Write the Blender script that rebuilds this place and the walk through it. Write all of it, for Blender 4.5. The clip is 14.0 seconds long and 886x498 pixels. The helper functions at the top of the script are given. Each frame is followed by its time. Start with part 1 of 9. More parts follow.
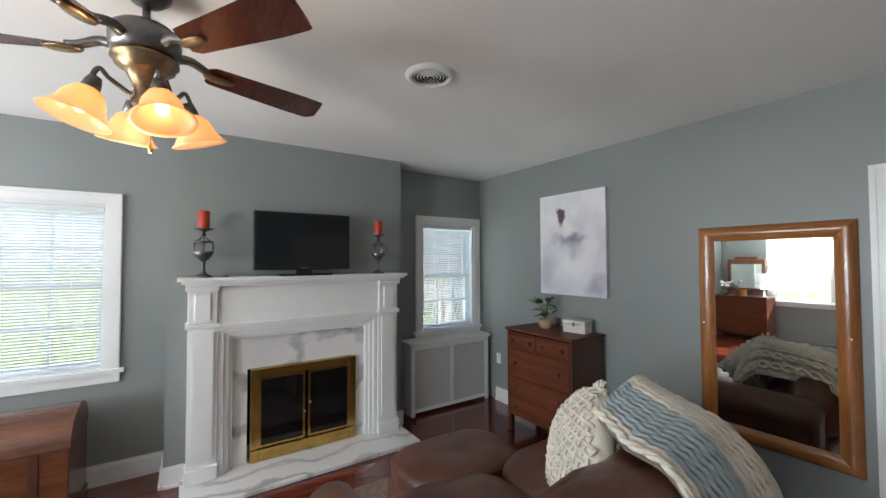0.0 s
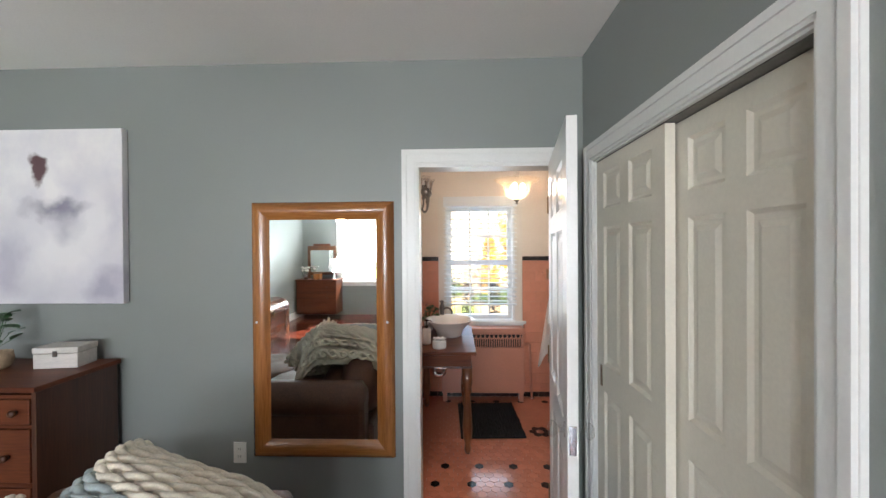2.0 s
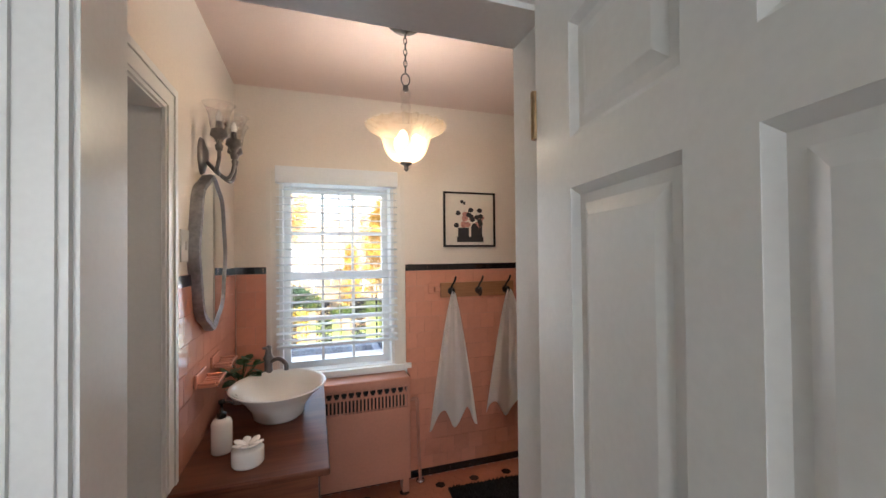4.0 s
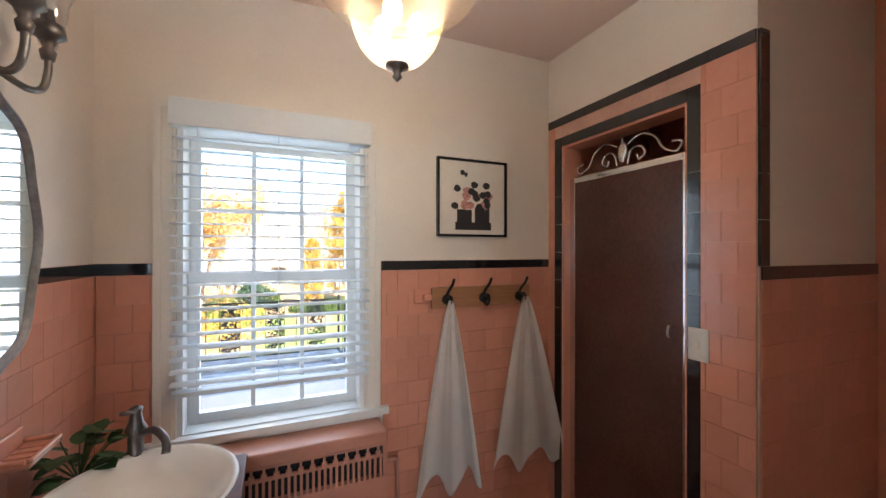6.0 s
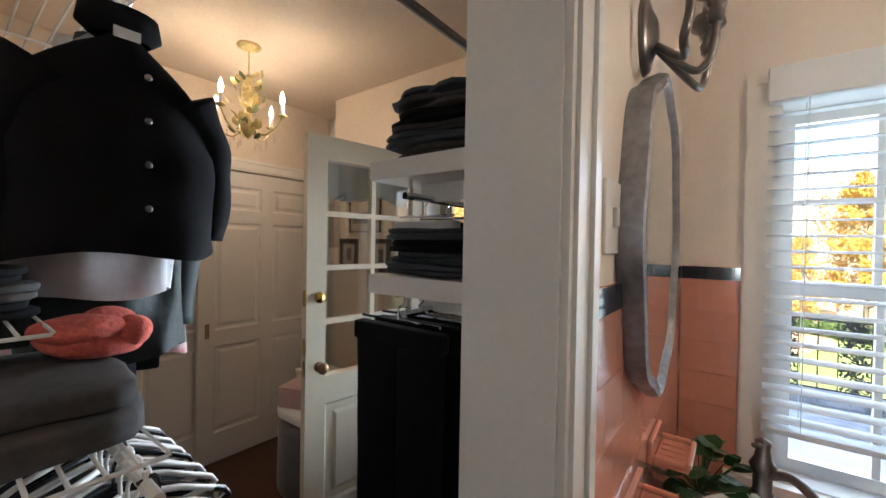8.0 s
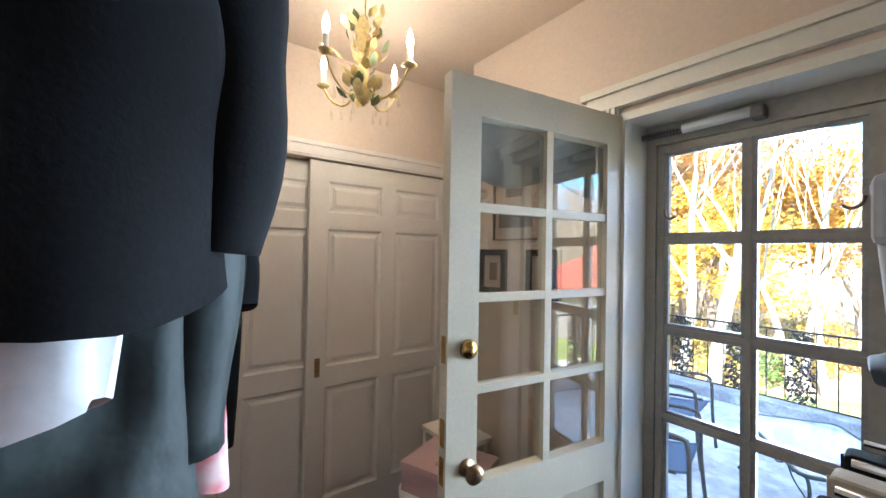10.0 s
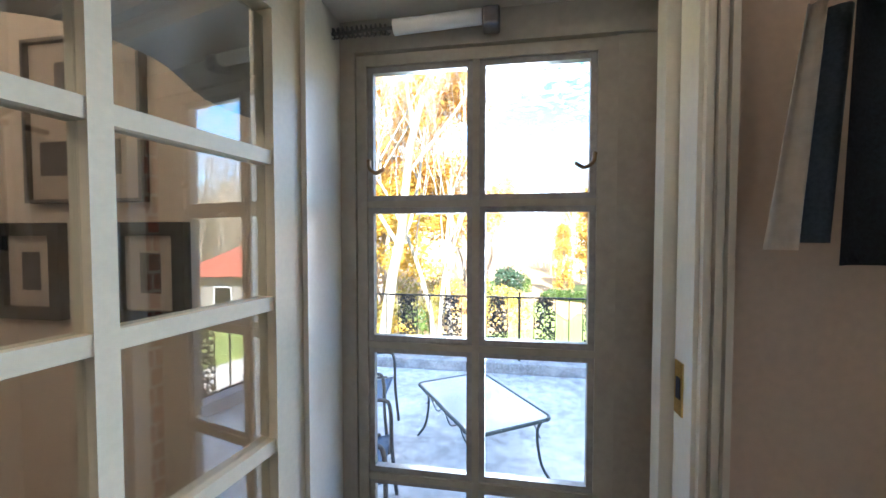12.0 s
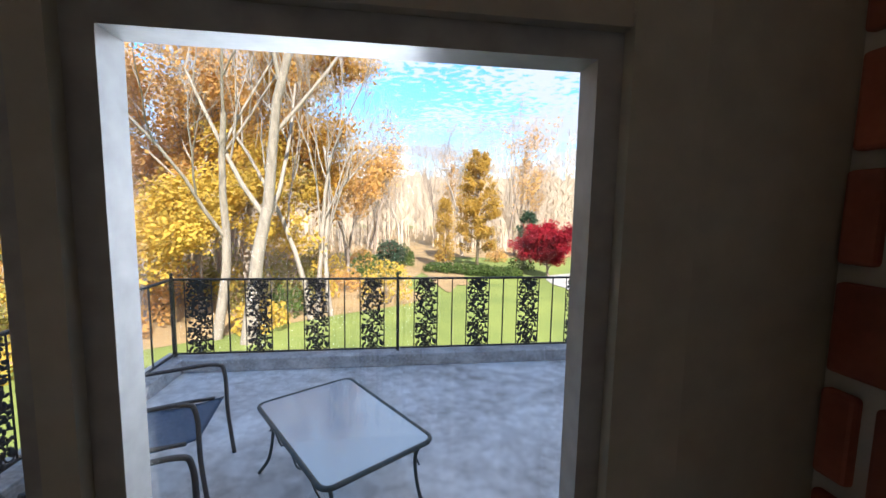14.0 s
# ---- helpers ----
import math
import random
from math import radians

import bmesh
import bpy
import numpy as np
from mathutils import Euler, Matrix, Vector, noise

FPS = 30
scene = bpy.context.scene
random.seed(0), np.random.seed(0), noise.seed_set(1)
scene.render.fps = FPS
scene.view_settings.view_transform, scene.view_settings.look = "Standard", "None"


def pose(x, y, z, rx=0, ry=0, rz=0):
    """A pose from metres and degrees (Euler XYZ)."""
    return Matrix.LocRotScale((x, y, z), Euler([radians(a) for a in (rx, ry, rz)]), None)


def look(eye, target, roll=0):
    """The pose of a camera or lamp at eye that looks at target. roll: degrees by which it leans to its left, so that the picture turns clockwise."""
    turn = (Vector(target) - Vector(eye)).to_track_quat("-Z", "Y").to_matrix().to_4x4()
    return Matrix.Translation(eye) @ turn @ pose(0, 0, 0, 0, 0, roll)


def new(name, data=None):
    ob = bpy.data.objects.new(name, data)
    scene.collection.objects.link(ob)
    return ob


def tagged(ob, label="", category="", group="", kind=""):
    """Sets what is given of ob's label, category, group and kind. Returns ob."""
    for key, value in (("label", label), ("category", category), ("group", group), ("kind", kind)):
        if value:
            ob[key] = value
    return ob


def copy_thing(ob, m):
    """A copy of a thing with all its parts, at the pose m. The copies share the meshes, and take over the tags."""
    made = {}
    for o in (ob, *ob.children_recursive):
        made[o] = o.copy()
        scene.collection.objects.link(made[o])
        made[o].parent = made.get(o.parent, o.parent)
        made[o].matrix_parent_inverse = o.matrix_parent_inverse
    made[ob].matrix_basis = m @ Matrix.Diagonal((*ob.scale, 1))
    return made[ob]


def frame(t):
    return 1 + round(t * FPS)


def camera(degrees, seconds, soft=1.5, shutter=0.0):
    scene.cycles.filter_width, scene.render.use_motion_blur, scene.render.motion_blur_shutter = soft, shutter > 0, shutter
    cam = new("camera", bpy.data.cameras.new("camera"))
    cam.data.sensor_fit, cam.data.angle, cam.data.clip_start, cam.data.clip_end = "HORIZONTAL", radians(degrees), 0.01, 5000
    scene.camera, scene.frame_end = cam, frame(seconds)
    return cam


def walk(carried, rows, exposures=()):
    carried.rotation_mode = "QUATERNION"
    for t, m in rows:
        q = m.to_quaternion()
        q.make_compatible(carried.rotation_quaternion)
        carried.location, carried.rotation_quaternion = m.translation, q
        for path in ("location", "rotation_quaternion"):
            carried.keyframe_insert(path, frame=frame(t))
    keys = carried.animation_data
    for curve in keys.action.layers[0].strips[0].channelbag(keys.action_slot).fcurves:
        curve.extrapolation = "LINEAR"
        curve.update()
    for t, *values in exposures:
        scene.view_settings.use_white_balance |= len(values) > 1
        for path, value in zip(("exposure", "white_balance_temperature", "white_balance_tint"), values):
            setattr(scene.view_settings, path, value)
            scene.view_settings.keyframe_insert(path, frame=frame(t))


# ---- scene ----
cam = camera(97.6, 14.0)
PATH = [
    (0, (1.171, 1.176, 1.618), (-0.493, 2.285, 1.677), -0.2),
    (0.5, (1.112, 1.299, 1.599), (-0.151, 2.849, 1.653), -0.3),
    (1, (1.072, 1.476, 1.587), (0.268, 3.308, 1.621), -0.3),
    (1.5, (1.066, 1.786, 1.594), (0.671, 3.746, 1.606), -0.3),
    (2, (1.008, 2.113, 1.589), (0.943, 4.112, 1.576), -0.4),
    (2.5, (1.013, 2.477, 1.591), (1.194, 4.468, 1.564), -0.2),
    (3, (1.062, 2.836, 1.575), (1.406, 4.806, 1.576), -0.4),
    (3.5, (1.067, 3.213, 1.562), (1.55, 5.153, 1.58), -0.7),
    (4, (1.111, 3.579, 1.548), (1.74, 5.477, 1.575), -0.6),
    (4.2, (1.122, 3.7, 1.542), (1.828, 5.571, 1.572), -0.8),
    (6.3, (1.253, 4.466, 1.533), (2.051, 6.3, 1.533), 0.1),
    (6.5, (1.202, 4.473, 1.541), (1.795, 6.383, 1.527), 0.0),
    (7, (1.092, 4.481, 1.564), (1.067, 6.48, 1.515), 0.2),
    (7.5, (0.943, 4.503, 1.549), (0.291, 6.393, 1.525), 0.0),
    (8, (0.813, 4.591, 1.541), (-0.395, 6.184, 1.517), 1.0),
    (8.2, (0.781, 4.619, 1.532), (-0.614, 6.052, 1.518), 1.3),
    (9.2, (0.33, 4.90, 1.538), (-1.35, 5.98, 1.55), 1.0),
    (10.3, (-0.056, 5.067, 1.546), (-1.565, 6.38, 1.569), 0.9),
    (10.5, (-0.123, 5.115, 1.547), (-1.525, 6.541, 1.564), 0.8),
    (11, (-0.269, 5.273, 1.547), (-1.341, 6.962, 1.54), 0.6),
    (11.5, (-0.286, 5.48, 1.553), (-1.023, 7.338, 1.499), -0.1),
    (12, (-0.326, 5.684, 1.54), (-0.655, 7.656, 1.472), 0.0),
    (12.5, (-0.362, 5.898, 1.549), (-0.382, 7.898, 1.52), -0.0),
    (13, (-0.306, 6.14, 1.54), (-0.173, 8.134, 1.467), -0.5),
    (13.5, (-0.268, 6.330, 1.488), (-0.094, 8.318, 1.344), 0.4),
    (14, (-0.249, 6.414, 1.516), (0.014, 8.386, 1.315), 1.0),
]
walk(cam, [(t, look(eye, target, roll)) for t, eye, target, roll in PATH],
     [(0, 3.05, 6050, 9), (0.6, 3.33, 6050, 9), (1.6, 3.58, 6200, 10), (3.0, 3.2, 6200, 10), (4.2, 3.25, 6150, 10), (6.5, 3.1, 5800, 8), (7.4, 3.05, 5500, 4), (8.2, 3.4, 6000, 8), (10.5, 3.8, 5150, 4), (11.5, 3.7, 5250, 4), (12.5, 3.1, 5700, 7), (13.1, 1.98, 5750, 8), (13.5, 1.88, 5850, 8), (14, 1.9, 6000, 10)])
# world, sun and window light
SUN_DIR = Vector((-0.20, 0.80, -0.66)).normalized()
world = bpy.data.worlds.new("sky")
scene.world = world
world.use_nodes = True
wn = world.node_tree.nodes
wl = world.node_tree.links
sky = wn.new("ShaderNodeTexSky")
sky.sky_type = "NISHITA"
sky.sun_disc = False
sky.sun_elevation = math.asin(-SUN_DIR.z)
sky.sun_rotation = math.atan2(-SUN_DIR.x, -SUN_DIR.y)
sky.air_density, sky.dust_density, sky.ozone_density = 1.0, 0.3, 3.5
# broken high cloud, even over the whole sky
wco = wn.new("ShaderNodeTexCoord")
wsp = wn.new("ShaderNodeSeparateXYZ")
wmax = wn.new("ShaderNodeMath")
wmax.operation = "MAXIMUM"
wmax.inputs[1].default_value = 0.04
wdv = wn.new("ShaderNodeVectorMath")
wdv.operation = "DIVIDE"
wcm = wn.new("ShaderNodeCombineXYZ")
wno = wn.new("ShaderNodeTexNoise")
wno.inputs["Scale"].default_value, wno.inputs["Detail"].default_value, wno.inputs["Roughness"].default_value = 13.0, 5.0, 0.55
wno2 = wn.new("ShaderNodeTexNoise")
wno2.inputs["Scale"].default_value, wno2.inputs["Detail"].default_value = 0.7, 3.0
wad = wn.new("ShaderNodeMath")
wad.operation = "ADD"
wrp = wn.new("ShaderNodeValToRGB")
wrp.color_ramp.elements[0].position, wrp.color_ramp.elements[1].position = 0.97, 1.14
wmx = wn.new("ShaderNodeMixRGB")
wmx.inputs[2].default_value = (1.8, 1.92, 2.15, 1)
wl.new(wco.outputs["Generated"], wsp.inputs[0])
wl.new(wsp.outputs[2], wmax.inputs[0])
for k in range(3):
    wl.new(wmax.outputs[0], wcm.inputs[k])
wl.new(wco.outputs["Generated"], wdv.inputs[0])
wl.new(wcm.outputs[0], wdv.inputs[1])
wl.new(wdv.outputs[0], wno.inputs["Vector"])
wl.new(wdv.outputs[0], wno2.inputs["Vector"])
wl.new(wno.outputs["Fac"], wad.inputs[0])
wl.new(wno2.outputs["Fac"], wad.inputs[1])
wl.new(wad.outputs[0], wrp.inputs[0])
wl.new(wrp.outputs[0], wmx.inputs[0])
whs = wn.new("ShaderNodeHueSaturation")
whs.inputs["Saturation"].default_value, whs.inputs["Value"].default_value = 1.25, 0.74
wl.new(sky.outputs[0], whs.inputs["Color"])
wl.new(whs.outputs[0], wmx.inputs[1])
wl.new(wmx.outputs[0], wn["Background"].inputs[0])
wn["Background"].inputs[1].default_value = 0.148

sun = new("sun", bpy.data.lights.new("sun", "SUN"))
sun.data.energy, sun.data.angle, sun.data.color = 3.8, radians(0.6), (1.0, 0.93, 0.82)
sun.matrix_world = look((0, 0, 30), Vector((0, 0, 30)) + SUN_DIR)


XW_OUT = -2.82


def window_light(x, y, z, toward, w, h, watts, color=(0.86, 0.93, 1.0)):
    ob = new("window_light", bpy.data.lights.new("window_light", "AREA"))
    ob.data.shape, ob.data.size, ob.data.size_y, ob.data.energy, ob.data.color = "RECTANGLE", w, h, watts, color
    ob.matrix_world = look((x, y, z), Vector((x, y, z)) + Vector(toward))
    return ob


def bulb_light(x, y, z, watts, r=0.03, color=(1.0, 0.80, 0.58)):
    ob = new("bulb_light", bpy.data.lights.new("bulb_light", "POINT"))
    ob.data.energy, ob.data.shadow_soft_size, ob.data.color = watts, r, color
    ob.location = (x, y, z)
    return ob


window_light(XW_OUT, 0.115, 1.44, (1, 0, 0), 1.1, 1.15, 0.7, (0.80, 0.90, 1.0))
window_light(XW_OUT, 3.77, 1.44, (1, 0, 0), 0.68, 1.15, 1.0, (0.80, 0.90, 1.0))
# both south lamps tilt up as fill for the ceiling
window_light(-1.25, -2.58, 1.45, (0, 1, 1.3), 0.9, 1.3, 15.0, (0.95, 0.97, 1.0))
# fill lamp at an unseen window, added to brighten the bedroom
window_light(0.6, -2.58, 1.45, (0, 1, 1.3), 0.9, 1.3, 15.6, (0.95, 0.97, 1.0))
window_light(1.265, 6.50, 1.42, (0, -1, 0), 0.68, 1.15, 0.8, (0.72, 0.86, 1.0))
window_light(-0.40, 6.72, 1.25, (0, -1, 0), 0.34, 1.4, 2.1).data.spread = radians(75)


# ---- materials ----
def mat(name, color, rough=0.6, metal=0.0, vary=0.12, scale=6.0, fine=60.0, bump=0.15, stretch=(1, 1, 1), dark=None, spread=0.0, coat=0.0, sheen=0.0, depth=0.002, spec=0.5):
    m = bpy.data.materials.new(name)
    m.use_nodes = True
    n, l = m.node_tree.nodes, m.node_tree.links
    b = n["Principled BSDF"]
    tc = n.new("ShaderNodeTexCoord")
    mp = n.new("ShaderNodeMapping")
    mp.inputs["Scale"].default_value = stretch
    l.new(tc.outputs["Object"], mp.inputs["Vector"])
    n1, n2 = n.new("ShaderNodeTexNoise"), n.new("ShaderNodeTexNoise")
    n1.inputs["Scale"].default_value, n1.inputs["Detail"].default_value = scale, 4
    n2.inputs["Scale"].default_value, n2.inputs["Detail"].default_value = fine, 3
    l.new(mp.outputs[0], n1.inputs["Vector"])
    l.new(mp.outputs[0], n2.inputs["Vector"])
    add = n.new("ShaderNodeMath")
    add.operation = "MULTIPLY_ADD"
    add.inputs[1].default_value = 0.45
    l.new(n2.outputs["Fac"], add.inputs[0])
    mul = n.new("ShaderNodeMath")
    mul.operation = "MULTIPLY"
    mul.inputs[1].default_value = 0.55
    l.new(n1.outputs["Fac"], mul.inputs[0])
    l.new(mul.outputs[0], add.inputs[2])
    mix = n.new("ShaderNodeMixRGB")
    rp = n.new("ShaderNodeValToRGB")
    rp.color_ramp.elements[0].position, rp.color_ramp.elements[1].position = 0.36, 0.64
    l.new(add.outputs[0], rp.inputs[0])
    l.new(rp.outputs[0], mix.inputs[0])
    lo = dark if dark else tuple(c * (1 - vary) for c in color)
    hi = tuple(min(1, c * (1 + (0 if dark else vary * 0.5))) for c in color)
    mix.inputs[1].default_value, mix.inputs[2].default_value = (*lo, 1), (*hi, 1)
    out = mix.outputs[0]
    if spread:
        oi = n.new("ShaderNodeObjectInfo")
        hs = n.new("ShaderNodeHueSaturation")
        mr = n.new("ShaderNodeMapRange")
        mr.inputs[3].default_value, mr.inputs[4].default_value = 1 - spread, 1 + spread
        l.new(oi.outputs["Random"], mr.inputs[0])
        l.new(mr.outputs[0], hs.inputs["Value"])
        l.new(out, hs.inputs["Color"])
        out = hs.outputs[0]
    l.new(out, b.inputs["Base Color"])
    b.inputs["Roughness"].default_value, b.inputs["Metallic"].default_value = rough, metal
    b.inputs["Coat Weight"].default_value, b.inputs["Coat Roughness"].default_value = coat, 0.12
    b.inputs["Specular IOR Level"].default_value = spec
    if sheen:
        b.inputs["Sheen Weight"].default_value = sheen
    if bump:
        bp = n.new("ShaderNodeBump")
        bp.inputs["Strength"].default_value, bp.inputs["Distance"].default_value = bump, depth
        l.new(add.outputs[0], bp.inputs["Height"])
        l.new(bp.outputs[0], b.inputs["Normal"])
    return m


def glass(name, color=(1, 1, 1), rough=0.0, gloss=0.08):
    """Thin pane: clear with a plain gloss."""
    m = bpy.data.materials.new(name)
    m.use_nodes = True
    n, l = m.node_tree.nodes, m.node_tree.links
    n.remove(n["Principled BSDF"])
    t, g, x, f = n.new("ShaderNodeBsdfTransparent"), n.new("ShaderNodeBsdfGlossy"), n.new("ShaderNodeMixShader"), n.new("ShaderNodeLayerWeight")
    t.inputs[0].default_value = (*color, 1)
    g.inputs["Roughness"].default_value = rough
    f.inputs["Blend"].default_value = 0.5
    pw = n.new("ShaderNodeMath")
    pw.operation = "POWER"
    pw.inputs[1].default_value = 4.5
    l.new(f.outputs["Facing"], pw.inputs[0])
    ad = n.new("ShaderNodeMath")
    ad.operation = "MULTIPLY_ADD"
    ad.inputs[1].default_value, ad.inputs[2].default_value = 0.85, gloss * 0.55
    l.new(pw.outputs[0], ad.inputs[0])
    l.new(ad.outputs[0], x.inputs[0])
    l.new(t.outputs[0], x.inputs[1])
    l.new(g.outputs[0], x.inputs[2])
    l.new(x.outputs[0], n["Material Output"].inputs[0])
    return m


def glow(name, color, strength):
    m = bpy.data.materials.new(name)
    m.use_nodes = True
    b = m.node_tree.nodes["Principled BSDF"]
    b.inputs["Base Color"].default_value = (*color, 1)
    b.inputs["Emission Color"].default_value = (*color, 1)
    b.inputs["Emission Strength"].default_value = strength
    return m


def lampglass(name, color, strength, clear=0.15, tint=(1.0, 0.80, 0.54)):
    m = glow(name, color, strength)
    b = m.node_tree.nodes["Principled BSDF"]
    b.inputs["Base Color"].default_value = (0.82, 0.60, 0.37, 1)
    b.inputs["Roughness"].default_value = 0.25
    n, l = m.node_tree.nodes, m.node_tree.links
    tr, mx = n.new("ShaderNodeBsdfTranslucent"), n.new("ShaderNodeMixShader")
    tr.inputs[0].default_value = (0.90, 0.66, 0.40, 1)
    mx.inputs[0].default_value = 0.45
    l.new(b.outputs[0], mx.inputs[1])
    l.new(tr.outputs[0], mx.inputs[2])
    tp, my = n.new("ShaderNodeBsdfTransparent"), n.new("ShaderNodeMixShader")
    tp.inputs[0].default_value = (*tint, 1)
    my.inputs[0].default_value = clear
    l.new(mx.outputs[0], my.inputs[1])
    l.new(tp.outputs[0], my.inputs[2])
    l.new(my.outputs[0], n["Material Output"].inputs[0])
    return m


def marble(name):
    m = mat(name, (0.78, 0.77, 0.75), 0.18, vary=0.06, scale=3, bump=0)
    n, l = m.node_tree.nodes, m.node_tree.links
    b = n["Principled BSDF"]
    src = b.inputs["Base Color"].links[0].from_socket
    tc, no, wv, rp, mx = n.new("ShaderNodeTexCoord"), n.new("ShaderNodeTexNoise"), n.new("ShaderNodeTexWave"), n.new("ShaderNodeValToRGB"), n.new("ShaderNodeMixRGB")
    mp = n.new("ShaderNodeMapping")
    mp.inputs["Rotation"].default_value = (0.7, 0.3, 0.4)
    l.new(tc.outputs["Object"], mp.inputs[0])
    wv.inputs["Scale"].default_value, wv.inputs["Distortion"].default_value, wv.inputs["Detail"].default_value, wv.inputs["Detail Scale"].default_value = 1.5, 8, 5, 1.3
    l.new(mp.outputs[0], wv.inputs["Vector"])
    rp.color_ramp.elements[0].position, rp.color_ramp.elements[1].position = 0.0, 0.24
    rp.color_ramp.elements[0].color, rp.color_ramp.elements[1].color = (1, 1, 1, 1), (0, 0, 0, 1)
    l.new(wv.outputs["Fac"], rp.inputs[0])
    ml = n.new("ShaderNodeMath")
    ml.operation = "MULTIPLY"
    no.inputs["Scale"].default_value = 2.2
    l.new(no.outputs["Fac"], ml.inputs[0])
    l.new(rp.outputs[0], ml.inputs[1])
    l.new(ml.outputs[0], mx.inputs[0])
    l.new(src, mx.inputs[1])
    mx.inputs[2].default_value = (0.16, 0.16, 0.17, 1)
    l.new(mx.outputs[0], b.inputs["Base Color"])
    return m


def wood(name, light, dark, rough=0.35, axis="z", coat=0.3, spread=0.0):
    st = {"x": (0.6, 9, 9), "y": (9, 0.6, 9), "z": (9, 9, 0.6)}[axis]
    return mat(name, light, rough, stretch=st, dark=dark, scale=1.6, fine=14, bump=0.12, coat=coat, spread=spread)


M_WALL = mat("grey_paint", (0.240, 0.257, 0.246), 0.42, vary=0.05, scale=1.5, fine=180, bump=0.10)
M_CEIL = mat("ceiling_paint", (0.87, 0.85, 0.82), 0.8, vary=0.05, scale=1.2, fine=120, bump=0.08)
M_TRIM = mat("white_gloss_paint", (0.76, 0.76, 0.74), 0.3, vary=0.04, scale=3, fine=90, bump=0.06)
M_CREAM = mat("cream_door_paint", (0.74, 0.70, 0.60), 0.35, vary=0.06, scale=3, fine=90, bump=0.08)
M_PLASTER = mat("cream_plaster", (0.76, 0.69, 0.61), 0.55, vary=0.05, scale=2, fine=120, bump=0.08)
M_PINKCEIL = mat("pinkish_ceiling_paint", (0.70, 0.56, 0.49), 0.7, vary=0.05, scale=2, fine=120, bump=0.08)
M_CLOSETWALL = mat("peach_plaster", (0.66, 0.54, 0.43), 0.7, vary=0.08, scale=2, fine=60, bump=0.15)
M_SLIDE = mat("beige_door_paint", (0.68, 0.63, 0.58), 0.45, vary=0.06, scale=3, fine=80, bump=0.08)
M_PINKTILE = mat("pink_glazed_tile", (0.66, 0.30, 0.205), 0.1, vary=0.05, scale=5, fine=40, bump=0.03, spread=0.06, coat=0.5)
M_BLACKTILE = mat("black_glazed_tile", (0.012, 0.013, 0.016), 0.08, vary=0.2, bump=0.03, spread=0.2, coat=0.6)
M_GROUT = mat("pink_grout", (0.60, 0.36, 0.28), 0.8, vary=0.12)
M_PINKFLOOR = mat("salmon_hex_tile", (0.62, 0.24, 0.15), 0.16, vary=0.08, scale=8, fine=60, bump=0.04, spread=0.1, coat=0.4)
M_BLACKFLOOR = mat("black_hex_tile", (0.015, 0.014, 0.015), 0.2, vary=0.2, bump=0.04)
M_FLOOR = wood("cherry_floorboard", (0.17, 0.035, 0.018), (0.075, 0.014, 0.008), 0.16, "y", 0.6, 0.18)
M_DARKWOOD = wood("walnut_wood", (0.20, 0.072, 0.026), (0.105, 0.032, 0.011), 0.32, "z", 0.3)
M_DARKWOOD_H = wood("walnut_wood_flat", (0.155, 0.046, 0.018), (0.085, 0.022, 0.009), 0.45, "x", 0.0)
M_DARKWOOD_H.node_tree.nodes["Principled BSDF"].inputs["Specular IOR Level"].default_value = 0.25
M_SIDEWOOD = wood("darker_walnut", (0.085, 0.03, 0.014), (0.05, 0.016, 0.008), 0.32, "z", 0.3)
M_OAK = wood("golden_oak", (0.42, 0.17, 0.045), (0.24, 0.085, 0.02), 0.25, "z", 0.5)
M_OAK_H = wood("golden_oak_rail", (0.42, 0.17, 0.045), (0.24, 0.085, 0.02), 0.25, "x", 0.5)
M_MARBLE = marble("white_veined_marble")
M_BRASS = mat("aged_brass", (0.62, 0.42, 0.13), 0.25, 1.0, vary=0.25, scale=8, bump=0.05)
M_PEWTER = mat("brushed_pewter", (0.17, 0.16, 0.155), 0.35, 0.9, vary=0.25, scale=12, bump=0.08)
M_BRONZE = mat("antique_bronze", (0.30, 0.20, 0.11), 0.35, 0.9, vary=0.35, scale=14, bump=0.1)
M_CHROME = mat("chrome", (0.75, 0.75, 0.76), 0.12, 1.0, vary=0.05, bump=0.02)
M_BLACKMETAL = mat("black_iron", (0.012, 0.012, 0.013), 0.45, 0.4, vary=0.3, scale=20, bump=0.2)
M_BLACKPLASTIC = mat("black_plastic", (0.012, 0.012, 0.013), 0.25, vary=0.1, bump=0.02)
M_SCREEN = mat("dark_screen", (0.006, 0.007, 0.009), 0.12, vary=0.1, bump=0)
# firebox and wick soot, also the black of holes, seams and shaded gaps
M_SOOT_GAPS = mat("soot_and_dark_gaps", (0.012, 0.011, 0.010), 0.8, vary=0.4)
M_DARKGLASS = mat("smoked_fire_glass", (0.008, 0.008, 0.008), 0.06, vary=0.1, bump=0)
M_LEATHER = mat("brown_leather", (0.115, 0.047, 0.028), 0.33, vary=0.35, scale=5, fine=90, bump=0.5, depth=0.003)
M_CREAMYARN = mat("cream_yarn", (0.72, 0.66, 0.55), 0.9, vary=0.18, scale=20, fine=150, bump=0.6, sheen=0.3)
M_BLUEYARN = mat("blue_grey_yarn", (0.36, 0.42, 0.43), 0.9, vary=0.2, scale=20, fine=150, bump=0.6, sheen=0.3)
M_CANDLE = mat("red_wax", (0.42, 0.035, 0.014), 0.5, vary=0.12, bump=0.05)
M_SLAT = mat("white_blind_slat", (0.76, 0.78, 0.79), 0.45, vary=0.04, bump=0.03)
sn = M_SLAT.node_tree
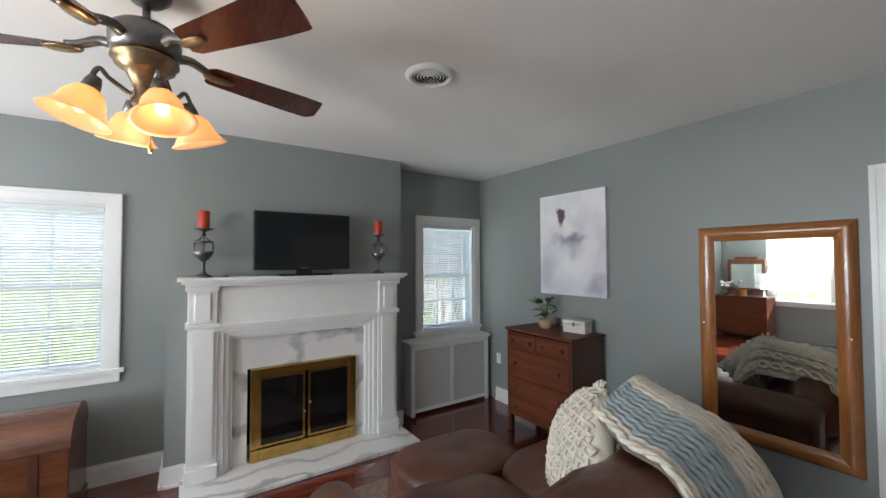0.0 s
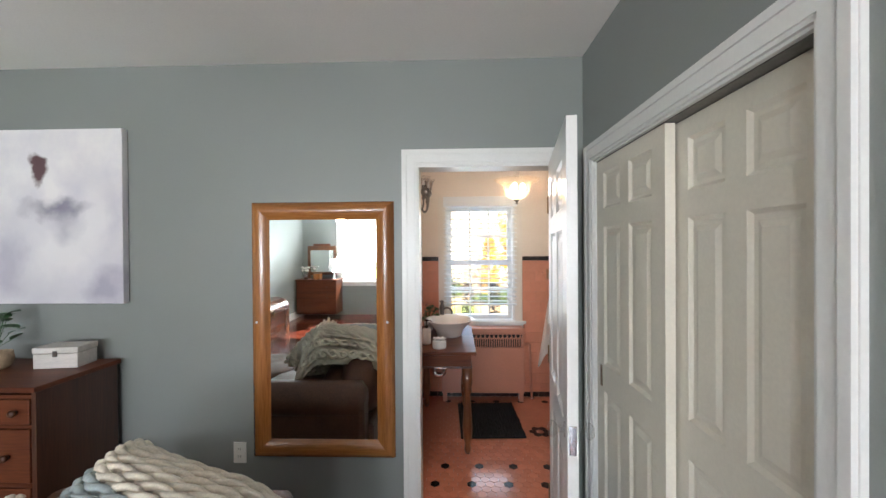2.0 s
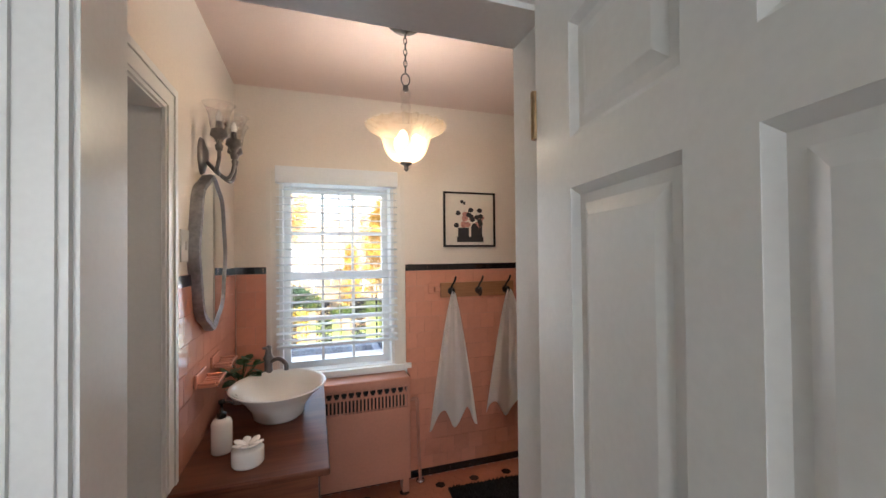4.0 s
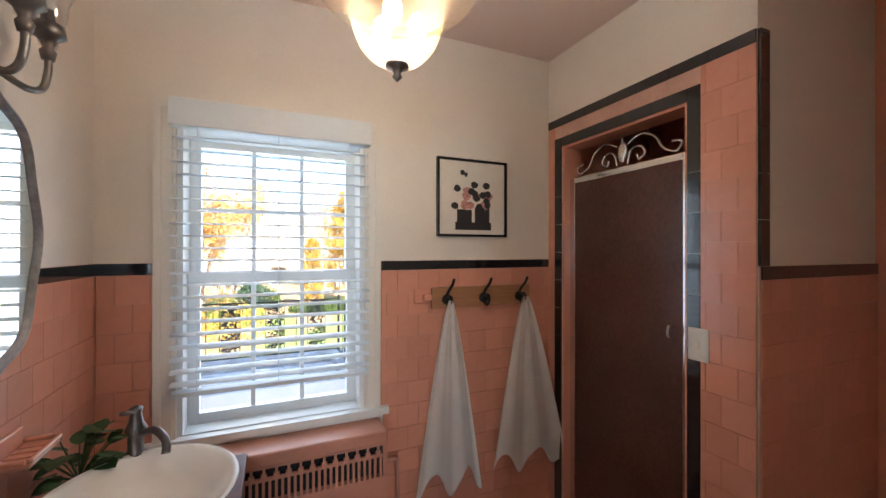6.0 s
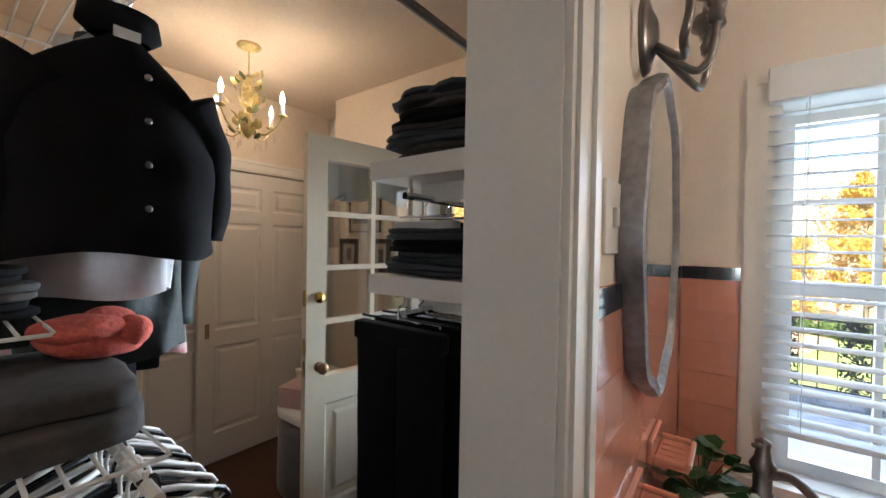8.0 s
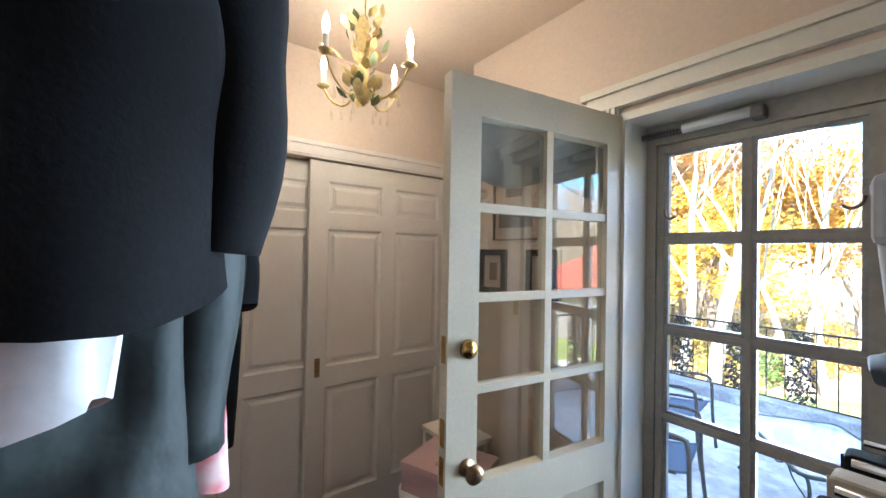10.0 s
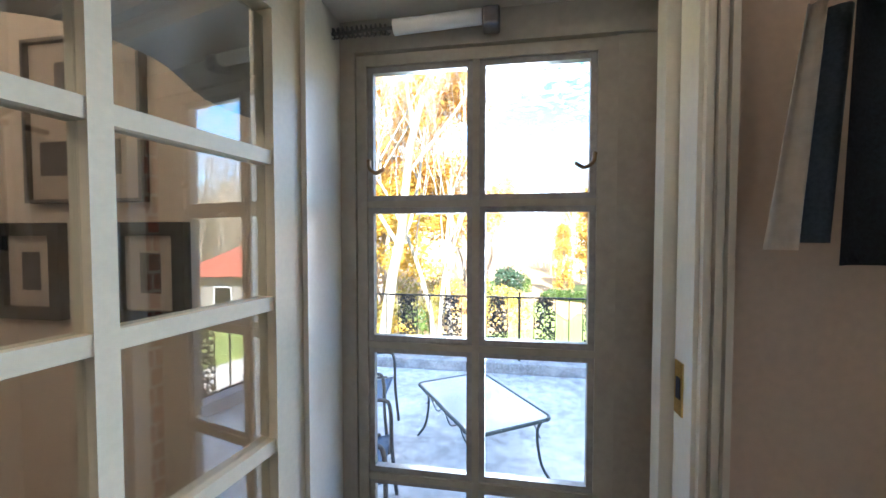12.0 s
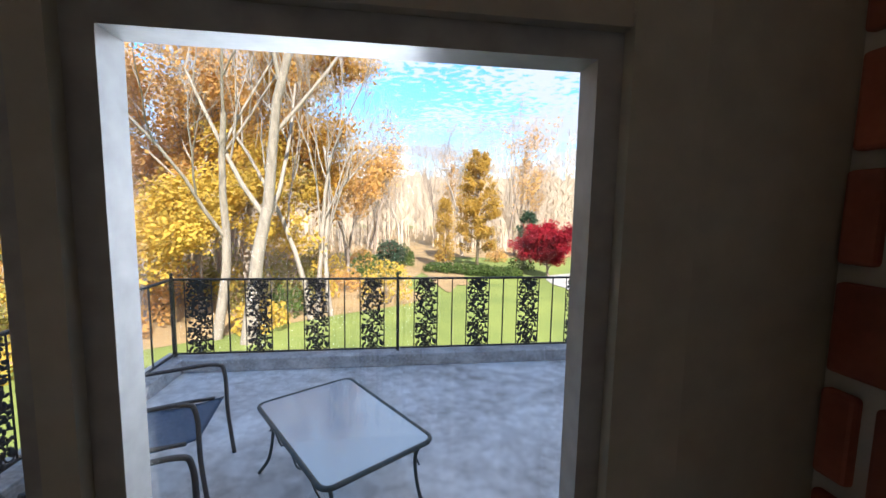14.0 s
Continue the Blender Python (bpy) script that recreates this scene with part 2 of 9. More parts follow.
tr, mixs = sn.nodes.new("ShaderNodeBsdfTranslucent"), sn.nodes.new("ShaderNodeMixShader")
tr.inputs[0].default_value = (0.80, 0.86, 0.92, 1)
mixs.inputs[0].default_value = 0.10
sn.links.new(sn.nodes["Principled BSDF"].outputs[0], mixs.inputs[1])
sn.links.new(tr.outputs[0], mixs.inputs[2])
sn.links.new(mixs.outputs[0], sn.nodes["Material Output"].inputs[0])
M_LEAF = mat("houseplant_leaf", (0.035, 0.10, 0.028), 0.45, vary=0.4, scale=14, bump=0.2)
M_TERRA = mat("woven_pot", (0.42, 0.30, 0.19), 0.8, vary=0.2, scale=30, bump=0.5)
M_WHITEWASH = mat("whitewashed_box", (0.66, 0.62, 0.58), 0.6, vary=0.14, stretch=(1, 8, 8), bump=0.2)
M_PORCELAIN = mat("white_porcelain", (0.82, 0.80, 0.77), 0.08, vary=0.02, bump=0, coat=0.5)
M_TOWEL = mat("white_terry", (0.92, 0.91, 0.89), 0.95, vary=0.04, scale=10, fine=160, bump=0.2, sheen=0.1)
M_BLACKRUG = mat("black_shag", (0.008, 0.008, 0.009), 0.95, vary=0.4, scale=30, fine=200, bump=1.0, depth=0.01)
M_MIRROR = bpy.data.materials.new("mirror_silver")
M_MIRROR.use_nodes = True
M_MIRROR.node_tree.nodes["Principled BSDF"].inputs["Metallic"].default_value = 1.0
M_MIRROR.node_tree.nodes["Principled BSDF"].inputs["Roughness"].default_value = 0.015
M_MIRROR.node_tree.nodes["Principled BSDF"].inputs["Base Color"].default_value = (0.80, 0.83, 0.80, 1)
M_GLASS = glass("window_glass")
M_DOORGLASS = glass("french_door_glass", (0.88, 0.90, 0.90), 0.0, 0.36)
M_CLEAR = glass("crystal_glass", (0.97, 0.97, 0.97), 0.03, 0.14)
M_SHADE = lampglass("amber_scavo_glass", (1.0, 0.50, 0.20), 0.040)
M_BULB = glow("lit_bulb", (1.0, 0.72, 0.38), 1.4)
M_FANBLADE = wood("mahogany_blade", (0.16, 0.035, 0.017), (0.09, 0.018, 0.01), 0.25, "x", 0.5)
M_OUTLET = mat("white_plastic", (0.74, 0.73, 0.70), 0.35, vary=0.03, bump=0)


# ---- mesh helpers ----
def part(name, bm, material, parent=None, label="", smooth=False):
    me = bpy.data.meshes.new(name)
    bm.to_mesh(me)
    bm.free()
    me.materials.append(material)
    if smooth:
        me.polygons.foreach_set("use_smooth", [True] * len(me.polygons))
    ob = new(name, me)
    if parent:
        ob.parent = parent
    if label:
        ob["label"] = label
    return ob


def smoothed(ob, angle=35):
    """Smooth shading with sharp edges kept."""
    me = ob.data
    me.polygons.foreach_set("use_smooth", [True] * len(me.polygons))
    me.set_sharp_from_angle(angle=radians(angle))
    return ob


def thing(name, x, y, z, label, category, group="", rz=0.0):
    ob = new(name)
    ob.empty_display_size = 0.1
    ob.matrix_basis = pose(x, y, z, 0, 0, rz)
    return tagged(ob, label, category, group)


def B(*boxes, bevel=0.0):
    """One bmesh of boxes (x0, x1, y0, y1, z0, z1), edges bevelled."""
    bm = bmesh.new()
    for x0, x1, y0, y1, z0, z1 in boxes:
        add_box(bm, x0, x1, y0, y1, z0, z1)
    if bevel:
        bmesh.ops.bevel(bm, geom=bm.edges[:], offset=bevel, segments=2, profile=0.5, affect="EDGES", clamp_overlap=True)
    return bm


def add_box(bm, x0, x1, y0, y1, z0, z1):
    x0, x1, y0, y1, z0, z1 = min(x0, x1), max(x0, x1), min(y0, y1), max(y0, y1), min(z0, z1), max(z0, z1)
    v = [bm.verts.new(c) for c in ((x0, y0, z0), (x1, y0, z0), (x1, y1, z0), (x0, y1, z0), (x0, y0, z1), (x1, y0, z1), (x1, y1, z1), (x0, y1, z1))]
    for f in ((3, 2, 1, 0), (4, 5, 6, 7), (0, 1, 5, 4), (1, 2, 6, 5), (2, 3, 7, 6), (3, 0, 4, 7)):
        bm.faces.new([v[i] for i in f])


def lathe(profile, seg=24, cx=0.0, cy=0.0, bm=None):
    """Turned shape from (radius, z) pairs."""
    bm = bm or bmesh.new()
    rings = []
    for r, z in profile:
        if r < 1e-5:
            rings.append([bm.verts.new((cx, cy, z))])
        else:
            rings.append([bm.verts.new((cx + r * math.cos(2 * math.pi * i / seg), cy + r * math.sin(2 * math.pi * i / seg), z)) for i in range(seg)])
    for a, b in zip(rings, rings[1:]):
        for i in range(seg):
            j = (i + 1) % seg
            if len(a) == 1 and len(b) == 1:
                continue
            if len(a) == 1:
                bm.faces.new((a[0], b[i], b[j]))
            elif len(b) == 1:
                bm.faces.new((a[i], a[j], b[0]))
            else:
                bm.faces.new((a[i], a[j], b[j], b[i]))
    bmesh.ops.recalc_face_normals(bm, faces=bm.faces[:])
    return bm


def tube(points, radius, seg=8, bm=None, cap=True):
    """Round bar along points; radius one number or one for each point."""
    bm = bm or bmesh.new()
    pts = [Vector(p) for p in points]
    rad = radius if isinstance(radius, (list, tuple)) else [radius] * len(pts)
    rings, up = [], None
    for i, p in enumerate(pts):
        d = (pts[min(i + 1, len(pts) - 1)] - pts[max(i - 1, 0)])
        d = d.normalized() if d.length > 1e-9 else Vector((0, 0, 1))
        if up is None:
            up = Vector((0, 0, 1)) if abs(d.z) < 0.9 else Vector((1, 0, 0))
        a = d.cross(up)
        a = a.normalized() if a.length > 1e-6 else d.orthogonal().normalized()
        b = a.cross(d)
        up = b
        rings.append([bm.verts.new(p + rad[i] * (math.cos(2 * math.pi * k / seg) * a + math.sin(2 * math.pi * k / seg) * b)) for k in range(seg)])
    for r0, r1 in zip(rings, rings[1:]):
        for k in range(seg):
            bm.faces.new((r0[k], r0[(k + 1) % seg], r1[(k + 1) % seg], r1[k]))
    if cap:
        bm.faces.new(rings[0][::-1])
        bm.faces.new(rings[-1])
    return bm


def curve(points, n=8):
    """Smooth line through points."""
    pts = [Vector(p) for p in points]
    out = []
    for i in range(len(pts) - 1):
        p0, p1, p2, p3 = pts[max(i - 1, 0)], pts[i], pts[i + 1], pts[min(i + 2, len(pts) - 1)]
        for k in range(n):
            t = k / n
            out.append(0.5 * ((2 * p1) + (p2 - p0) * t + (2 * p0 - 5 * p1 + 4 * p2 - p3) * t * t + (3 * p1 - p0 - 3 * p2 + p3) * t ** 3))
    return out + [pts[-1]]


def sheet(nu, nv, fn, thick=0.0, bm=None):
    """Surface fn(u, v) on a grid, 0 to 1, with thickness."""
    bm = bm or bmesh.new()
    g = [[bm.verts.new(fn(i / nu, j / nv)) for j in range(nv + 1)] for i in range(nu + 1)]
    fs = [bm.faces.new((g[i][j], g[i + 1][j], g[i + 1][j + 1], g[i][j + 1])) for i in range(nu) for j in range(nv)]
    if thick:
        bmesh.ops.solidify(bm, geom=fs, thickness=thick)
    return bm


def puff(sx, sy, sz, n=2.6, seg=20, wrinkle=0.0, seed=0.0):
    """Stuffed cushion: a rounded box of half sizes."""
    bm = bmesh.new()
    bmesh.ops.create_uvsphere(bm, u_segments=seg, v_segments=seg, radius=1)
    for v in bm.verts:
        c = v.co.copy()
        k = (abs(c.x) ** n + abs(c.y) ** n + abs(c.z) ** n) ** (-1 / n)
        c = c * k
        c = Vector((c.x * sx, c.y * sy, c.z * sz))
        if wrinkle:
            c += c.normalized() * wrinkle * noise.noise(c * 7 + Vector((seed, seed, seed)))
        v.co = c
    return bm


def placed(bm, m):
    bmesh.ops.transform(bm, matrix=m, verts=bm.verts[:])
    return bm


def structure(name, bm, material, label=""):
    return tagged(part(name, bm, material, None, label), label, "", "", "structure")
# ---- the house shell ----
CEIL = 2.61
XW, XE, YN, YS = -2.60, 1.70, 4.24, -2.70
# bedroom walls
structure("wall_west", B((XW - 0.25, XW, YS, -0.47, 0, CEIL), (XW - 0.25, XW, 0.70, 3.40, 0, CEIL), (XW - 0.25, XW, 4.14, YN, 0, CEIL),
                         (XW - 0.25, XW, -0.47, 0.70, 0, 0.83), (XW - 0.25, XW, -0.47, 0.70, 2.04, CEIL),
                         (XW - 0.25, XW, 3.40, 4.14, 0, 0.83), (XW - 0.25, XW, 3.40, 4.14, 2.04, CEIL)), M_WALL, "grey painted bedroom wall with two windows")
structure("chimney_breast", B((XW, -2.28, 1.07, 1.50, 0, CEIL), (XW, -2.28, 2.55, 2.97, 0, CEIL), (XW, -2.28, 1.50, 2.55, 0.80, CEIL)), M_WALL, "grey painted chimney breast")
structure("wall_north", B((XW - 0.25, 0.80, YN, YN + 0.12, 0, CEIL), (1.56, 3.6, YN, YN + 0.12, 0, CEIL), (0.80, 1.56, YN, YN + 0.12, 2.035, CEIL)), M_WALL, "grey painted bedroom wall with a doorway to the bathroom")
structure("wall_east", B((XE, XE + 0.12, 4.07, YN, 0, CEIL), (XE, XE + 0.12, YS, 2.87, 0, CEIL), (XE, XE + 0.12, 2.87, 4.07, 2.01, CEIL)), M_WALL, "grey painted bedroom wall with a built-in closet")
structure("wall_south", B((XW - 0.25, -1.70, YS - 0.2, YS, 0, CEIL), (-0.80, 0.15, YS - 0.2, YS, 0, CEIL), (1.05, XE + 0.12, YS - 0.2, YS, 0, CEIL),
                          (-1.70, -0.80, YS - 0.2, YS, 0, 0.78), (-1.70, -0.80, YS - 0.2, YS, 2.15, CEIL), (0.15, 1.05, YS - 0.2, YS, 0, 0.78), (0.15, 1.05, YS - 0.2, YS, 2.15, CEIL)), M_WALL, "grey painted bedroom wall with sunny windows")
structure("ceiling", B((XW - 0.25, XE + 0.12, YS - 0.2, YN + 0.12, CEIL, CEIL + 0.15)), M_CEIL, "off-white painted bedroom ceiling")
structure("wall_closet_back", B((2.35, 2.45, 2.6, YN, 0, CEIL), (XE + 0.12, 2.35, 2.6, 2.7, 0, CEIL)), M_WALL, "plain closet back wall")
structure("ceiling_closet", B((XE + 0.12, 2.45, 2.6, YN, CEIL, CEIL + 0.15)), M_CEIL, "plain closet ceiling")
structure("subfloor", B((XW - 0.25, 3.6, YS - 0.2, 6.75, -0.30, -0.012)), M_GROUT, "plain floor base")

# bathroom walls: x 0.645 to 2.685, y 4.36 to 6.20
BX0, BX1, BY0, BY1 = 0.645, 2.69, 4.36, 6.23
DX0, DX1 = -2.025, 0.525     # dressing room
DY0, DY1 = 4.36, 6.43
structure("wall_bath_west", B((DX1, BX0, 4.36, 4.50, 0, CEIL), (DX1, BX0, 5.035, DY1, 0, CEIL), (DX1, BX0, 4.50, 5.035, 2.03, CEIL)), M_PLASTER, "cream plaster wall between bathroom and dressing room")
structure("wall_bath_north", B((BX0, 0.90, BY1, 6.67, 0, CEIL), (1.63, 3.6, BY1, 6.67, 0, CEIL), (0.90, 1.63, BY1, 6.67, 0, 0.80), (0.90, 1.63, BY1, 6.67, 2.03, CEIL)), M_PLASTER, "cream plaster bathroom wall with a window")
structure("wall_bath_east", B((BX1, BX1 + 0.12, 6.115, BY1, 0, CEIL), (BX1, BX1 + 0.12, 5.18, 5.41, 0, CEIL), (BX1, BX1 + 0.12, 5.41, 6.115, 2.10, CEIL), (BX1 + 0.12, 3.5, 5.18, 5.30, 0, CEIL)), M_PLASTER, "cream plaster bathroom wall beside the shower")
structure("wall_bath_south", B((DX1, 0.80, YN + 0.12, YN + 0.13, 0, CEIL), (1.56, 3.5, YN + 0.12, YN + 0.13, 0, CEIL), (0.80, 1.56, YN + 0.12, YN + 0.13, 2.035, CEIL)), M_PLASTER, "cream plaster bathroom wall")
structure("wall_shower", B((3.5, 3.6, 4.36, BY1, 0, CEIL), (BX1 + 0.12, 3.5, 5.30, 5.31, 0, CEIL), (BX1 + 0.12, 3.5, BY1 - 0.01, BY1, 0, CEIL)), M_PINKTILE, "pink tiled shower wall")
structure("ceiling_bath", B((BX0, 3.6, 4.36, 6.67, CEIL, CEIL + 0.15)), M_PINKCEIL, "pinkish painted bathroom ceiling")

# dressing room walls
structure("wall_dressing_west", B((DX0 - 0.12, DX0, DY0, 4.84, 0, CEIL), (DX0 - 0.12, DX0, 6.61, 6.75, 0, CEIL), (DX0 - 0.12, DX0, 4.84, 6.61, 2.04, CEIL), (-2.85, -2.75, DY0, 6.75, 0, CEIL)), M_CLOSETWALL, "peach plaster wall with sliding closet doors")
structure("wall_dressing_north", B((-2.85, -1.62, 6.75, 6.87, 0, CEIL), (-1.62, -0.755, DY1, 6.67, 0, CEIL), (0.035, BX0, DY1, 6.67, 0, CEIL), (-0.755, 0.035, DY1, 6.67, 2.09, CEIL)), M_CLOSETWALL, "peach plaster wall with a glazed balcony door")
structure("wall_dressing_south", B((-2.75, DX1, YN + 0.12, YN + 0.13, 0, CEIL)), M_CLOSETWALL, "peach plaster wall")
structure("ceiling_dressing", B((-2.85, BX0, 4.36, 6.87, CEIL, CEIL + 0.15)), M_CLOSETWALL, "peach painted dressing room ceiling")
structure("floor_dressing", B((-2.75, DX1 + 0.06, 4.36, 6.43, -0.012, 0.0), (-2.75, -1.62, 6.43, 6.75, -0.012, 0.0), (-0.755, 0.035, 6.43, 6.5, -0.012, 0.0)), M_SIDEWOOD, "dark wooden dressing room floor")


# ---- trim ----
def casing(name, axis, plane, out, a0, a1, z0, z1, w=0.085, material=None, sill=False):
    """Moulded door or window casing round an opening, as one piece per side; out: which way it stands off the wall."""
    m = material or M_TRIM
    bm = bmesh.new()
    steps = ((0.0, w, 0.014), (0.012, w - 0.010, 0.020), (w - 0.028, w - 0.004, 0.026))
    for i0, i1, t in steps:
        for lo, hi, zl, zh in ((a0 - i1, a0 - i0, z0, z1 + i1), (a1 + i0, a1 + i1, z0, z1 + i1), (a0 - i0, a1 + i0, z1 + i0, z1 + i1)):
            p0, p1 = (plane, plane + out * t)
            if axis == "x":
                add_box(bm, p0, p1, lo, hi, zl, zh)
            else:
                add_box(bm, lo, hi, p0, p1, zl, zh)
    return structure(name, bm, m)


def lining(name, axis, p0, p1, a0, a1, z0, z1, t=0.018, material=None, bottom=False):
    bm = bmesh.new()
    bars = [(a0, a0 + t, z0, z1), (a1 - t, a1, z0, z1), (a0 + t, a1 - t, z1 - t, z1)]
    if bottom:
        bars.append((a0 + t, a1 - t, z0, z0 + t))
    for lo, hi, zl, zh in bars:
        if axis == "x":
            add_box(bm, p0, p1, lo, hi, zl, zh)
        else:
            add_box(bm, lo, hi, p0, p1, zl, zh)
    return structure(name, bm, material or M_TRIM)


casing("trim_bath_door", "y", YN, -1, 0.80, 1.56, 0, 2.035)
lining("jamb_bath_door", "y", YN - 0.004, YN + 0.136, 0.786, 1.574, 0, 2.045, 0.022)
casing("trim_bath_door_inner", "y", YN + 0.13, 1, 0.80, 1.56, 0, 2.035)
casing("trim_closet", "x", XE, -1, 2.87, 4.07, 0, 2.01)
lining("jamb_closet", "x", XE - 0.004, XE + 0.124, 2.855, 4.085, 0, 2.02)
casing("trim_dressing_opening", "x", BX0, 1, 4.50, 5.035, 0, 2.03)
lining("jamb_dressing_opening", "x", DX1 - 0.004, BX0 + 0.004, 4.485, 5.05, 0, 2.045, 0.02)
casing("trim_dressing_opening_inner", "x", DX1, -1, 4.50, 5.035, 0, 2.03)
casing("trim_sliding", "x", DX0, 1, 4.84, 6.61, 0, 2.04, 0.09, M_SLIDE)


def baseboard(name, boxes):
    bm = bmesh.new()
    for x0, x1, y0, y1 in boxes:
        add_box(bm, x0, x1, y0, y1, 0.0, 0.125)
        if abs(x1 - x0) > abs(y1 - y0):
            c = (y0 + y1) / 2
            add_box(bm, x0, x1, y0 + (0.006 if c < 0 else 0.006), y1, 0.125, 0.145)
            add_box(bm, x0, x1, y0 - 0.012, y1, 0.0, 0.022)
        else:
            add_box(bm, x0 + 0.002, x1 - 0.006, y0, y1, 0.125, 0.145)
            add_box(bm, x0, x1 + 0.012, y0, y1, 0.0, 0.022)
    return structure(name, bm, M_TRIM)


baseboard("baseboard_north", [(XW + 0.3, 0.712, YN - 0.018, YN)])
baseboard("baseboard_west", [(XW, XW + 0.018, YS, 1.07), (XW, XW + 0.018, 2.97, 3.1), (-2.28, -2.262, 1.07, 1.19), (-2.28, -2.262, 2.86, 2.97)])
baseboard("baseboard_breast", [(XW, -2.262, 1.052, 1.07), (XW, -2.262, 2.97, 2.988)])
structure("baseboard_east", B((XE - 0.018, XE, YS, 2.782, 0, 0.14), (XE - 0.018, XE, 4.156, YN - 0.02, 0, 0.14), bevel=0.003), M_TRIM)


# ---- windows ----
def window(name, axis, plane, out, a0, a1, z0, z1, cols, label, depth=0.20, rows=2):
    """Double-hung window: linings, two sashes with muntins, panes, sill. out: towards the outside."""
    w = thing(name, 0, 0, 0, label, "window")
    w["kind"] = "structure"

    def bxs(lst, m, nm, bev=0.0, lab=""):
        bm = bmesh.new()
        for lo, hi, d0, d1, zl, zh in lst:
            if axis == "x":
                add_box(bm, plane + out * d0, plane + out * d1, lo, hi, zl, zh)
            else:
                add_box(bm, lo, hi, plane + out * d0, plane + out * d1, zl, zh)
        return part(nm, bm, m, w, lab)

    bxs([(a0, a0 + 0.02, -0.0, depth, z0, z1), (a1 - 0.02, a1, -0.0, depth, z0, z1), (a0 + 0.02, a1 - 0.02, -0.0, depth, z1 - 0.02, z1)], M_TRIM, "window_frame")
    bxs([(a0 - 0.11, a1 + 0.11, -0.04, 0.0, z0 - 0.03, z0), (a0 + 0.02, a1 - 0.02, 0.0, depth, z0 - 0.02, z0 + 0.006)], M_TRIM, "window_sill")
    bxs([(a0 - 0.085, a1 + 0.085, -0.018, 0.0, z0 - 0.10, z0 - 0.03)], M_TRIM, "apron")
    zm = (z0 + z1) / 2
    for k, (zl, zh, d) in enumerate(((zm - 0.02, z1 - 0.02, 0.13), (z0 + 0.006, zm + 0.02, 0.09))):
        s = 0.042
        i0, i1 = a0 + 0.02, a1 - 0.02
        lst = [(i0, i0 + s, d, d + 0.035, zl, zh), (i1 - s, i1, d, d + 0.035, zl, zh), (i0 + s, i1 - s, d, d + 0.035, zh - s, zh), (i0 + s, i1 - s, d, d + 0.035, zl, zl + s)]
        g0, g1 = i0 + s, i1 - s
        for c in range(1, cols):
            x = g0 + (g1 - g0) * c / cols
            lst.append((x - 0.009, x + 0.009, d + 0.008, d + 0.03, zl + s, zh - s))
        for r in range(1, rows):
            z = zl + s + (zh - zl - 2 * s) * r / rows
            lst.append((g0, g1, d + 0.009, d + 0.029, z - 0.009, z + 0.009))
        sash = bxs(lst, M_TRIM, "sash")
        for c in range(cols):
            for r in range(rows):
                x0, x1 = g0 + (g1 - g0) * c / cols, g0 + (g1 - g0) * (c + 1) / cols
                y0, y1 = zl + s + (zh - zl - 2 * s) * r / rows, zl + s + (zh - zl - 2 * s) * (r + 1) / rows
                p = bxs([(x0, x1, d + 0.017, d + 0.021, y0, y1)], M_GLASS, "pane")
                p.parent = sash
                p.visible_shadow = False
    # sash lock
    bxs([((a0 + a1) / 2 - 0.03, (a0 + a1) / 2 + 0.03, 0.07, 0.09, zm + 0.02, zm + 0.04)], M_BRONZE, "sash_lock")
    return w


def blind(name, axis, plane, out, a0, a1, z0, z1, pitch, depth, tilt, label, cords, valance=0.06):
    """Venetian blind with every slat a part."""
    b = thing(name, 0, 0, 0, label, "blind")
    n = int((z1 - z0 - valance - 0.03) / pitch)
    c, s = math.cos(tilt), math.sin(tilt)

    def slat():
        prof = [(-0.5, 0.0), (-0.25, 0.06), (0.0, 0.085), (0.25, 0.06), (0.5, 0.0)]
        bm = bmesh.new()
        rows = []
        for sgn in (0.0, -0.0016):
            rows.append([[bm.verts.new(((q * depth * c - h * depth * s) * out, e, (q * depth * s + h * depth * c) + sgn)) if axis == "x" else
                          bm.verts.new((e, (q * depth * c - h * depth * s) * out, (q * depth * s + h * depth * c) + sgn)) for q, h in prof] for e in (a0, a1)])
        for g in rows:
            for i in range(4):
                bm.faces.new((g[0][i], g[0][i + 1], g[1][i + 1], g[1][i]))
        for e in (0, 4):
            bm.faces.new((rows[0][0][e], rows[0][1][e], rows[1][1][e], rows[1][0][e]))
        return bm

    first = None
    for i in range(n):
        z = z1 - valance - 0.015 - pitch * (i + 0.5)
        loc = (plane, 0, z) if axis == "x" else (0, plane, z)
        if first is None:
            first = part("slat", slat(), M_SLAT, b)
            first.location = loc
        else:
            o = new("slat", first.data)
            o.parent, o.location = b, loc
    zb = z1 - valance - 0.015 - pitch * n

    def bx(lo, hi, d, zl, zh, nm, m, bev=0.003):
        if axis == "x":
            return part(nm, B((plane - d, plane + d, lo, hi, zl, zh), bevel=bev), m, b)
        return part(nm, B((lo, hi, plane - d, plane + d, zl, zh), bevel=bev), m, b)

    bx(a0, a1, depth * 0.45, zb - 0.022, zb - 0.004, "bottom_rail", M_SLAT)
    bx(a0 - 0.004, a1 + 0.004, depth * 0.55 + 0.004, z1 - valance, z1, "headrail", M_SLAT)
    for q in cords:
        a = a0 + (a1 - a0) * q
        for dd in (-depth * 0.52, depth * 0.52):
            pts = [(plane + dd, a, z1 - valance), (plane + dd, a, zb)] if axis == "x" else [(a, plane + dd, z1 - valance), (a, plane + dd, zb)]
            part("ladder_cord", tube(pts, 0.0012, 4), M_SLAT, b)
    return b


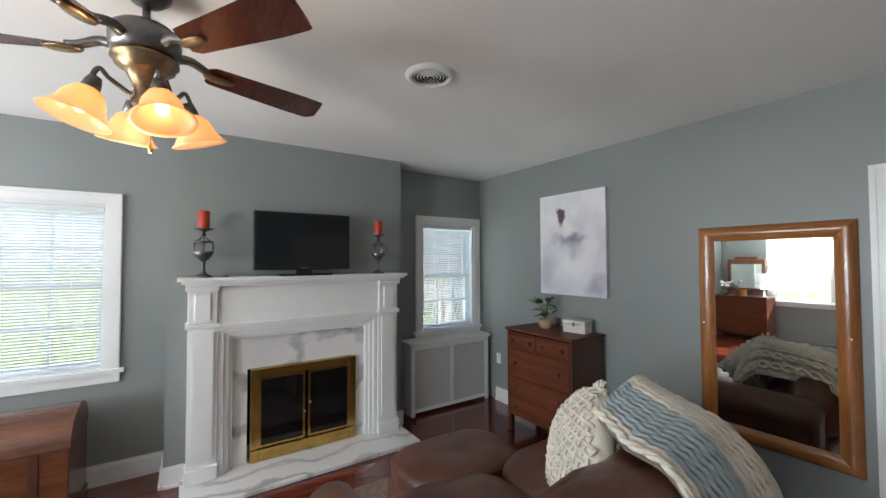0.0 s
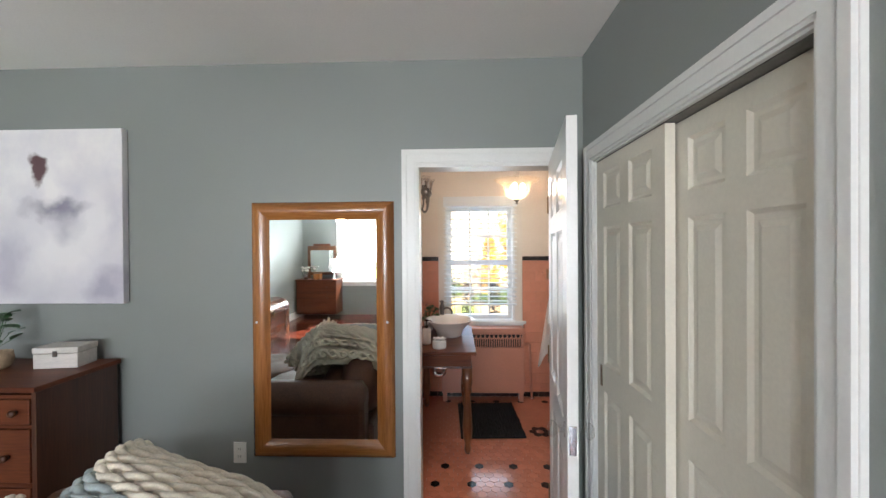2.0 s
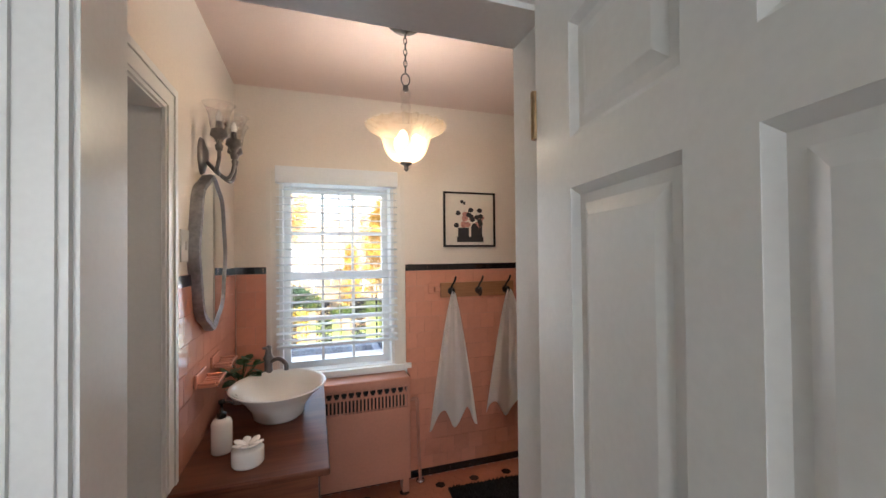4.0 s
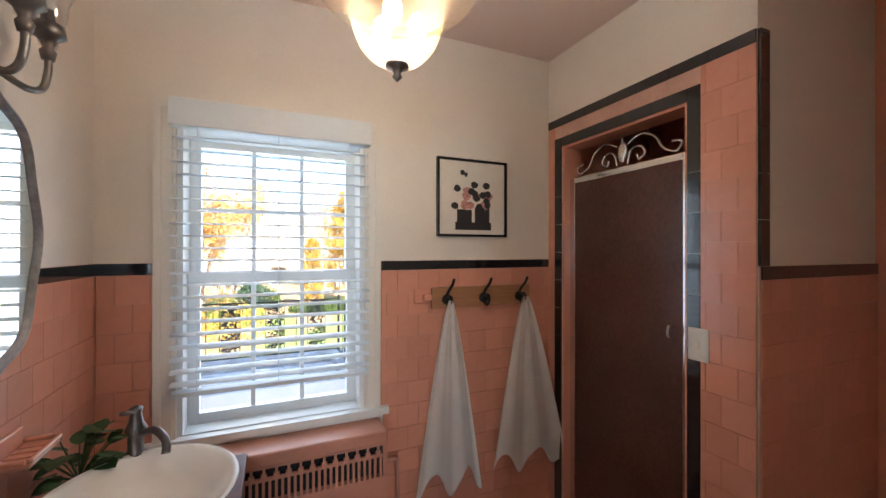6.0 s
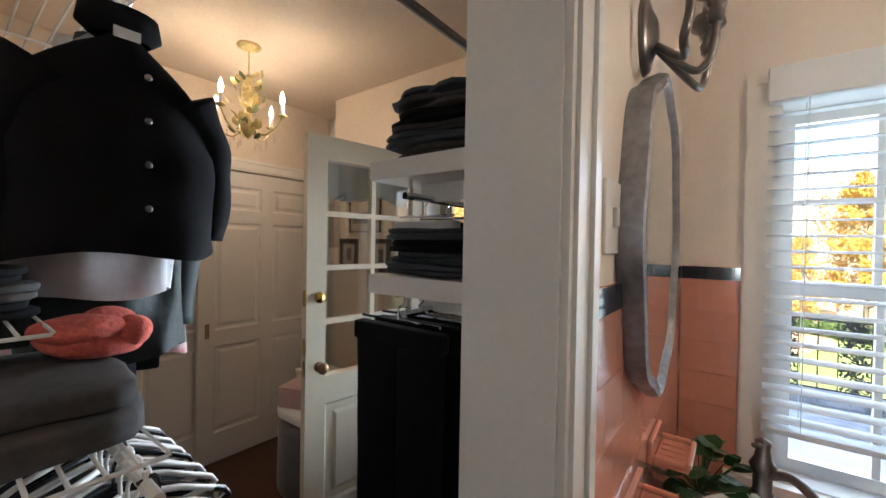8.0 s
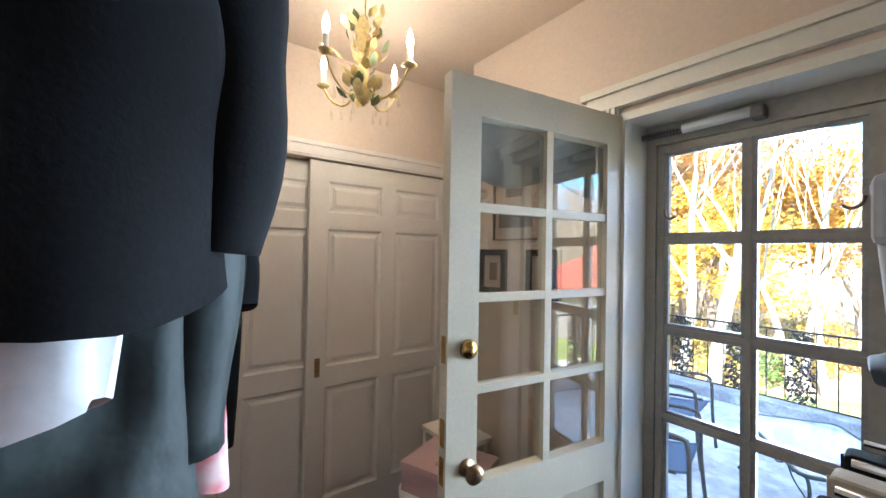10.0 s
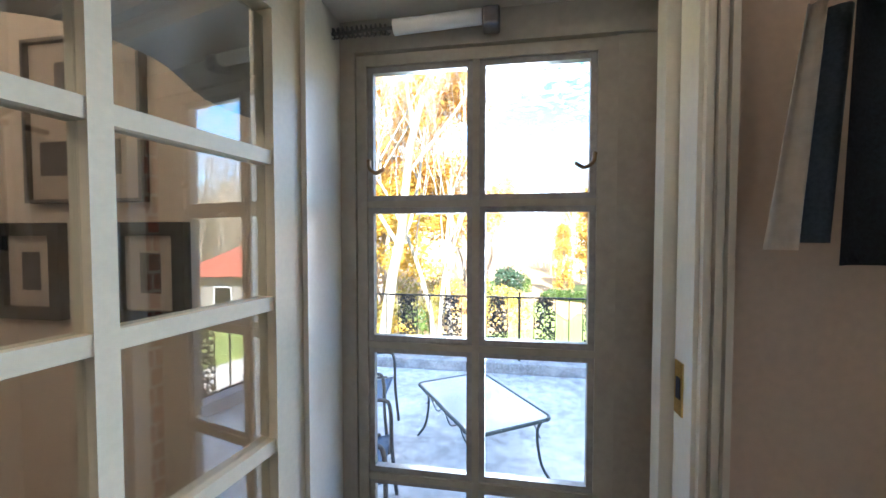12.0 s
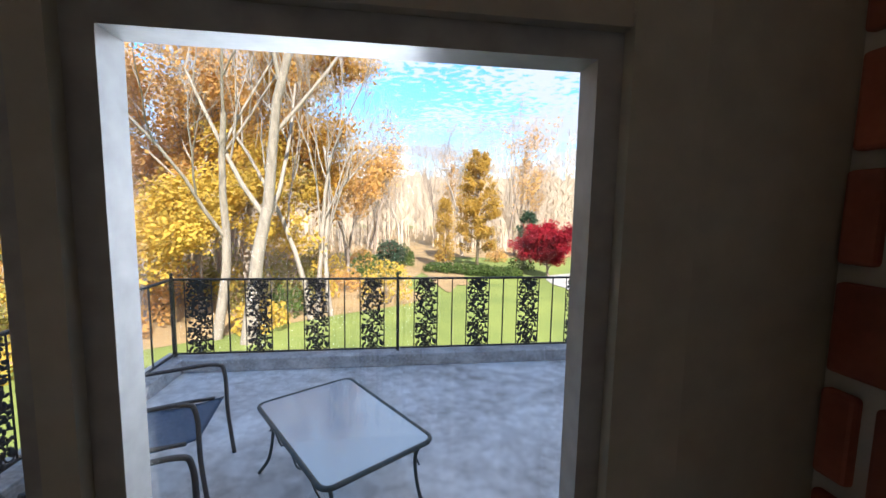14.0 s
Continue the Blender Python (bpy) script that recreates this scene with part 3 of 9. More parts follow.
casing("trim_window_west", "x", XW, 1, -0.47, 0.70, 0.83, 2.04)
casing("trim_window_alcove", "x", XW, 1, 3.40, 4.14, 0.83, 2.04)
casing("trim_window_south", "y", YS, 1, -1.70, -0.80, 0.78, 2.15)
casing("trim_window_south_b", "y", YS, 1, 0.15, 1.05, 0.78, 2.15)
window("window_1", "x", XW, -1, -0.47, 0.70, 0.83, 2.04, 4, "white double-hung sash window above the trunk")
window("window_2", "x", XW, -1, 3.40, 4.14, 0.83, 2.04, 3, "white double-hung sash window above the radiator cover")
window("window_3", "y", YS, -1, -1.70, -0.80, 0.78, 2.15, 2, "unseen sash window added for a fill lamp beside the mirrored dresser")
# unseen window, added around the second south fill lamp
window("window_5", "y", YS, -1, 0.15, 1.05, 0.78, 2.15, 2, "unseen sash window added for a fill lamp")
blind("mini_blind", "x", XW - 0.04, 1, -0.44, 0.67, 0.85, 2.02, 0.0215, 0.025, 0.72, "white mini blind lowered over the window", (0.15, 0.5, 0.85), 0.035)
blind("mini_blind", "x", XW - 0.04, 1, 3.425, 4.115, 0.85, 2.02, 0.0215, 0.025, 0.72, "white mini blind lowered over the alcove window", (0.2, 0.8), 0.035)

# bathroom window
M_CASE = mat("cream_gloss_paint", (0.74, 0.69, 0.62), 0.4, vary=0.05, scale=3, fine=90, bump=0.06)
casing("trim_window_bath", "y", BY1, -1, 0.90, 1.63, 0.80, 2.03, 0.075, M_CASE)
window("window_4", "y", BY1, 1, 0.90, 1.63, 0.80, 2.03, 3, "white bathroom sash window with a view to the garden")
blind("wooden_blind", "y", BY1 - 0.028, -1, 0.885, 1.645, 0.975, 2.108, 0.0475, 0.060, -0.075, "white slatted wooden blind half raised over the sill", (0.12, 0.5, 0.88), 0.105)


# ---- doors ----
def panel_leaf(w, h, t, panels, material, name="leaf", parent=None):
    """Panelled door slab: x 0..w, y -t/2..t/2; raised panels both sides."""
    bm = bmesh.new()
    # stiles and rails: everything that is not a panel
    xs = sorted({0, w, *[p[0] for p in panels], *[p[1] for p in panels]})
    zs = sorted({0, h, *[p[2] for p in panels], *[p[3] for p in panels]})
    for i in range(len(xs) - 1):
        for j in range(len(zs) - 1):
            cx, cz = (xs[i] + xs[i + 1]) / 2, (zs[j] + zs[j + 1]) / 2
            if not any(p[0] < cx < p[1] and p[2] < cz < p[3] for p in panels):
                add_box(bm, xs[i], xs[i + 1], -t / 2, t / 2, zs[j], zs[j + 1])
    slab = part(name, bm, material, parent)
    for x0, x1, z0, z1 in panels:
        pb = bmesh.new()
        for sg in (-1, 1):
            prof = ((0.0, t / 2 - 0.001), (0.012, t / 2 - 0.010), (0.026, t / 2 - 0.010), (0.045, t / 2 - 0.003))
            loops = []
            for d, y in prof:
                loops.append([pb.verts.new(c) for c in ((x0 + d, sg * y, z0 + d), (x1 - d, sg * y, z0 + d), (x1 - d, sg * y, z1 - d), (x0 + d, sg * y, z1 - d))])
            for a, b in zip(loops, loops[1:]):
                for k in range(4):
                    pb.faces.new((a[k], a[(k + 1) % 4], b[(k + 1) % 4], b[k]))
            pb.faces.new(loops[-1])
        bmesh.ops.recalc_face_normals(pb, faces=pb.faces[:])
        part("panel", pb, material, slab)
    return slab


def six(w, h, s=0.105, m=0.10, rows=None):
    c0, c1, c2, c3 = s, (w - m) / 2, (w + m) / 2, w - s
    rows = rows or ((0.22, 0.80), (0.94, 1.65), (1.755, h - 0.095))
    return [(a, b, z0, z1) for z0, z1 in rows for a, b in ((c0, c1), (c2, c3))]


def knob_set(parent, x, z, t, ball, m, mb, plate=True):
    for sg in (-1, 1):
        k = part("knob", placed(lathe([(0.0, 0.062), (0.018, 0.060), (0.028, 0.048), (0.028, 0.040), (0.014, 0.028), (0.010, 0.018), (0.009, 0.004), (0.026, 0.004), (0.026, 0.0), (0.0, 0.0)], 16),
                               Matrix.Translation((x, sg * t / 2, z)) @ pose(0, 0, 0, -90 * sg)), ball, parent, "", True)
    if plate:
        part("latch_plate", B((-0.003 if x < 0.3 else x + 0.055, 0.002 if x < 0.3 else x + 0.06, -0.012, 0.012, z - 0.04, z + 0.04)), m, parent)


# open bathroom door
ang = -99.2
door = thing("door_1", 1.526, 4.209, 0.008, "white six-panel bathroom door standing open into the bedroom", "door", "", ang)
door["kind"] = "structure"
slab = panel_leaf(0.785, 2.02, 0.036, six(0.785, 2.02, 0.128, 0.078, ((0.22, 0.80), (0.94, 1.64), (1.718, 1.90))), M_TRIM, "leaf", door)
knob_set(door, 0.725, 0.93, 0.036, M_CLEAR, M_BRONZE, None)
part("rose", placed(lathe([(0.0, 0.004), (0.026, 0.003), (0.028, 0.0)], 16), Matrix.Translation((0.725, 0.018, 0.93)) @ pose(0, 0, 0, -90)), M_CHROME, door)
part("edge_plate", B((0.783, 0.787, -0.012, 0.012, 0.87, 0.97)), M_CHROME, door)
for z in (0.25, 1.0, 1.8):
    part("hinge", lathe([(0.0, z - 0.045), (0.008, z - 0.045), (0.008, z + 0.045), (0.0, z + 0.045)], 10, -0.006, -0.018), M_BRONZE, door)

# bypass closet doors
for i, (y0, y1, x) in enumerate(((3.438, 4.066, XE + 0.028), (2.875, 3.472, XE + 0.072))):
    d = thing("door_2" if i == 0 else "door_3", x, y1, 0.012, "off-white six-panel sliding closet door", "door", "bypass closet doors", -90)
    d["kind"] = "structure"
    w = y1 - y0
    panel_leaf(w, 1.985, 0.034, six(w, 1.985, 0.088, 0.08, ((0.22, 0.885), (1.012, 1.665), (1.752, 1.922))), M_CREAM, "leaf", d)
    part("recessed_pull", B((0.045 if i == 0 else w - 0.07, 0.065 if i == 0 else w - 0.05, -0.0195, 0.0195, 0.90, 1.0)), M_BRONZE, d)
structure("closet_track", B((XE + 0.01, XE + 0.10, 2.875, 4.065, 1.999, 2.008)), M_PEWTER)
# dressing room sliding doors
for i, (y0, y1, x) in enumerate(((4.85, 5.79, DX0 - 0.028), (5.66, 6.60, DX0 - 0.022))):
    d = thing("door_4" if i == 0 else "door_5", x - (0.045 if i == 0 else 0.0), y1, 0.012, "beige panelled sliding closet door", "door", "dressing room sliding doors", -90)
    d["kind"] = "structure"
    w = y1 - y0
    panel_leaf(w, 2.02, 0.034, six(w, 2.02, 0.10, 0.09, ((0.20, 0.80), (0.91, 1.655), (1.745, 1.915))), M_SLIDE, "leaf", d)
    for px in ((0.60,) if i == 0 else (0.028, w - 0.07)):
        if i == 1:
            part("recessed_pull", B((px, px + 0.028, 0.012, 0.0195, 0.86, 0.96), (px, px + 0.028, -0.0195, -0.012, 0.86, 0.96)), M_BRONZE, d)

# french door, open into the dressing room
fa = math.degrees(math.atan2(5.72 - 6.44, -0.836 + 0.75)) - 0.8
fd = thing("door_6", -0.768, 6.435, 0.005, "cream glazed french door with brass lock standing open", "door", "", fa)
fd["kind"] = "structure"
M_FRENCH = mat("yellowed_cream_paint", (0.66, 0.60, 0.46), 0.35, vary=0.07, scale=3, fine=90, bump=0.08)
FW, FH, FT = 0.75, 2.07, 0.044
g0, g1, gz0, gz1 = 0.082, 0.645, 0.86, 1.955
bm = B((0, g0, -FT / 2, FT / 2, 0, FH), (g1, FW, -FT / 2, FT / 2, 0, FH), (g0, g1, -FT / 2, FT / 2, gz1, FH), (g0, g1, -FT / 2, FT / 2, 0.72, gz0), (g0, g1, -FT / 2, FT / 2, 0, 0.20))
part("leaf", bm, M_FRENCH, fd)
pb = bmesh.new()
for sg in (-1, 1):
    lp = []
    for d, y in ((0.0, FT / 2 - 0.001), (0.014, FT / 2 - 0.012), (0.05, FT / 2 - 0.012), (0.07, FT / 2 - 0.004)):
        lp.append([pb.verts.new(c) for c in ((g0 + d, sg * y, 0.20 + d), (g1 - d, sg * y, 0.20 + d), (g1 - d, sg * y, 0.72 - d), (g0 + d, sg * y, 0.72 - d))])
    for a, b in zip(lp, lp[1:]):
        for k in range(4):
            pb.faces.new((a[k], a[(k + 1) % 4], b[(k + 1) % 4], b[k]))
    pb.faces.new(lp[-1])
bmesh.ops.recalc_face_normals(pb, faces=pb.faces[:])
part("panel", pb, M_FRENCH, fd)
gm = (g0 + g1) / 2
bars = [(gm - 0.014, gm + 0.014, -0.018, 0.018, gz0, gz1)]
for r in (1, 2, 3):
    z = gz0 + (gz1 - gz0) * r / 4
    bars.append((g0, g1, -0.017, 0.017, z - 0.013, z + 0.013))
part("muntins", B(*bars), M_FRENCH, fd)
for x0, x1 in ((g0, gm - 0.014), (gm + 0.014, g1)):
    for r in range(4):
        z0, z1 = gz0 + (gz1 - gz0) * r / 4, gz0 + (gz1 - gz0) * (r + 1) / 4
        p = part("pane", B((x0, x1, -0.002, 0.002, z0 + 0.013, z1 - 0.013)), M_DOORGLASS, fd)
        p.visible_shadow = False
knob_set(fd, 0.68, 0.915, FT, M_BRONZE, M_BRONZE, None, False)
for sg in (-1, 1):
    part("deadbolt", placed(lathe([(0.0, 0.022), (0.012, 0.022), (0.016, 0.016), (0.026, 0.014), (0.029, 0.0), (0.0, 0.0)], 20), Matrix.Translation((0.68, sg * FT / 2, 1.26)) @ pose(0, 0, 0, -90 * sg)), M_BRASS, fd, "round brass deadbolt", True)
for z in (0.91, 1.26, 1.02):
    part("edge_plate", B((FW - 0.001, FW + 0.002, -0.011, 0.011, z - 0.04, z + 0.04)), M_BRASS, fd)
M_SHEER = mat("grey_sheer_cloth", (0.52, 0.55, 0.57), 0.9, vary=0.1, scale=6, bump=0.2)
part("valance", sheet(24, 8, lambda u, v: (g0 + (g1 - g0) * u, -0.030 + 0.006 * math.sin(u * 26), gz1 + 0.01 - v * (0.19 + 0.02 * math.sin(u * 9 + 1))), 0.001), M_SHEER, fd, "grey sheer valance across the top panes", True)

# storm door and frame
SY = 6.615
M_BEAD = mat("pale_grey_bead_paint", (0.36, 0.35, 0.335), 0.5, vary=0.25, scale=8, fine=60, bump=0.15)
# storm door and storm frame take a darker cream than the door frame
M_STORM = mat("darker_cream_paint", (0.40, 0.365, 0.30), 0.5, vary=0.14, scale=4, fine=50, bump=0.2)
structure("door_frame", B((-0.028, 0.022, 6.500, 6.545, 0.03, 2.06),
                          (-0.755, -0.735, DY1, SY - 0.02, 0, 2.09), (-0.006, 0.035, DY1, 6.49, 0, 2.06), (-0.735, 0.035, DY1, 6.505, 2.06, 2.09), (-0.735, 0.035, 6.505, SY - 0.02, 2.06, 2.09)), M_CREAM, "cream door frame of the balcony door")
structure("storm_frame", B((-0.755, -0.697, SY - 0.02, SY + 0.05, 0, 2.09), (-0.086, 0.0352, SY - 0.008, SY + 0.05, 0, 1.985), (-0.697, 0.035, SY - 0.02, SY + 0.05, 1.985, 2.09)), M_STORM, "darker cream frame of the storm door")
structure("threshold", B((-0.755, 0.035, 6.33, SY + 0.12, -0.01, 0.03), bevel=0.006), M_SIDEWOOD)
sd = thing("storm_door", -0.695, SY, 0.035, "cream painted storm door with eight panes", "door")
sw = 0.608
sx0, sx1, sxm = 0.025, 0.566, 0.294
sz = [0.558, 0.897, 1.233, 1.582, 1.918]
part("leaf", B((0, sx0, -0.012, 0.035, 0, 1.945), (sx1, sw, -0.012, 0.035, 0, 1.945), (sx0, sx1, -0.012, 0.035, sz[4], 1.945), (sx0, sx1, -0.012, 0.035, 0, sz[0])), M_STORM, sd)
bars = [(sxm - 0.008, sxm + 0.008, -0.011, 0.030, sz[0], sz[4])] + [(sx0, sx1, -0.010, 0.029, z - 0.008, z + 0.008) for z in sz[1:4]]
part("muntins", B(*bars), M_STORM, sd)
for x0, x1 in ((sx0, sxm - 0.008), (sxm + 0.008, sx1)):
    for r in range(4):
        z0, z1 = sz[r] + (0.008 if r else 0), sz[r + 1] - (0.008 if r < 3 else 0)
        p = part("pane", B((x0, x1, 0.017, 0.020, z0, z1)), M_GLASS, sd)
        p.visible_shadow = False
        bd = bmesh.new()
        for k, (w1, dep) in enumerate(((0.014, 0.0235), (0.0095, 0.0175), (0.005, 0.0115))):
            for lo, hi, zl, zh in ((x0, x0 + w1, z0, z1), (x1 - w1, x1, z0, z1), (x0 + w1, x1 - w1, z0, z0 + w1), (x0 + w1, x1 - w1, z1 - w1, z1)):
                add_box(bd, lo, hi, 0.0165 - dep + 0.004, 0.0165, zl, zh)
        part("glazing_bead", bd, M_BEAD, sd, "pale grey glazing bead")
for x, sg in ((sx0 + 0.006, 1), (sx1 - 0.006, -1)):
    hk = part("hook", tube(curve([(x, -0.013, 1.69), (x + sg * 0.006, -0.025, 1.668), (x + sg * 0.026, -0.03, 1.656), (x + sg * 0.046, -0.03, 1.668)], 6), [0.006, 0.006, 0.005, 0.005, 0.005, 0.005, 0.005, 0.005, 0.005, 0.005, 0.005, 0.005, 0.005, 0.005, 0.005, 0.005, 0.005, 0.005, 0.003], 6), M_BRONZE, sd, "small dark wire hook", True)
part("latch", B((0.53, 0.592, -0.042, -0.012, 0.52, 0.62), bevel=0.004), M_BLACKMETAL, sd)
cl = thing("door_closer", -0.645, 6.555, 2.017, "worn white pneumatic door closer with a spring", "door closer")
part("tube", placed(lathe([(0, 0), (0.017, 0.0), (0.017, 0.20), (0.0, 0.20)], 14), pose(0.06, 0, -0.002, 0, 88)), M_OUTLET, cl, "", True)
part("spring", tube([(-0.10 + 0.002 * i, 0.012 * math.cos(i * 1.1), -0.004 + 0.012 * math.sin(i * 1.1)) for i in range(75)], 0.0022, 5), M_PEWTER, cl)
part("rod", tube([(-0.15, 0, -0.006), (0.06, 0, -0.002)], 0.004, 6), M_PEWTER, cl)
part("bracket", B((0.262, 0.30, -0.02, 0.03, -0.022, 0.018), bevel=0.005), M_PEWTER, cl)
part("jamb_bracket", B((-0.17, -0.14, -0.015, 0.03, -0.02, 0.012), bevel=0.004), M_PEWTER, cl)
# fluted casing round the balcony door
fb = bmesh.new()
for lo, wide, n in ((-0.852, 0.097, 4), (-0.008, 0.062, 3)):
    add_box(fb, lo, lo + wide, DY1 - 0.016, DY1, 0, 2.11)
    for k in range(n):
        add_box(fb, lo + 0.008 + k * (wide - 0.005) / n, lo + 0.008 + (k + 0.58) * (wide - 0.005) / n, DY1 - 0.028, DY1 - 0.016, 0, 2.11)
add_box(fb, -0.88, 0.10, DY1 - 0.03, DY1, 2.11, 2.165)
add_box(fb, -0.90, 0.12, DY1 - 0.045, DY1, 2.165, 2.19)
structure("trim_balcony_door", fb, M_CREAM)
part_strike = thing("strike_plate", -0.0085, 6.465, 1.205, "brass strike plate on the door jamb", "lock plate")
part("plate", B((-0.001, 0.002, -0.016, 0.016, 0, 0.10)), M_BRASS, part_strike)
part("hole", B((-0.002, -0.001, -0.008, 0.008, 0.03, 0.07)), M_SOOT_GAPS, part_strike)


# ---- bedroom things ----
def fireplace():
    f = thing("mantelpiece", -2.28, 2.03, 0, "white painted wooden mantelpiece with fluted steps and marble slips", "fireplace")
    part("shelf", B((0, 0.225, -0.895, 0.895, 0.185 + 1.29, 1.50), (0, 0.205, -0.87, 0.87, 1.455, 1.475), (0, 0.17, -0.845, 0.845, 1.435, 1.455), bevel=0.004), M_TRIM, f)
    part("frieze", B((0, 0.11, -0.64, 0.64, 1.15, 1.435)), M_TRIM, f)
    part("bed_mould", B((0, 0.145, -0.70, 0.70, 1.125, 1.15), (0, 0.128, -0.67, 0.67, 1.10, 1.125), bevel=0.004), M_TRIM, f)
    for s in (-1, 1):
        def sb(a, b, x, z0, z1):
            return (0, x, s * a, s * b, z0, z1)
        p = part("pilaster", B(sb(0.64, 0.83, 0.13, 0.14, 1.13), sb(0.67, 0.80, 0.145, 0.2, 1.10)), M_TRIM, f)
        part("plinth", B(sb(0.635, 0.84, 0.155, 0.035, 0.14), bevel=0.006), M_TRIM, p)
        part("capital", B(sb(0.63, 0.845, 0.155, 1.13, 1.165), sb(0.645, 0.83, 0.135, 1.165, 1.40), sb(0.69, 0.79, 0.15, 1.19, 1.38), sb(0.635, 0.845, 0.165, 1.40, 1.435), bevel=0.005), M_TRIM, p)
        part("inner_jamb", B(sb(0.60, 0.64, 0.115, 0.035, 1.10), sb(0.565, 0.60, 0.095, 0.035, 1.075), sb(0.537, 0.565, 0.075, 0.035, 1.045), bevel=0.004), M_TRIM, f)
        part("marble_slip", B(sb(0.43, 0.537, 0.03, 0.035, 1.02)), M_MARBLE, f, "white marble with grey veins")
    part("inner_header", B((0, 0.115, -0.60, 0.60, 1.075, 1.10), (0, 0.095, -0.565, 0.565, 1.045, 1.075), (0, 0.075, -0.537, 0.537, 1.02, 1.045), bevel=0.004), M_TRIM, f)
    part("marble_lintel", B((0, 0.03, -0.43, 0.43, 0.765, 1.02)), M_MARBLE, f, "white marble with grey veins")
    h = thing("hearth", -2.28, 2.03, 0, "white marble hearth slab with grey veins on the floor", "hearth")
    part("slab", B((-0.30, 0.455, -0.865, 0.90, 0.002, 0.035), bevel=0.004), M_MARBLE, h)
    b = thing("firebox", -2.28, 2.03, 0.035, "sooty black firebox behind the glass doors", "firebox")
    part("lining", B((-0.31, -0.29, -0.50, 0.50, 0, 0.76), (-0.29, -0.01, -0.52, -0.50, 0, 0.76), (-0.29, -0.01, 0.50, 0.52, 0, 0.76), (-0.29, -0.01, -0.5, 0.5, 0.74, 0.76)), M_SOOT_GAPS, b)
    s = thing("fireplace_doors", -2.25, 2.05, 0.037, "brass framed smoked glass fireplace doors, closed", "fire screen")
    part("frame", B((0, 0.035, -0.43, -0.37, 0, 0.725), (0, 0.035, 0.37, 0.43, 0, 0.725), (0, 0.035, -0.37, 0.37, 0.66, 0.725), (0, 0.035, -0.37, 0.37, 0, 0.085), (0.0, 0.05, -0.43, 0.43, 0.085, 0.10), bevel=0.004), M_BRASS, s)
    for k in (-1, 1):
        d = part("door", B((0.012, 0.03, k * 0.012, k * 0.03, 0.105, 0.655), (0.012, 0.03, k * 0.352, k * 0.37, 0.105, 0.655), (0.012, 0.03, k * 0.03, k * 0.352, 0.637, 0.655), (0.012, 0.03, k * 0.03, k * 0.352, 0.105, 0.123)), M_BRASS, s)
        part("glass", B((0.018, 0.022, k * 0.03, k * 0.352, 0.123, 0.637)), M_DARKGLASS, d)
        part("handle", placed(lathe([(0, 0), (0.006, 0.0), (0.005, 0.015), (0.011, 0.022), (0.011, 0.034), (0, 0.038)], 12), Matrix.Translation((0.03, k * 0.021, 0.40 if k > 0 else 0.33)) @ pose(0, 0, 0, 0, 90)), M_CHROME, d, "", True)


fireplace()


def television():
    t = thing("television", -2.13, 2.003, 1.50, "black flat television on the mantel shelf, switched off", "television")
    part("case", B((-0.045, 0.0, -0.383, 0.383, 0.045, 0.515), bevel=0.008), M_BLACKPLASTIC, t)
    part("screen", B((0.0, 0.0025, -0.362, 0.362, 0.085, 0.495)), M_SCREEN, t)
    part("bezel_badge", B((0.0, 0.003, -0.03, 0.03, 0.06, 0.066)), M_PEWTER, t)
    part("neck", B((-0.035, -0.005, -0.06, 0.06, 0.012, 0.05), bevel=0.005), M_BLACKPLASTIC, t)
    part("foot", B((-0.09, 0.085, -0.21, 0.21, 0.0, 0.014), bevel=0.005), M_BLACKPLASTIC, t)


television()


def candle_holder(y):
    c = thing("candle_holder", -2.14, y, 1.50, "dark metal candle holder with an open urn on the mantel", "candle holder", "mantel candle holders")
    part("foot", lathe([(0, 0), (0.062, 0), (0.062, 0.008), (0.045, 0.018), (0.02, 0.03), (0.012, 0.06), (0.011, 0.10), (0.02, 0.115), (0, 0.12)], 24), M_PEWTER, c, "", True)
    part("bowl", lathe([(0, 0.115), (0.028, 0.125), (0.06, 0.165), (0.068, 0.19), (0.064, 0.192), (0.056, 0.17), (0.02, 0.14), (0, 0.138)], 24), M_PEWTER, c, "", True)
    for k in range(6):
        a = k * math.pi / 3
        ca, sa = math.cos(a), math.sin(a)
        part("scroll", tube(curve([(0.066 * ca, 0.066 * sa, 0.19), (0.070 * ca, 0.070 * sa, 0.235), (0.05 * ca, 0.05 * sa, 0.262), (0.02 * ca, 0.02 * sa, 0.285), (0.014 * ca, 0.014 * sa, 0.30)], 4), 0.0045, 6), M_PEWTER, c)
    part("ring", lathe([(0.060, 0.252), (0.066, 0.258), (0.060, 0.264), (0.054, 0.258), (0.060, 0.252)], 24), M_PEWTER, c, "", True)
    part("drip_pan", lathe([(0, 0.295), (0.014, 0.30), (0.012, 0.33), (0.03, 0.343), (0.068, 0.352), (0.066, 0.358), (0, 0.35)], 24), M_PEWTER, c, "", True)
    k = thing("candle", -2.14, y, 1.853, "red wax pillar candle on its holder", "candle", "mantel candles")
    part("wax", lathe([(0, 0), (0.037, 0), (0.038, 0.004), (0.037, 0.128), (0.034, 0.132), (0.02, 0.126), (0, 0.122)], 24), M_CANDLE, k, "", True)
    part("wick", tube([(0, 0, 0.12), (0.002, 0, 0.135)], 0.0015, 5), M_SOOT_GAPS, k)


candle_holder(1.29)
candle_holder(2.665)
dish = thing("small_dish", -2.13, 1.43, 1.50, "small dark dish on the mantel", "dish")
part("bowl", lathe([(0, 0), (0.022, 0), (0.028, 0.014), (0.026, 0.015), (0.018, 0.005), (0, 0.004)], 18), M_PEWTER, dish, "", True)


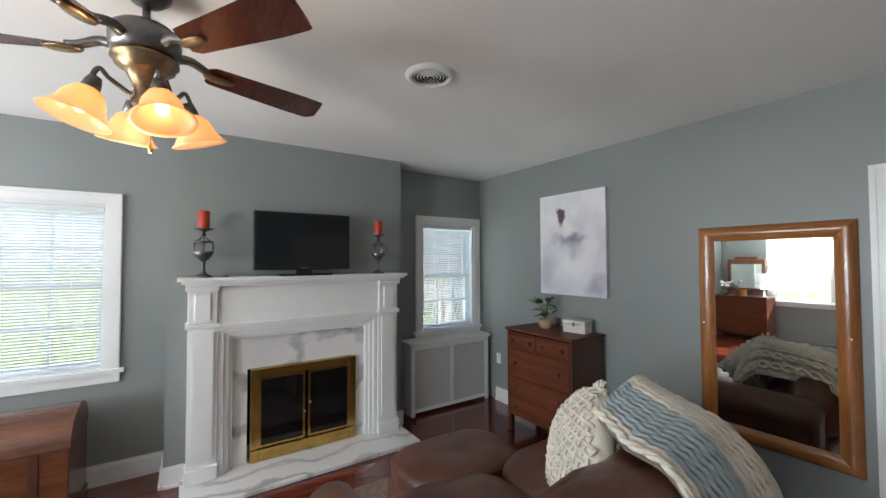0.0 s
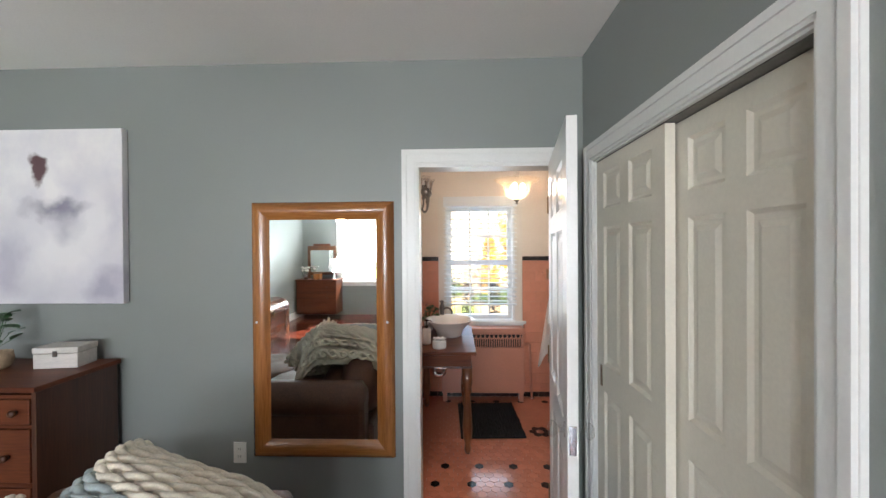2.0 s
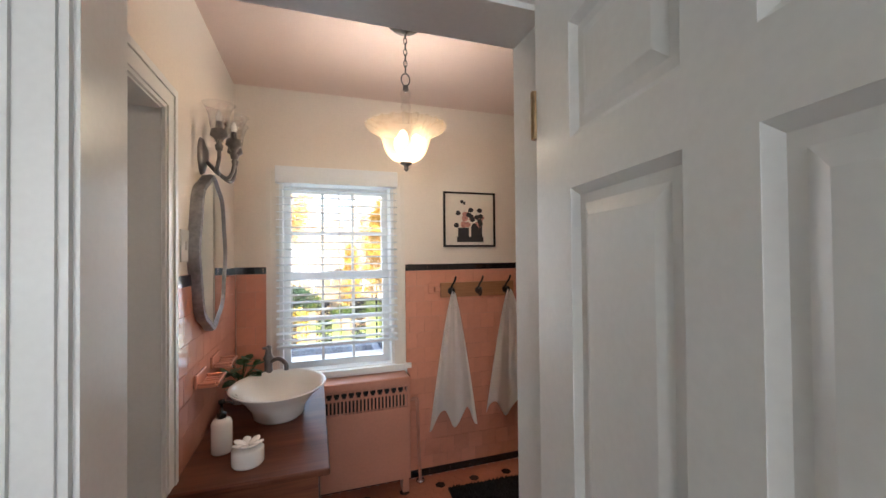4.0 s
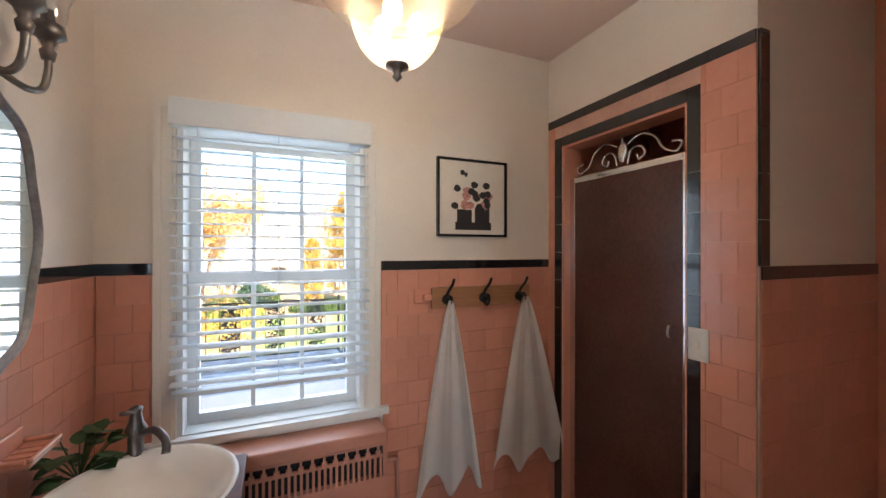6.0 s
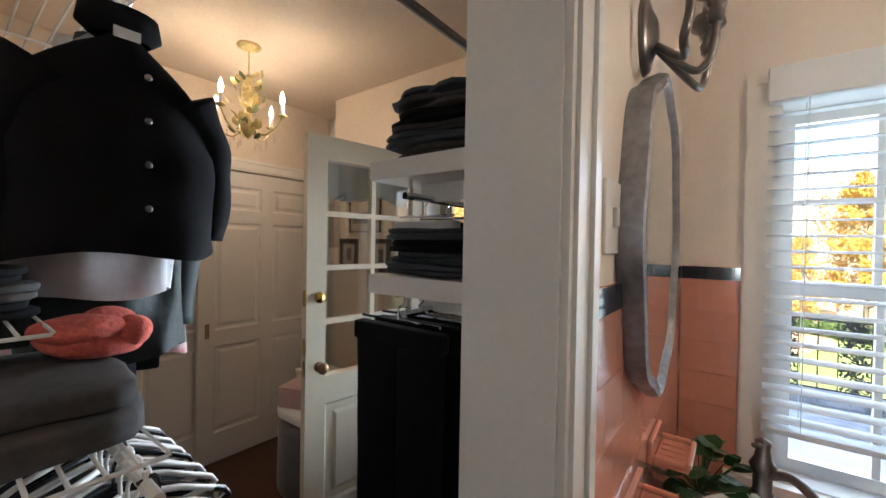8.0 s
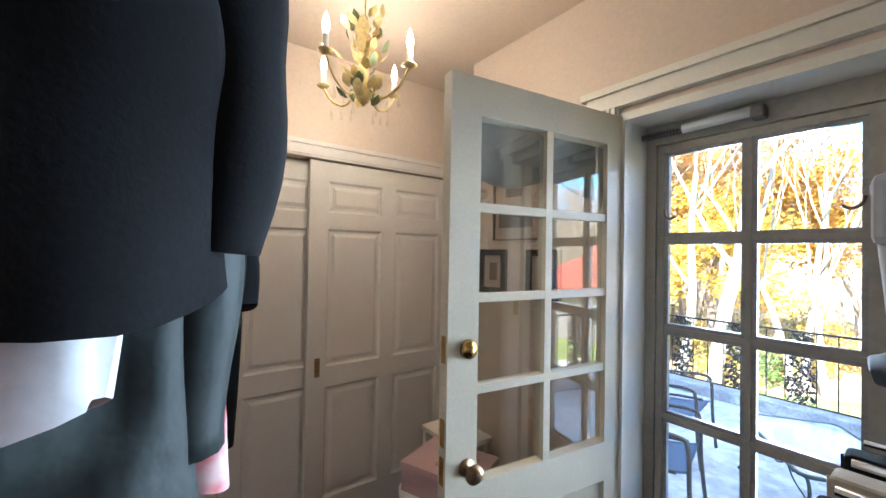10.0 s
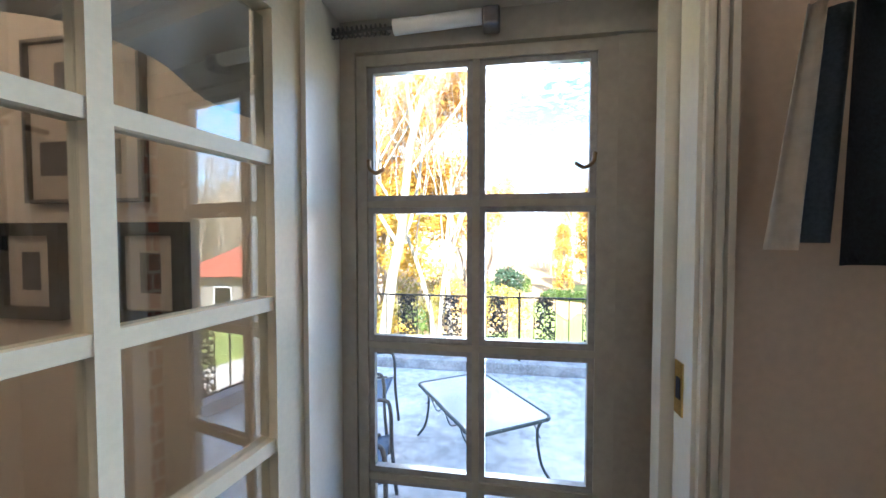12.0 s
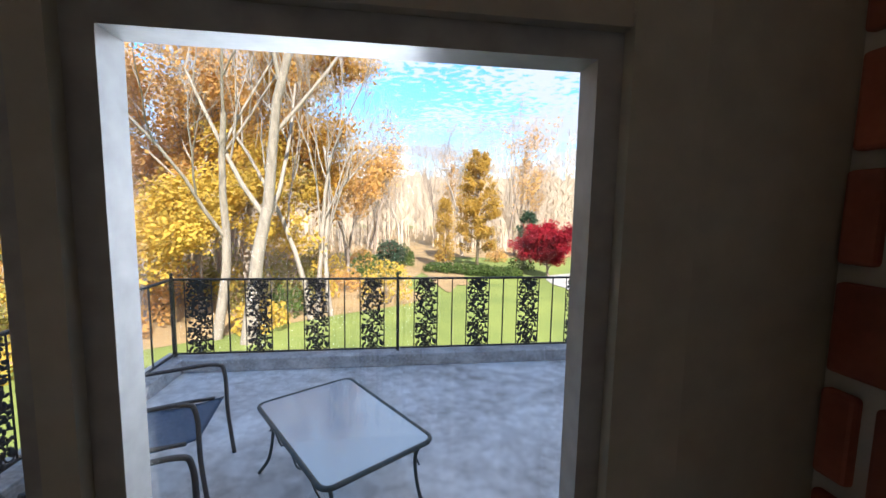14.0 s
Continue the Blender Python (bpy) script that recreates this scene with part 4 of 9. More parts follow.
def radiator_cover():
    M_MESH = mat("perforated_grey_mesh", (0.54, 0.53, 0.50), 0.6, vary=0.2, scale=60, fine=260, bump=0.6)
    r = thing("radiator_cover", -2.60, 3.66, 0, "white wooden radiator cover with grey mesh panels under the alcove window", "radiator cover")
    part("top", B((0, 0.26, -0.545, 0.535, 0.735, 0.76), (0, 0.245, -0.53, 0.52, 0.72, 0.735), bevel=0.004), M_TRIM, r)
    fr = part("frame", B((0.205, 0.23, -0.52, -0.475, 0, 0.72), (0.205, 0.23, 0.465, 0.51, 0, 0.72), (0.205, 0.23, -0.475, 0.465, 0.68, 0.72), (0.205, 0.23, -0.475, 0.465, 0.035, 0.07), (0.205, 0.23, -0.022, 0.018, 0.07, 0.68), (0, 0.205, -0.52, -0.50, 0, 0.72), (0, 0.205, 0.49, 0.51, 0, 0.72)), M_TRIM, r)
    for a, b in ((-0.475, -0.022), (0.018, 0.465)):
        part("mesh_panel", B((0.212, 0.217, a, b, 0.07, 0.68)), M_MESH, r)
    cb = thing("cable", -2.40, 3.06, 0.0, "loose black cable on the floor beside the radiator cover", "cable")
    part("wire", tube(curve([(-0.12, -0.02, 0.28), (-0.08, 0.0, 0.12), (-0.02, 0.02, 0.012), (0.10, -0.03, 0.008), (0.16, 0.05, 0.008), (0.06, 0.06, 0.01), (0.0, -0.02, 0.02), (-0.05, 0.06, 0.07)], 8), 0.005, 6), M_BLACKPLASTIC, cb, "", True)


radiator_cover()


def painted_canvas():
    """Loose abstract brushwork: soft washes laid one over another."""
    m = mat("lavender_brushwork", (0.80, 0.78, 0.78), 0.75, dark=(0.68, 0.66, 0.70), scale=3.0, fine=11, bump=0.35)
    n, l = m.node_tree.nodes, m.node_tree.links
    b = n["Principled BSDF"]
    col = b.inputs["Base Color"].links[0].from_socket
    tc, no = n.new("ShaderNodeTexCoord"), n.new("ShaderNodeTexNoise")
    no.inputs["Scale"].default_value, no.inputs["Detail"].default_value = 7.0, 6.0
    l.new(tc.outputs["Object"], no.inputs["Vector"])
    ofs = n.new("ShaderNodeVectorMath")
    ofs.operation = "MULTIPLY_ADD"
    ofs.inputs[1].default_value, ofs.inputs[2].default_value = (0.22, 0.0, 0.22), (-0.11, 0.0, -0.11)
    l.new(no.outputs["Color"], ofs.inputs[0])
    pos = n.new("ShaderNodeVectorMath")
    l.new(tc.outputs["Object"], pos.inputs[0])
    l.new(ofs.outputs[0], pos.inputs[1])
    for cx, cz, rx, rz, soft, amount, c in WASHES:
        d = n.new("ShaderNodeVectorMath")
        d.operation = "MULTIPLY_ADD"
        d.inputs[1].default_value, d.inputs[2].default_value = (1 / rx, 0, 1 / rz), (-cx / rx, 0, -cz / rz)
        l.new(pos.outputs[0], d.inputs[0])
        ln = n.new("ShaderNodeVectorMath")
        ln.operation = "LENGTH"
        l.new(d.outputs[0], ln.inputs[0])
        mr = n.new("ShaderNodeMapRange")
        mr.inputs[1].default_value, mr.inputs[2].default_value, mr.inputs[3].default_value, mr.inputs[4].default_value = 1 - soft, 1 + soft, amount, 0.0
        l.new(ln.outputs["Value"], mr.inputs[0])
        mx = n.new("ShaderNodeMixRGB")
        mx.inputs[2].default_value = (*c, 1)
        l.new(mr.outputs[0], mx.inputs[0])
        l.new(col, mx.inputs[1])
        col = mx.outputs[0]
    l.new(col, b.inputs["Base Color"])
    return m


WASHES = (
    (0.02, 0.26, 0.36, 0.34, 0.5, 0.75, (0.46, 0.45, 0.53)),
    (0.23, 0.50, 0.13, 0.24, 0.5, 0.55, (0.50, 0.49, 0.56)),
    (0.20, 0.50, 0.10, 0.18, 0.4, 0.7, (0.78, 0.76, 0.77)),
    (0.04, 0.30, 0.22, 0.21, 0.6, 0.85, (0.80, 0.78, 0.79)),
    (-0.28, 0.22, 0.07, 0.16, 0.6, 0.6, (0.40, 0.38, 0.47)),
    (0.28, 0.08, 0.09, 0.09, 0.6, 0.7, (0.30, 0.28, 0.38)),
    (0.0, 0.53, 0.13, 0.045, 0.7, 0.85, (0.16, 0.15, 0.22)),
    (0.05, 0.44, 0.07, 0.08, 0.8, 0.45, (0.25, 0.24, 0.32)),
    (-0.03, 0.63, 0.06, 0.08, 0.5, 0.8, (0.82, 0.80, 0.79)),
    (-0.105, 0.77, 0.055, 0.085, 0.25, 0.95, (0.085, 0.03, 0.035)),
)


def painting():
    p = thing("canvas_painting", -1.20, 4.24, 1.285, "unframed abstract canvas in white and lavender on the grey wall", "painting")
    part("canvas", B((-0.37, 0.37, -0.042, -0.002, 0, 0.97), bevel=0.003), painted_canvas(), p)


painting()


def dresser():
    d = thing("chest_of_drawers", -1.25, 4.215, 0, "dark wooden chest of drawers with round knobs", "dresser")
    W, D, H = 0.375, 0.43, 0.976
    part("top", B((-W - 0.015, W + 0.015, -D - 0.02, 0, H - 0.024, H), bevel=0.004), M_DARKWOOD_H, d)
    # sides and legs are darker than the top and drawer fronts
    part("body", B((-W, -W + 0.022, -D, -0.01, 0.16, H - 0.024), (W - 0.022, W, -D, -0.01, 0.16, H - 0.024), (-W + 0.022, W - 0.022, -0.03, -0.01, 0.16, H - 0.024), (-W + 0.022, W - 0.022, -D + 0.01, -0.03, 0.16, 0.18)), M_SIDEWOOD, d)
    rails = [0.16, 0.335, 0.52, 0.70, 0.79 + 0.13]
    part("front_frame", B(*[(-W + 0.022, W - 0.022, -D, -D + 0.02, z, z + 0.016) for z in rails], (-0.008, 0.008, -D, -D + 0.02, 0.80, 0.92), (-W + 0.022, W - 0.022, -D, -D + 0.02, 0.785, 0.80)), M_DARKWOOD_H, d)
    for sx in (-1, 1):
        for y in (-D + 0.022, -0.035):
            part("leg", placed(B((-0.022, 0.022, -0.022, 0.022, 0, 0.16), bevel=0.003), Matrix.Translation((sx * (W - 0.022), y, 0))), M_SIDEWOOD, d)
    rows = [(0.176, 0.335, 2), (0.351, 0.52, 2), (0.536, 0.785, 2), (0.80, 0.92, 1)]
    for z0, z1, k in rows:
        spans = [(-W + 0.026, W - 0.026)] if k == 2 else [(-W + 0.026, -0.012), (0.012, W - 0.026)]
        for a, b in spans:
            dr = part("drawer", B((a, b, -D - 0.006, -D + 0.014, z0 + 0.004, z1 - 0.004), bevel=0.003), M_DARKWOOD_H, d)
            for x in ((a + 0.10, b - 0.10) if k == 2 else (a + 0.06, b - 0.06)):
                part("knob", placed(lathe([(0, 0.03), (0.012, 0.028), (0.017, 0.02), (0.012, 0.01), (0.007, 0.0), (0, 0)], 14), Matrix.Translation((x, -D - 0.006, (z0 + z1) / 2)) @ pose(0, 0, 0, 90)), M_SIDEWOOD, dr, "", True)


dresser()


def leafy(name, parent, n, r, zc, hz, size, m, seed, hang=0.0):
    rng = random.Random(seed)
    for i in range(n):
        a, q = rng.uniform(0, 2 * math.pi), rng.uniform(0.2, 1)
        base = Vector((r * q * math.cos(a), r * q * math.sin(a), zc + rng.uniform(-hz, hz) - hang * q))
        s = size * rng.uniform(0.7, 1.2)
        bm = sheet(4, 6, lambda u, v: (s * 0.42 * (u - 0.5) * 2 * math.sin(math.pi * min(1, 0.06 + 0.94 * v)) ** 0.7, s * v, -0.25 * s * v * v + 0.10 * s * abs(u - 0.5)))
        placed(bm, Matrix.Translation(base) @ pose(0, 0, 0, rng.uniform(-10, 45), rng.uniform(-20, 20), math.degrees(a) - 90))
        part("leaf", bm, m, parent, "", True)
        part("stem", tube([(0, 0, zc - hz), tuple(base * 0.6 + Vector((0, 0, (zc - hz) * 0.4))), tuple(base)], 0.0016, 4), m, parent)


pl = thing("potted_plant", -1.36, 4.03, 0.976, "small green houseplant in a woven tan pot on the dresser", "plant")
part("pot", lathe([(0, 0), (0.045, 0), (0.062, 0.02), (0.066, 0.05), (0.062, 0.085), (0.056, 0.085), (0.055, 0.07), (0, 0.068)], 24), M_TERRA, pl, "", True)
leafy("leaf", pl, 26, 0.09, 0.19, 0.085, 0.075, M_LEAF, 3)
bx = thing("keepsake_box", -1.06, 4.10, 0.976, "whitewashed wooden keepsake box with a lid on the dresser", "box", "", 8)
part("body", B((-0.105, 0.105, -0.065, 0.065, 0, 0.075), bevel=0.003), M_WHITEWASH, bx)
part("lid", B((-0.108, 0.108, -0.068, 0.068, 0.078, 0.108), bevel=0.004), M_WHITEWASH, bx)
part("clasp", B((-0.010, 0.010, -0.070, -0.066, 0.06, 0.09)), M_PEWTER, bx)


def wall_mirror():
    m = thing("wall_mirror", 0.275, 4.238, 0.43, "large wall mirror in a wide golden oak frame", "mirror")
    w, h, f = 0.395, 1.41, 0.098
    prof = [(0.0, 0.0), (0.006, 0.022), (0.03, 0.036), (0.062, 0.030), (0.088, 0.014), (f, 0.008)]
    for nm, a, b, mt in (("rail", (-w, h), (w, h), M_OAK_H), ("stile", (w, h), (w, 0), M_OAK), ("rail", (w, 0), (-w, 0), M_OAK_H), ("stile", (-w, 0), (-w, h), M_OAK)):
        bm = bmesh.new()
        d = Vector((b[0] - a[0], 0, b[1] - a[1])).normalized()
        inn = Vector((d.z, 0, -d.x))
        L = Vector((b[0] - a[0], 0, b[1] - a[1])).length
        rows = []
        for q, t in prof:
            p0 = Vector((a[0], -t, a[1])) + inn * q + d * q
            p1 = Vector((a[0], -t, a[1])) + inn * q + d * (L - q)
            rows.append((bm.verts.new(p0), bm.verts.new(p1)))
        back = [bm.verts.new(Vector((a[0], 0, a[1])) + inn * f + d * f), bm.verts.new(Vector((a[0], 0, a[1])) + inn * f + d * (L - f))]
        rows.append(tuple(back))
        for r0, r1 in zip(rows, rows[1:]):
            bm.faces.new((r0[0], r0[1], r1[1], r1[0]))
        bm.faces.new((rows[-1][0], rows[-1][1], rows[0][1], rows[0][0]))
        bmesh.ops.recalc_face_normals(bm, faces=bm.faces[:])
        smoothed(part(nm, bm, mt, m), 50)
    part("mirror_glass", B((-w + f - 0.004, w - f + 0.004, -0.008, -0.004, f - 0.004, h - f + 0.004)), M_MIRROR, m)
    for x in (-0.36, 0.36):
        part("screw_plug", placed(lathe([(0, 0.003), (0.006, 0.002), (0.007, 0)], 10), Matrix.Translation((x, -0.036, 0.75)) @ pose(0, 0, 0, 90)), M_OUTLET, m)


wall_mirror()


def outlet(x, y, z, rz):
    o = thing("wall_outlet", x, y, z, "white plastic power outlet on the wall", "outlet", "wall outlets", rz)
    part("plate", B((-0.036, 0.036, -0.006, 0, -0.058, 0.058), bevel=0.002), M_OUTLET, o)
    for dz in (-0.02, 0.02):
        s = part("socket", B((-0.017, 0.017, -0.0085, -0.006, dz - 0.014, dz + 0.014), bevel=0.001), M_OUTLET, o)
        for dx in (-0.006, 0.006):
            part("slot", B((dx - 0.001, dx + 0.001, -0.0089, -0.0085, dz - 0.004, dz + 0.006)), M_SOOT_GAPS, s)


outlet(-2.26, YN, 0.48, 0)
outlet(-0.205, YN, 0.445, 0)


# sofa facing the fireplace, its back to the walkway
def sofa():
    s = thing("leather_sofa", -0.10, 2.66, 0, "worn brown leather sofa with a rolled arm and loose cushions", "sofa")
    part("base", B((-0.50, 0.50, -0.90, 0.90, 0.07, 0.30), bevel=0.03), M_LEATHER, s)
    b = puff(0.19, 0.86, 0.27, 3.2, 28, 0.03, 2)
    part("backrest", placed(b, Matrix.Translation((0.36, 0, 0.52)) @ pose(0, 0, 0, 0, 6)), M_LEATHER, s, "", True)
    for k, y in enumerate((-0.42, 0.42)):
        part("back_cushion", placed(puff(0.14, 0.41, 0.16, 3, 24, 0.03, k), Matrix.Translation((0.17, y, 0.47)) @ pose(0, 0, 0, 0, 12)), M_LEATHER, s, "", True)
        part("seat_cushion", placed(puff(0.36, 0.42, 0.10, 3.4, 24, 0.02, k + 5), Matrix.Translation((-0.18, y, 0.37))), M_LEATHER, s, "", True)
    for y in (-0.93, 0.93):
        arm = lathe([(0, -0.50), (0.10, -0.50), (0.125, -0.47), (0.13, 0), (0.125, 0.44), (0.08, 0.48), (0, 0.48)], 20)
        part("arm", placed(arm, Matrix.Translation((-0.02, y, 0.50)) @ pose(0, 0, 0, 0, 90)), M_LEATHER, s, "", True)
        part("arm_panel", B((-0.47, 0.46, y - 0.09, y + 0.09, 0.07, 0.52), bevel=0.03), M_LEATHER, s)
    for x in (-0.44, 0.44):
        for y in (-0.84, 0.84):
            part("foot", lathe([(0, 0), (0.025, 0), (0.032, 0.05), (0.03, 0.075), (0, 0.075)], 12, x, y), M_SIDEWOOD, s, "", True)
    o = thing("ottoman", -0.80, 2.58, 0, "brown leather ottoman in front of the sofa", "ottoman")
    part("base", B((-0.24, 0.24, -0.36, 0.36, 0.06, 0.30), bevel=0.025), M_LEATHER, o)
    part("cushion", placed(puff(0.265, 0.385, 0.10, 3.6, 26, 0.018, 9), Matrix.Translation((0, 0, 0.375))), M_LEATHER, o, "", True)
    for x in (-0.2, 0.2):
        for y in (-0.31, 0.31):
            part("foot", lathe([(0, 0), (0.022, 0), (0.028, 0.06), (0, 0.065)], 12, x, y), M_SIDEWOOD, o, "", True)


sofa()


def yarn(name, parent, pts, r, m, seg=6):
    return part(name, tube(pts, r, seg), m, parent, "", True)


def pillow():
    p = thing("knotted_pillow", -0.15, 2.92, 0.41, "cream macrame knotted cushion leaning on the sofa back", "pillow", "", -55)
    tilt = pose(0, 0, 0.235, 62, 38, 0) @ Matrix.Diagonal((1.2, 1.2, 1.2, 1))
    part("cover", placed(puff(0.225, 0.225, 0.085, 2.8, 28), tilt), M_CREAMYARN, p, "", True)
    part("knot_ridge", pillow_knots(tilt), M_CREAMYARN, p, "raised diamond knots", True)


def pillow_knots(tilt):
    bm = bmesh.new()
    for sg in (-1, 1):
        for fam in (-1, 1):
            for k in range(-9, 10):
                pts = []
                for i in range(33):
                    t = -0.225 + 0.45 * i / 32
                    x, y = t, fam * t + k * 0.046
                    if abs(y) > 0.215:
                        continue
                    u, v = abs(x) / 0.225, abs(y) / 0.225
                    h = 0.085 * max(0.0, 1 - u ** 2.8 - v ** 2.8 if u ** 2.8 + v ** 2.8 < 1 else 0) ** (1 / 2.8)
                    pts.append((x, y, sg * (h + 0.006 + 0.004 * math.sin(i * 2.2 + k))))
                if len(pts) > 4:
                    tube(pts, [0.0075 + 0.003 * math.sin(j * 2.6) for j in range(len(pts))], 6, bm)
    return placed(bm, tilt)


pillow()


def throw():
    """Chunky braided throw over the sofa back; strands follow the drape."""
    th = thing("chunky_throw", -0.03, 3.30, 0, "chunky knitted throw in cream and blue-grey draped over the sofa", "blanket")

    def drape(u, v):
        # u along the sofa back, v from the seat over the top and down behind
        near = -0.19 - 0.40 * min(1.0, v / 0.62) ** 1.4
        y = near + (0.16 - near) * u + 0.05 * math.sin(v * 7) * u
        if v < 0.45:
            q = v / 0.45
            x, z = -0.19 + 0.20 * q, 0.58 + 0.28 * math.sin(q * math.pi / 2)
        elif v < 0.70:
            q = (v - 0.45) / 0.25
            x, z = 0.01 + 0.36 * q, 0.86 - 0.03 * q * q
        else:
            q = (v - 0.70) / 0.30
            x, z = 0.37 + 0.22 * math.sin(q * math.pi / 2), 0.83 - 0.42 * q ** 1.5
        fall = max(0.0, u - 0.80) / 0.20
        z -= 0.14 * fall ** 2
        z += 0.085 * math.sin(math.pi * u ** 1.6) * math.sin(math.pi * min(1, v * 1.3)) + 0.018 * noise.noise(Vector((u * 4, v * 5, 1.3)))
        return Vector((x, y, z))

    part("base_layer", sheet(24, 40, lambda u, v: drape(u, v) - Vector((0, 0, 0.014)), 0.012), M_CREAMYARN, th, "", True)
    n = 17
    for k in range(n):
        u0 = (k + 0.5) / n
        blue = 0.12 < u0 < 0.55
        for s in (-1, 1):
            pts, rad = [], []
            m = 92
            for i in range(m + 1):
                v = i / m
                ph = v * 62 + s * 1.57
                p = drape(min(1, max(0, u0 + 0.014 * math.sin(ph))), v)
                pts.append(p + Vector((0.0, 0.0, 0.012 + 0.007 * math.cos(ph))))
                rad.append(0.0135)
            part("braid", tube(pts, rad, 6), M_BLUEYARN if blue else M_CREAMYARN, th, "blue-grey braided strand" if blue else "", True)


throw()

# rug
M_RUG = mat("faded_persian_rug", (0.30, 0.24, 0.19), 0.95, dark=(0.12, 0.085, 0.075), scale=9, fine=70, bump=0.7, depth=0.004)
M_RUGB = mat("rug_border", (0.17, 0.10, 0.075), 0.95, dark=(0.26, 0.21, 0.17), scale=22, fine=90, bump=0.7, depth=0.004)
rg = thing("area_rug", -0.60, 2.15, 0.0, "faded patterned wool rug under the ottoman", "rug")
part("field", B((-0.66, 1.15, -1.25, 1.15, 0.001, 0.010)), M_RUG, rg)
part("border", B((-0.90, -0.66, -1.45, 1.36, 0.001, 0.0095), (-0.66, 1.15, 1.15, 1.36, 0.001, 0.0095), (-0.66, 1.15, -1.45, -1.25, 0.001, 0.0095), (1.15, 1.2, -1.45, 1.36, 0.001, 0.0095)), M_RUGB, rg, "darker patterned border")


def ceiling_vent():
    v = thing("ceiling_vent", -0.57, 2.26, 2.61, "round white ceiling vent with concentric louvres", "vent")
    part("flange", lathe([(0.135, 0), (0.135, -0.006), (0.118, -0.018), (0.10, -0.022), (0.098, -0.014), (0.098, 0.0)], 40), M_TRIM, v, "", True)
    # flat black disc paints the shade between the louvres
    part("throat_shade", lathe([(0, -0.001), (0.098, -0.001), (0.098, -0.003), (0, -0.003)], 40), M_SOOT_GAPS, v)
    for k, r in enumerate((0.092, 0.075, 0.058, 0.041, 0.024)):
        part("louvre", lathe([(r, -0.010), (r - 0.006, -0.015), (r - 0.008, -0.015), (r - 0.003, -0.010), (r, -0.010)], 36), M_TRIM, v, "", True)


ceiling_vent()


def ceiling_fan():
    f = thing("ceiling_fan", -0.57, 1.05, 2.61, "five-blade ceiling fan with mahogany blades and four amber glass lamps", "ceiling fan")
    part("canopy", lathe([(0, 0), (0.07, 0), (0.078, -0.012), (0.075, -0.03), (0.05, -0.055), (0.022, -0.065), (0, -0.065)], 28), M_PEWTER, f, "", True)
    part("downrod", lathe([(0, -0.06), (0.013, -0.06), (0.013, -0.15), (0, -0.15)], 14), M_PEWTER, f, "", True)
    part("motor", lathe([(0, -0.14), (0.05, -0.14), (0.085, -0.152), (0.105, -0.17), (0.11, -0.20), (0.105, -0.245), (0.085, -0.262), (0, -0.262)], 36), M_PEWTER, f, "", True)
    part("light_kit", lathe([(0.0, -0.262), (0.10, -0.262), (0.103, -0.275), (0.085, -0.285), (0.09, -0.297), (0.06, -0.315), (0.04, -0.36), (0.03, -0.415), (0.04, -0.432), (0.02, -0.452), (0, -0.457)], 30), M_BRONZE, f, "", True)
    for k in range(5):
        a = 107 + 72 * k
        rot = pose(0, 0, 0, 0, 0, a)
        br = bmesh.new()
        tube(curve([(0.09, 0, -0.225), (0.14, 0, -0.215), (0.20, 0, -0.235), (0.24, 0, -0.238)], 5), [0.02 - 0.0005 * i for i in range(16)], 8, br)
        placed(br, rot)
        irn = part("blade_iron", br, M_PEWTER, f, "", True)

        def outline(u, v):
            w = 0.052 + 0.028 * min(1, u * 1.4)
            if u > 0.94:
                w *= math.sqrt(max(0.05, 1 - ((u - 0.94) / 0.065) ** 2))
            if u < 0.05:
                w *= math.sqrt(max(0.1, 1 - ((0.05 - u) / 0.06) ** 2))
            return (0.20 + 0.50 * u, (v - 0.5) * 2 * w, -0.245 - (v - 0.5) * 0.03)

        part("blade", placed(sheet(28, 4, outline, 0.007), rot), M_FANBLADE, f)
        part("blade_plate", placed(lathe([(0, -0.009), (0.035, -0.008), (0.04, 0), (0, 0)], 16), rot @ Matrix.Translation((0.245, 0, -0.25)) @ Matrix.Diagonal((1.5, 0.7, 1, 1))), M_BRONZE, f, "", True)
    for k in range(4):
        a = math.radians(20 + 90 * k)
        c, s = math.cos(a), math.sin(a)
        arm = part("lamp_arm", tube(curve([(0.04 * c, 0.04 * s, -0.405), (0.10 * c, 0.10 * s, -0.37), (0.125 * c, 0.125 * s, -0.345), (0.142 * c, 0.142 * s, -0.37), (0.142 * c, 0.142 * s, -0.40)], 5), 0.008, 8), M_PEWTER, f, "", True)
        m = Matrix.Translation((0.142 * c, 0.142 * s, -0.40)) @ pose(0, 0, 0, 0, 0, math.degrees(a)) @ pose(0, 0, 0, 0, -18, 0)
        part("socket", placed(lathe([(0, 0.02), (0.018, 0.02), (0.024, 0.0), (0.028, -0.03), (0.02, -0.035), (0, -0.035)], 16), m), M_PEWTER, arm, "", True)
        part("shade", placed(lathe([(0.026, -0.025), (0.040, -0.035), (0.058, -0.065), (0.066, -0.095), (0.085, -0.125), (0.098, -0.135), (0.096, -0.138), (0.082, -0.128), (0.062, -0.097), (0.054, -0.067), (0.036, -0.038), (0.026, -0.029)], 28), m), M_SHADE, arm, "amber bell glass shade, lit", True)
        part("bulb", placed(lathe([(0, -0.04), (0.012, -0.045), (0.02, -0.08), (0.016, -0.105), (0, -0.115)], 12), m), M_BULB, arm, "lit bulb", True)
    part("pull_chain", tube([(0.03, 0.02, -0.44), (0.03, 0.02, -0.58)], 0.003, 6), M_BRASS, f)
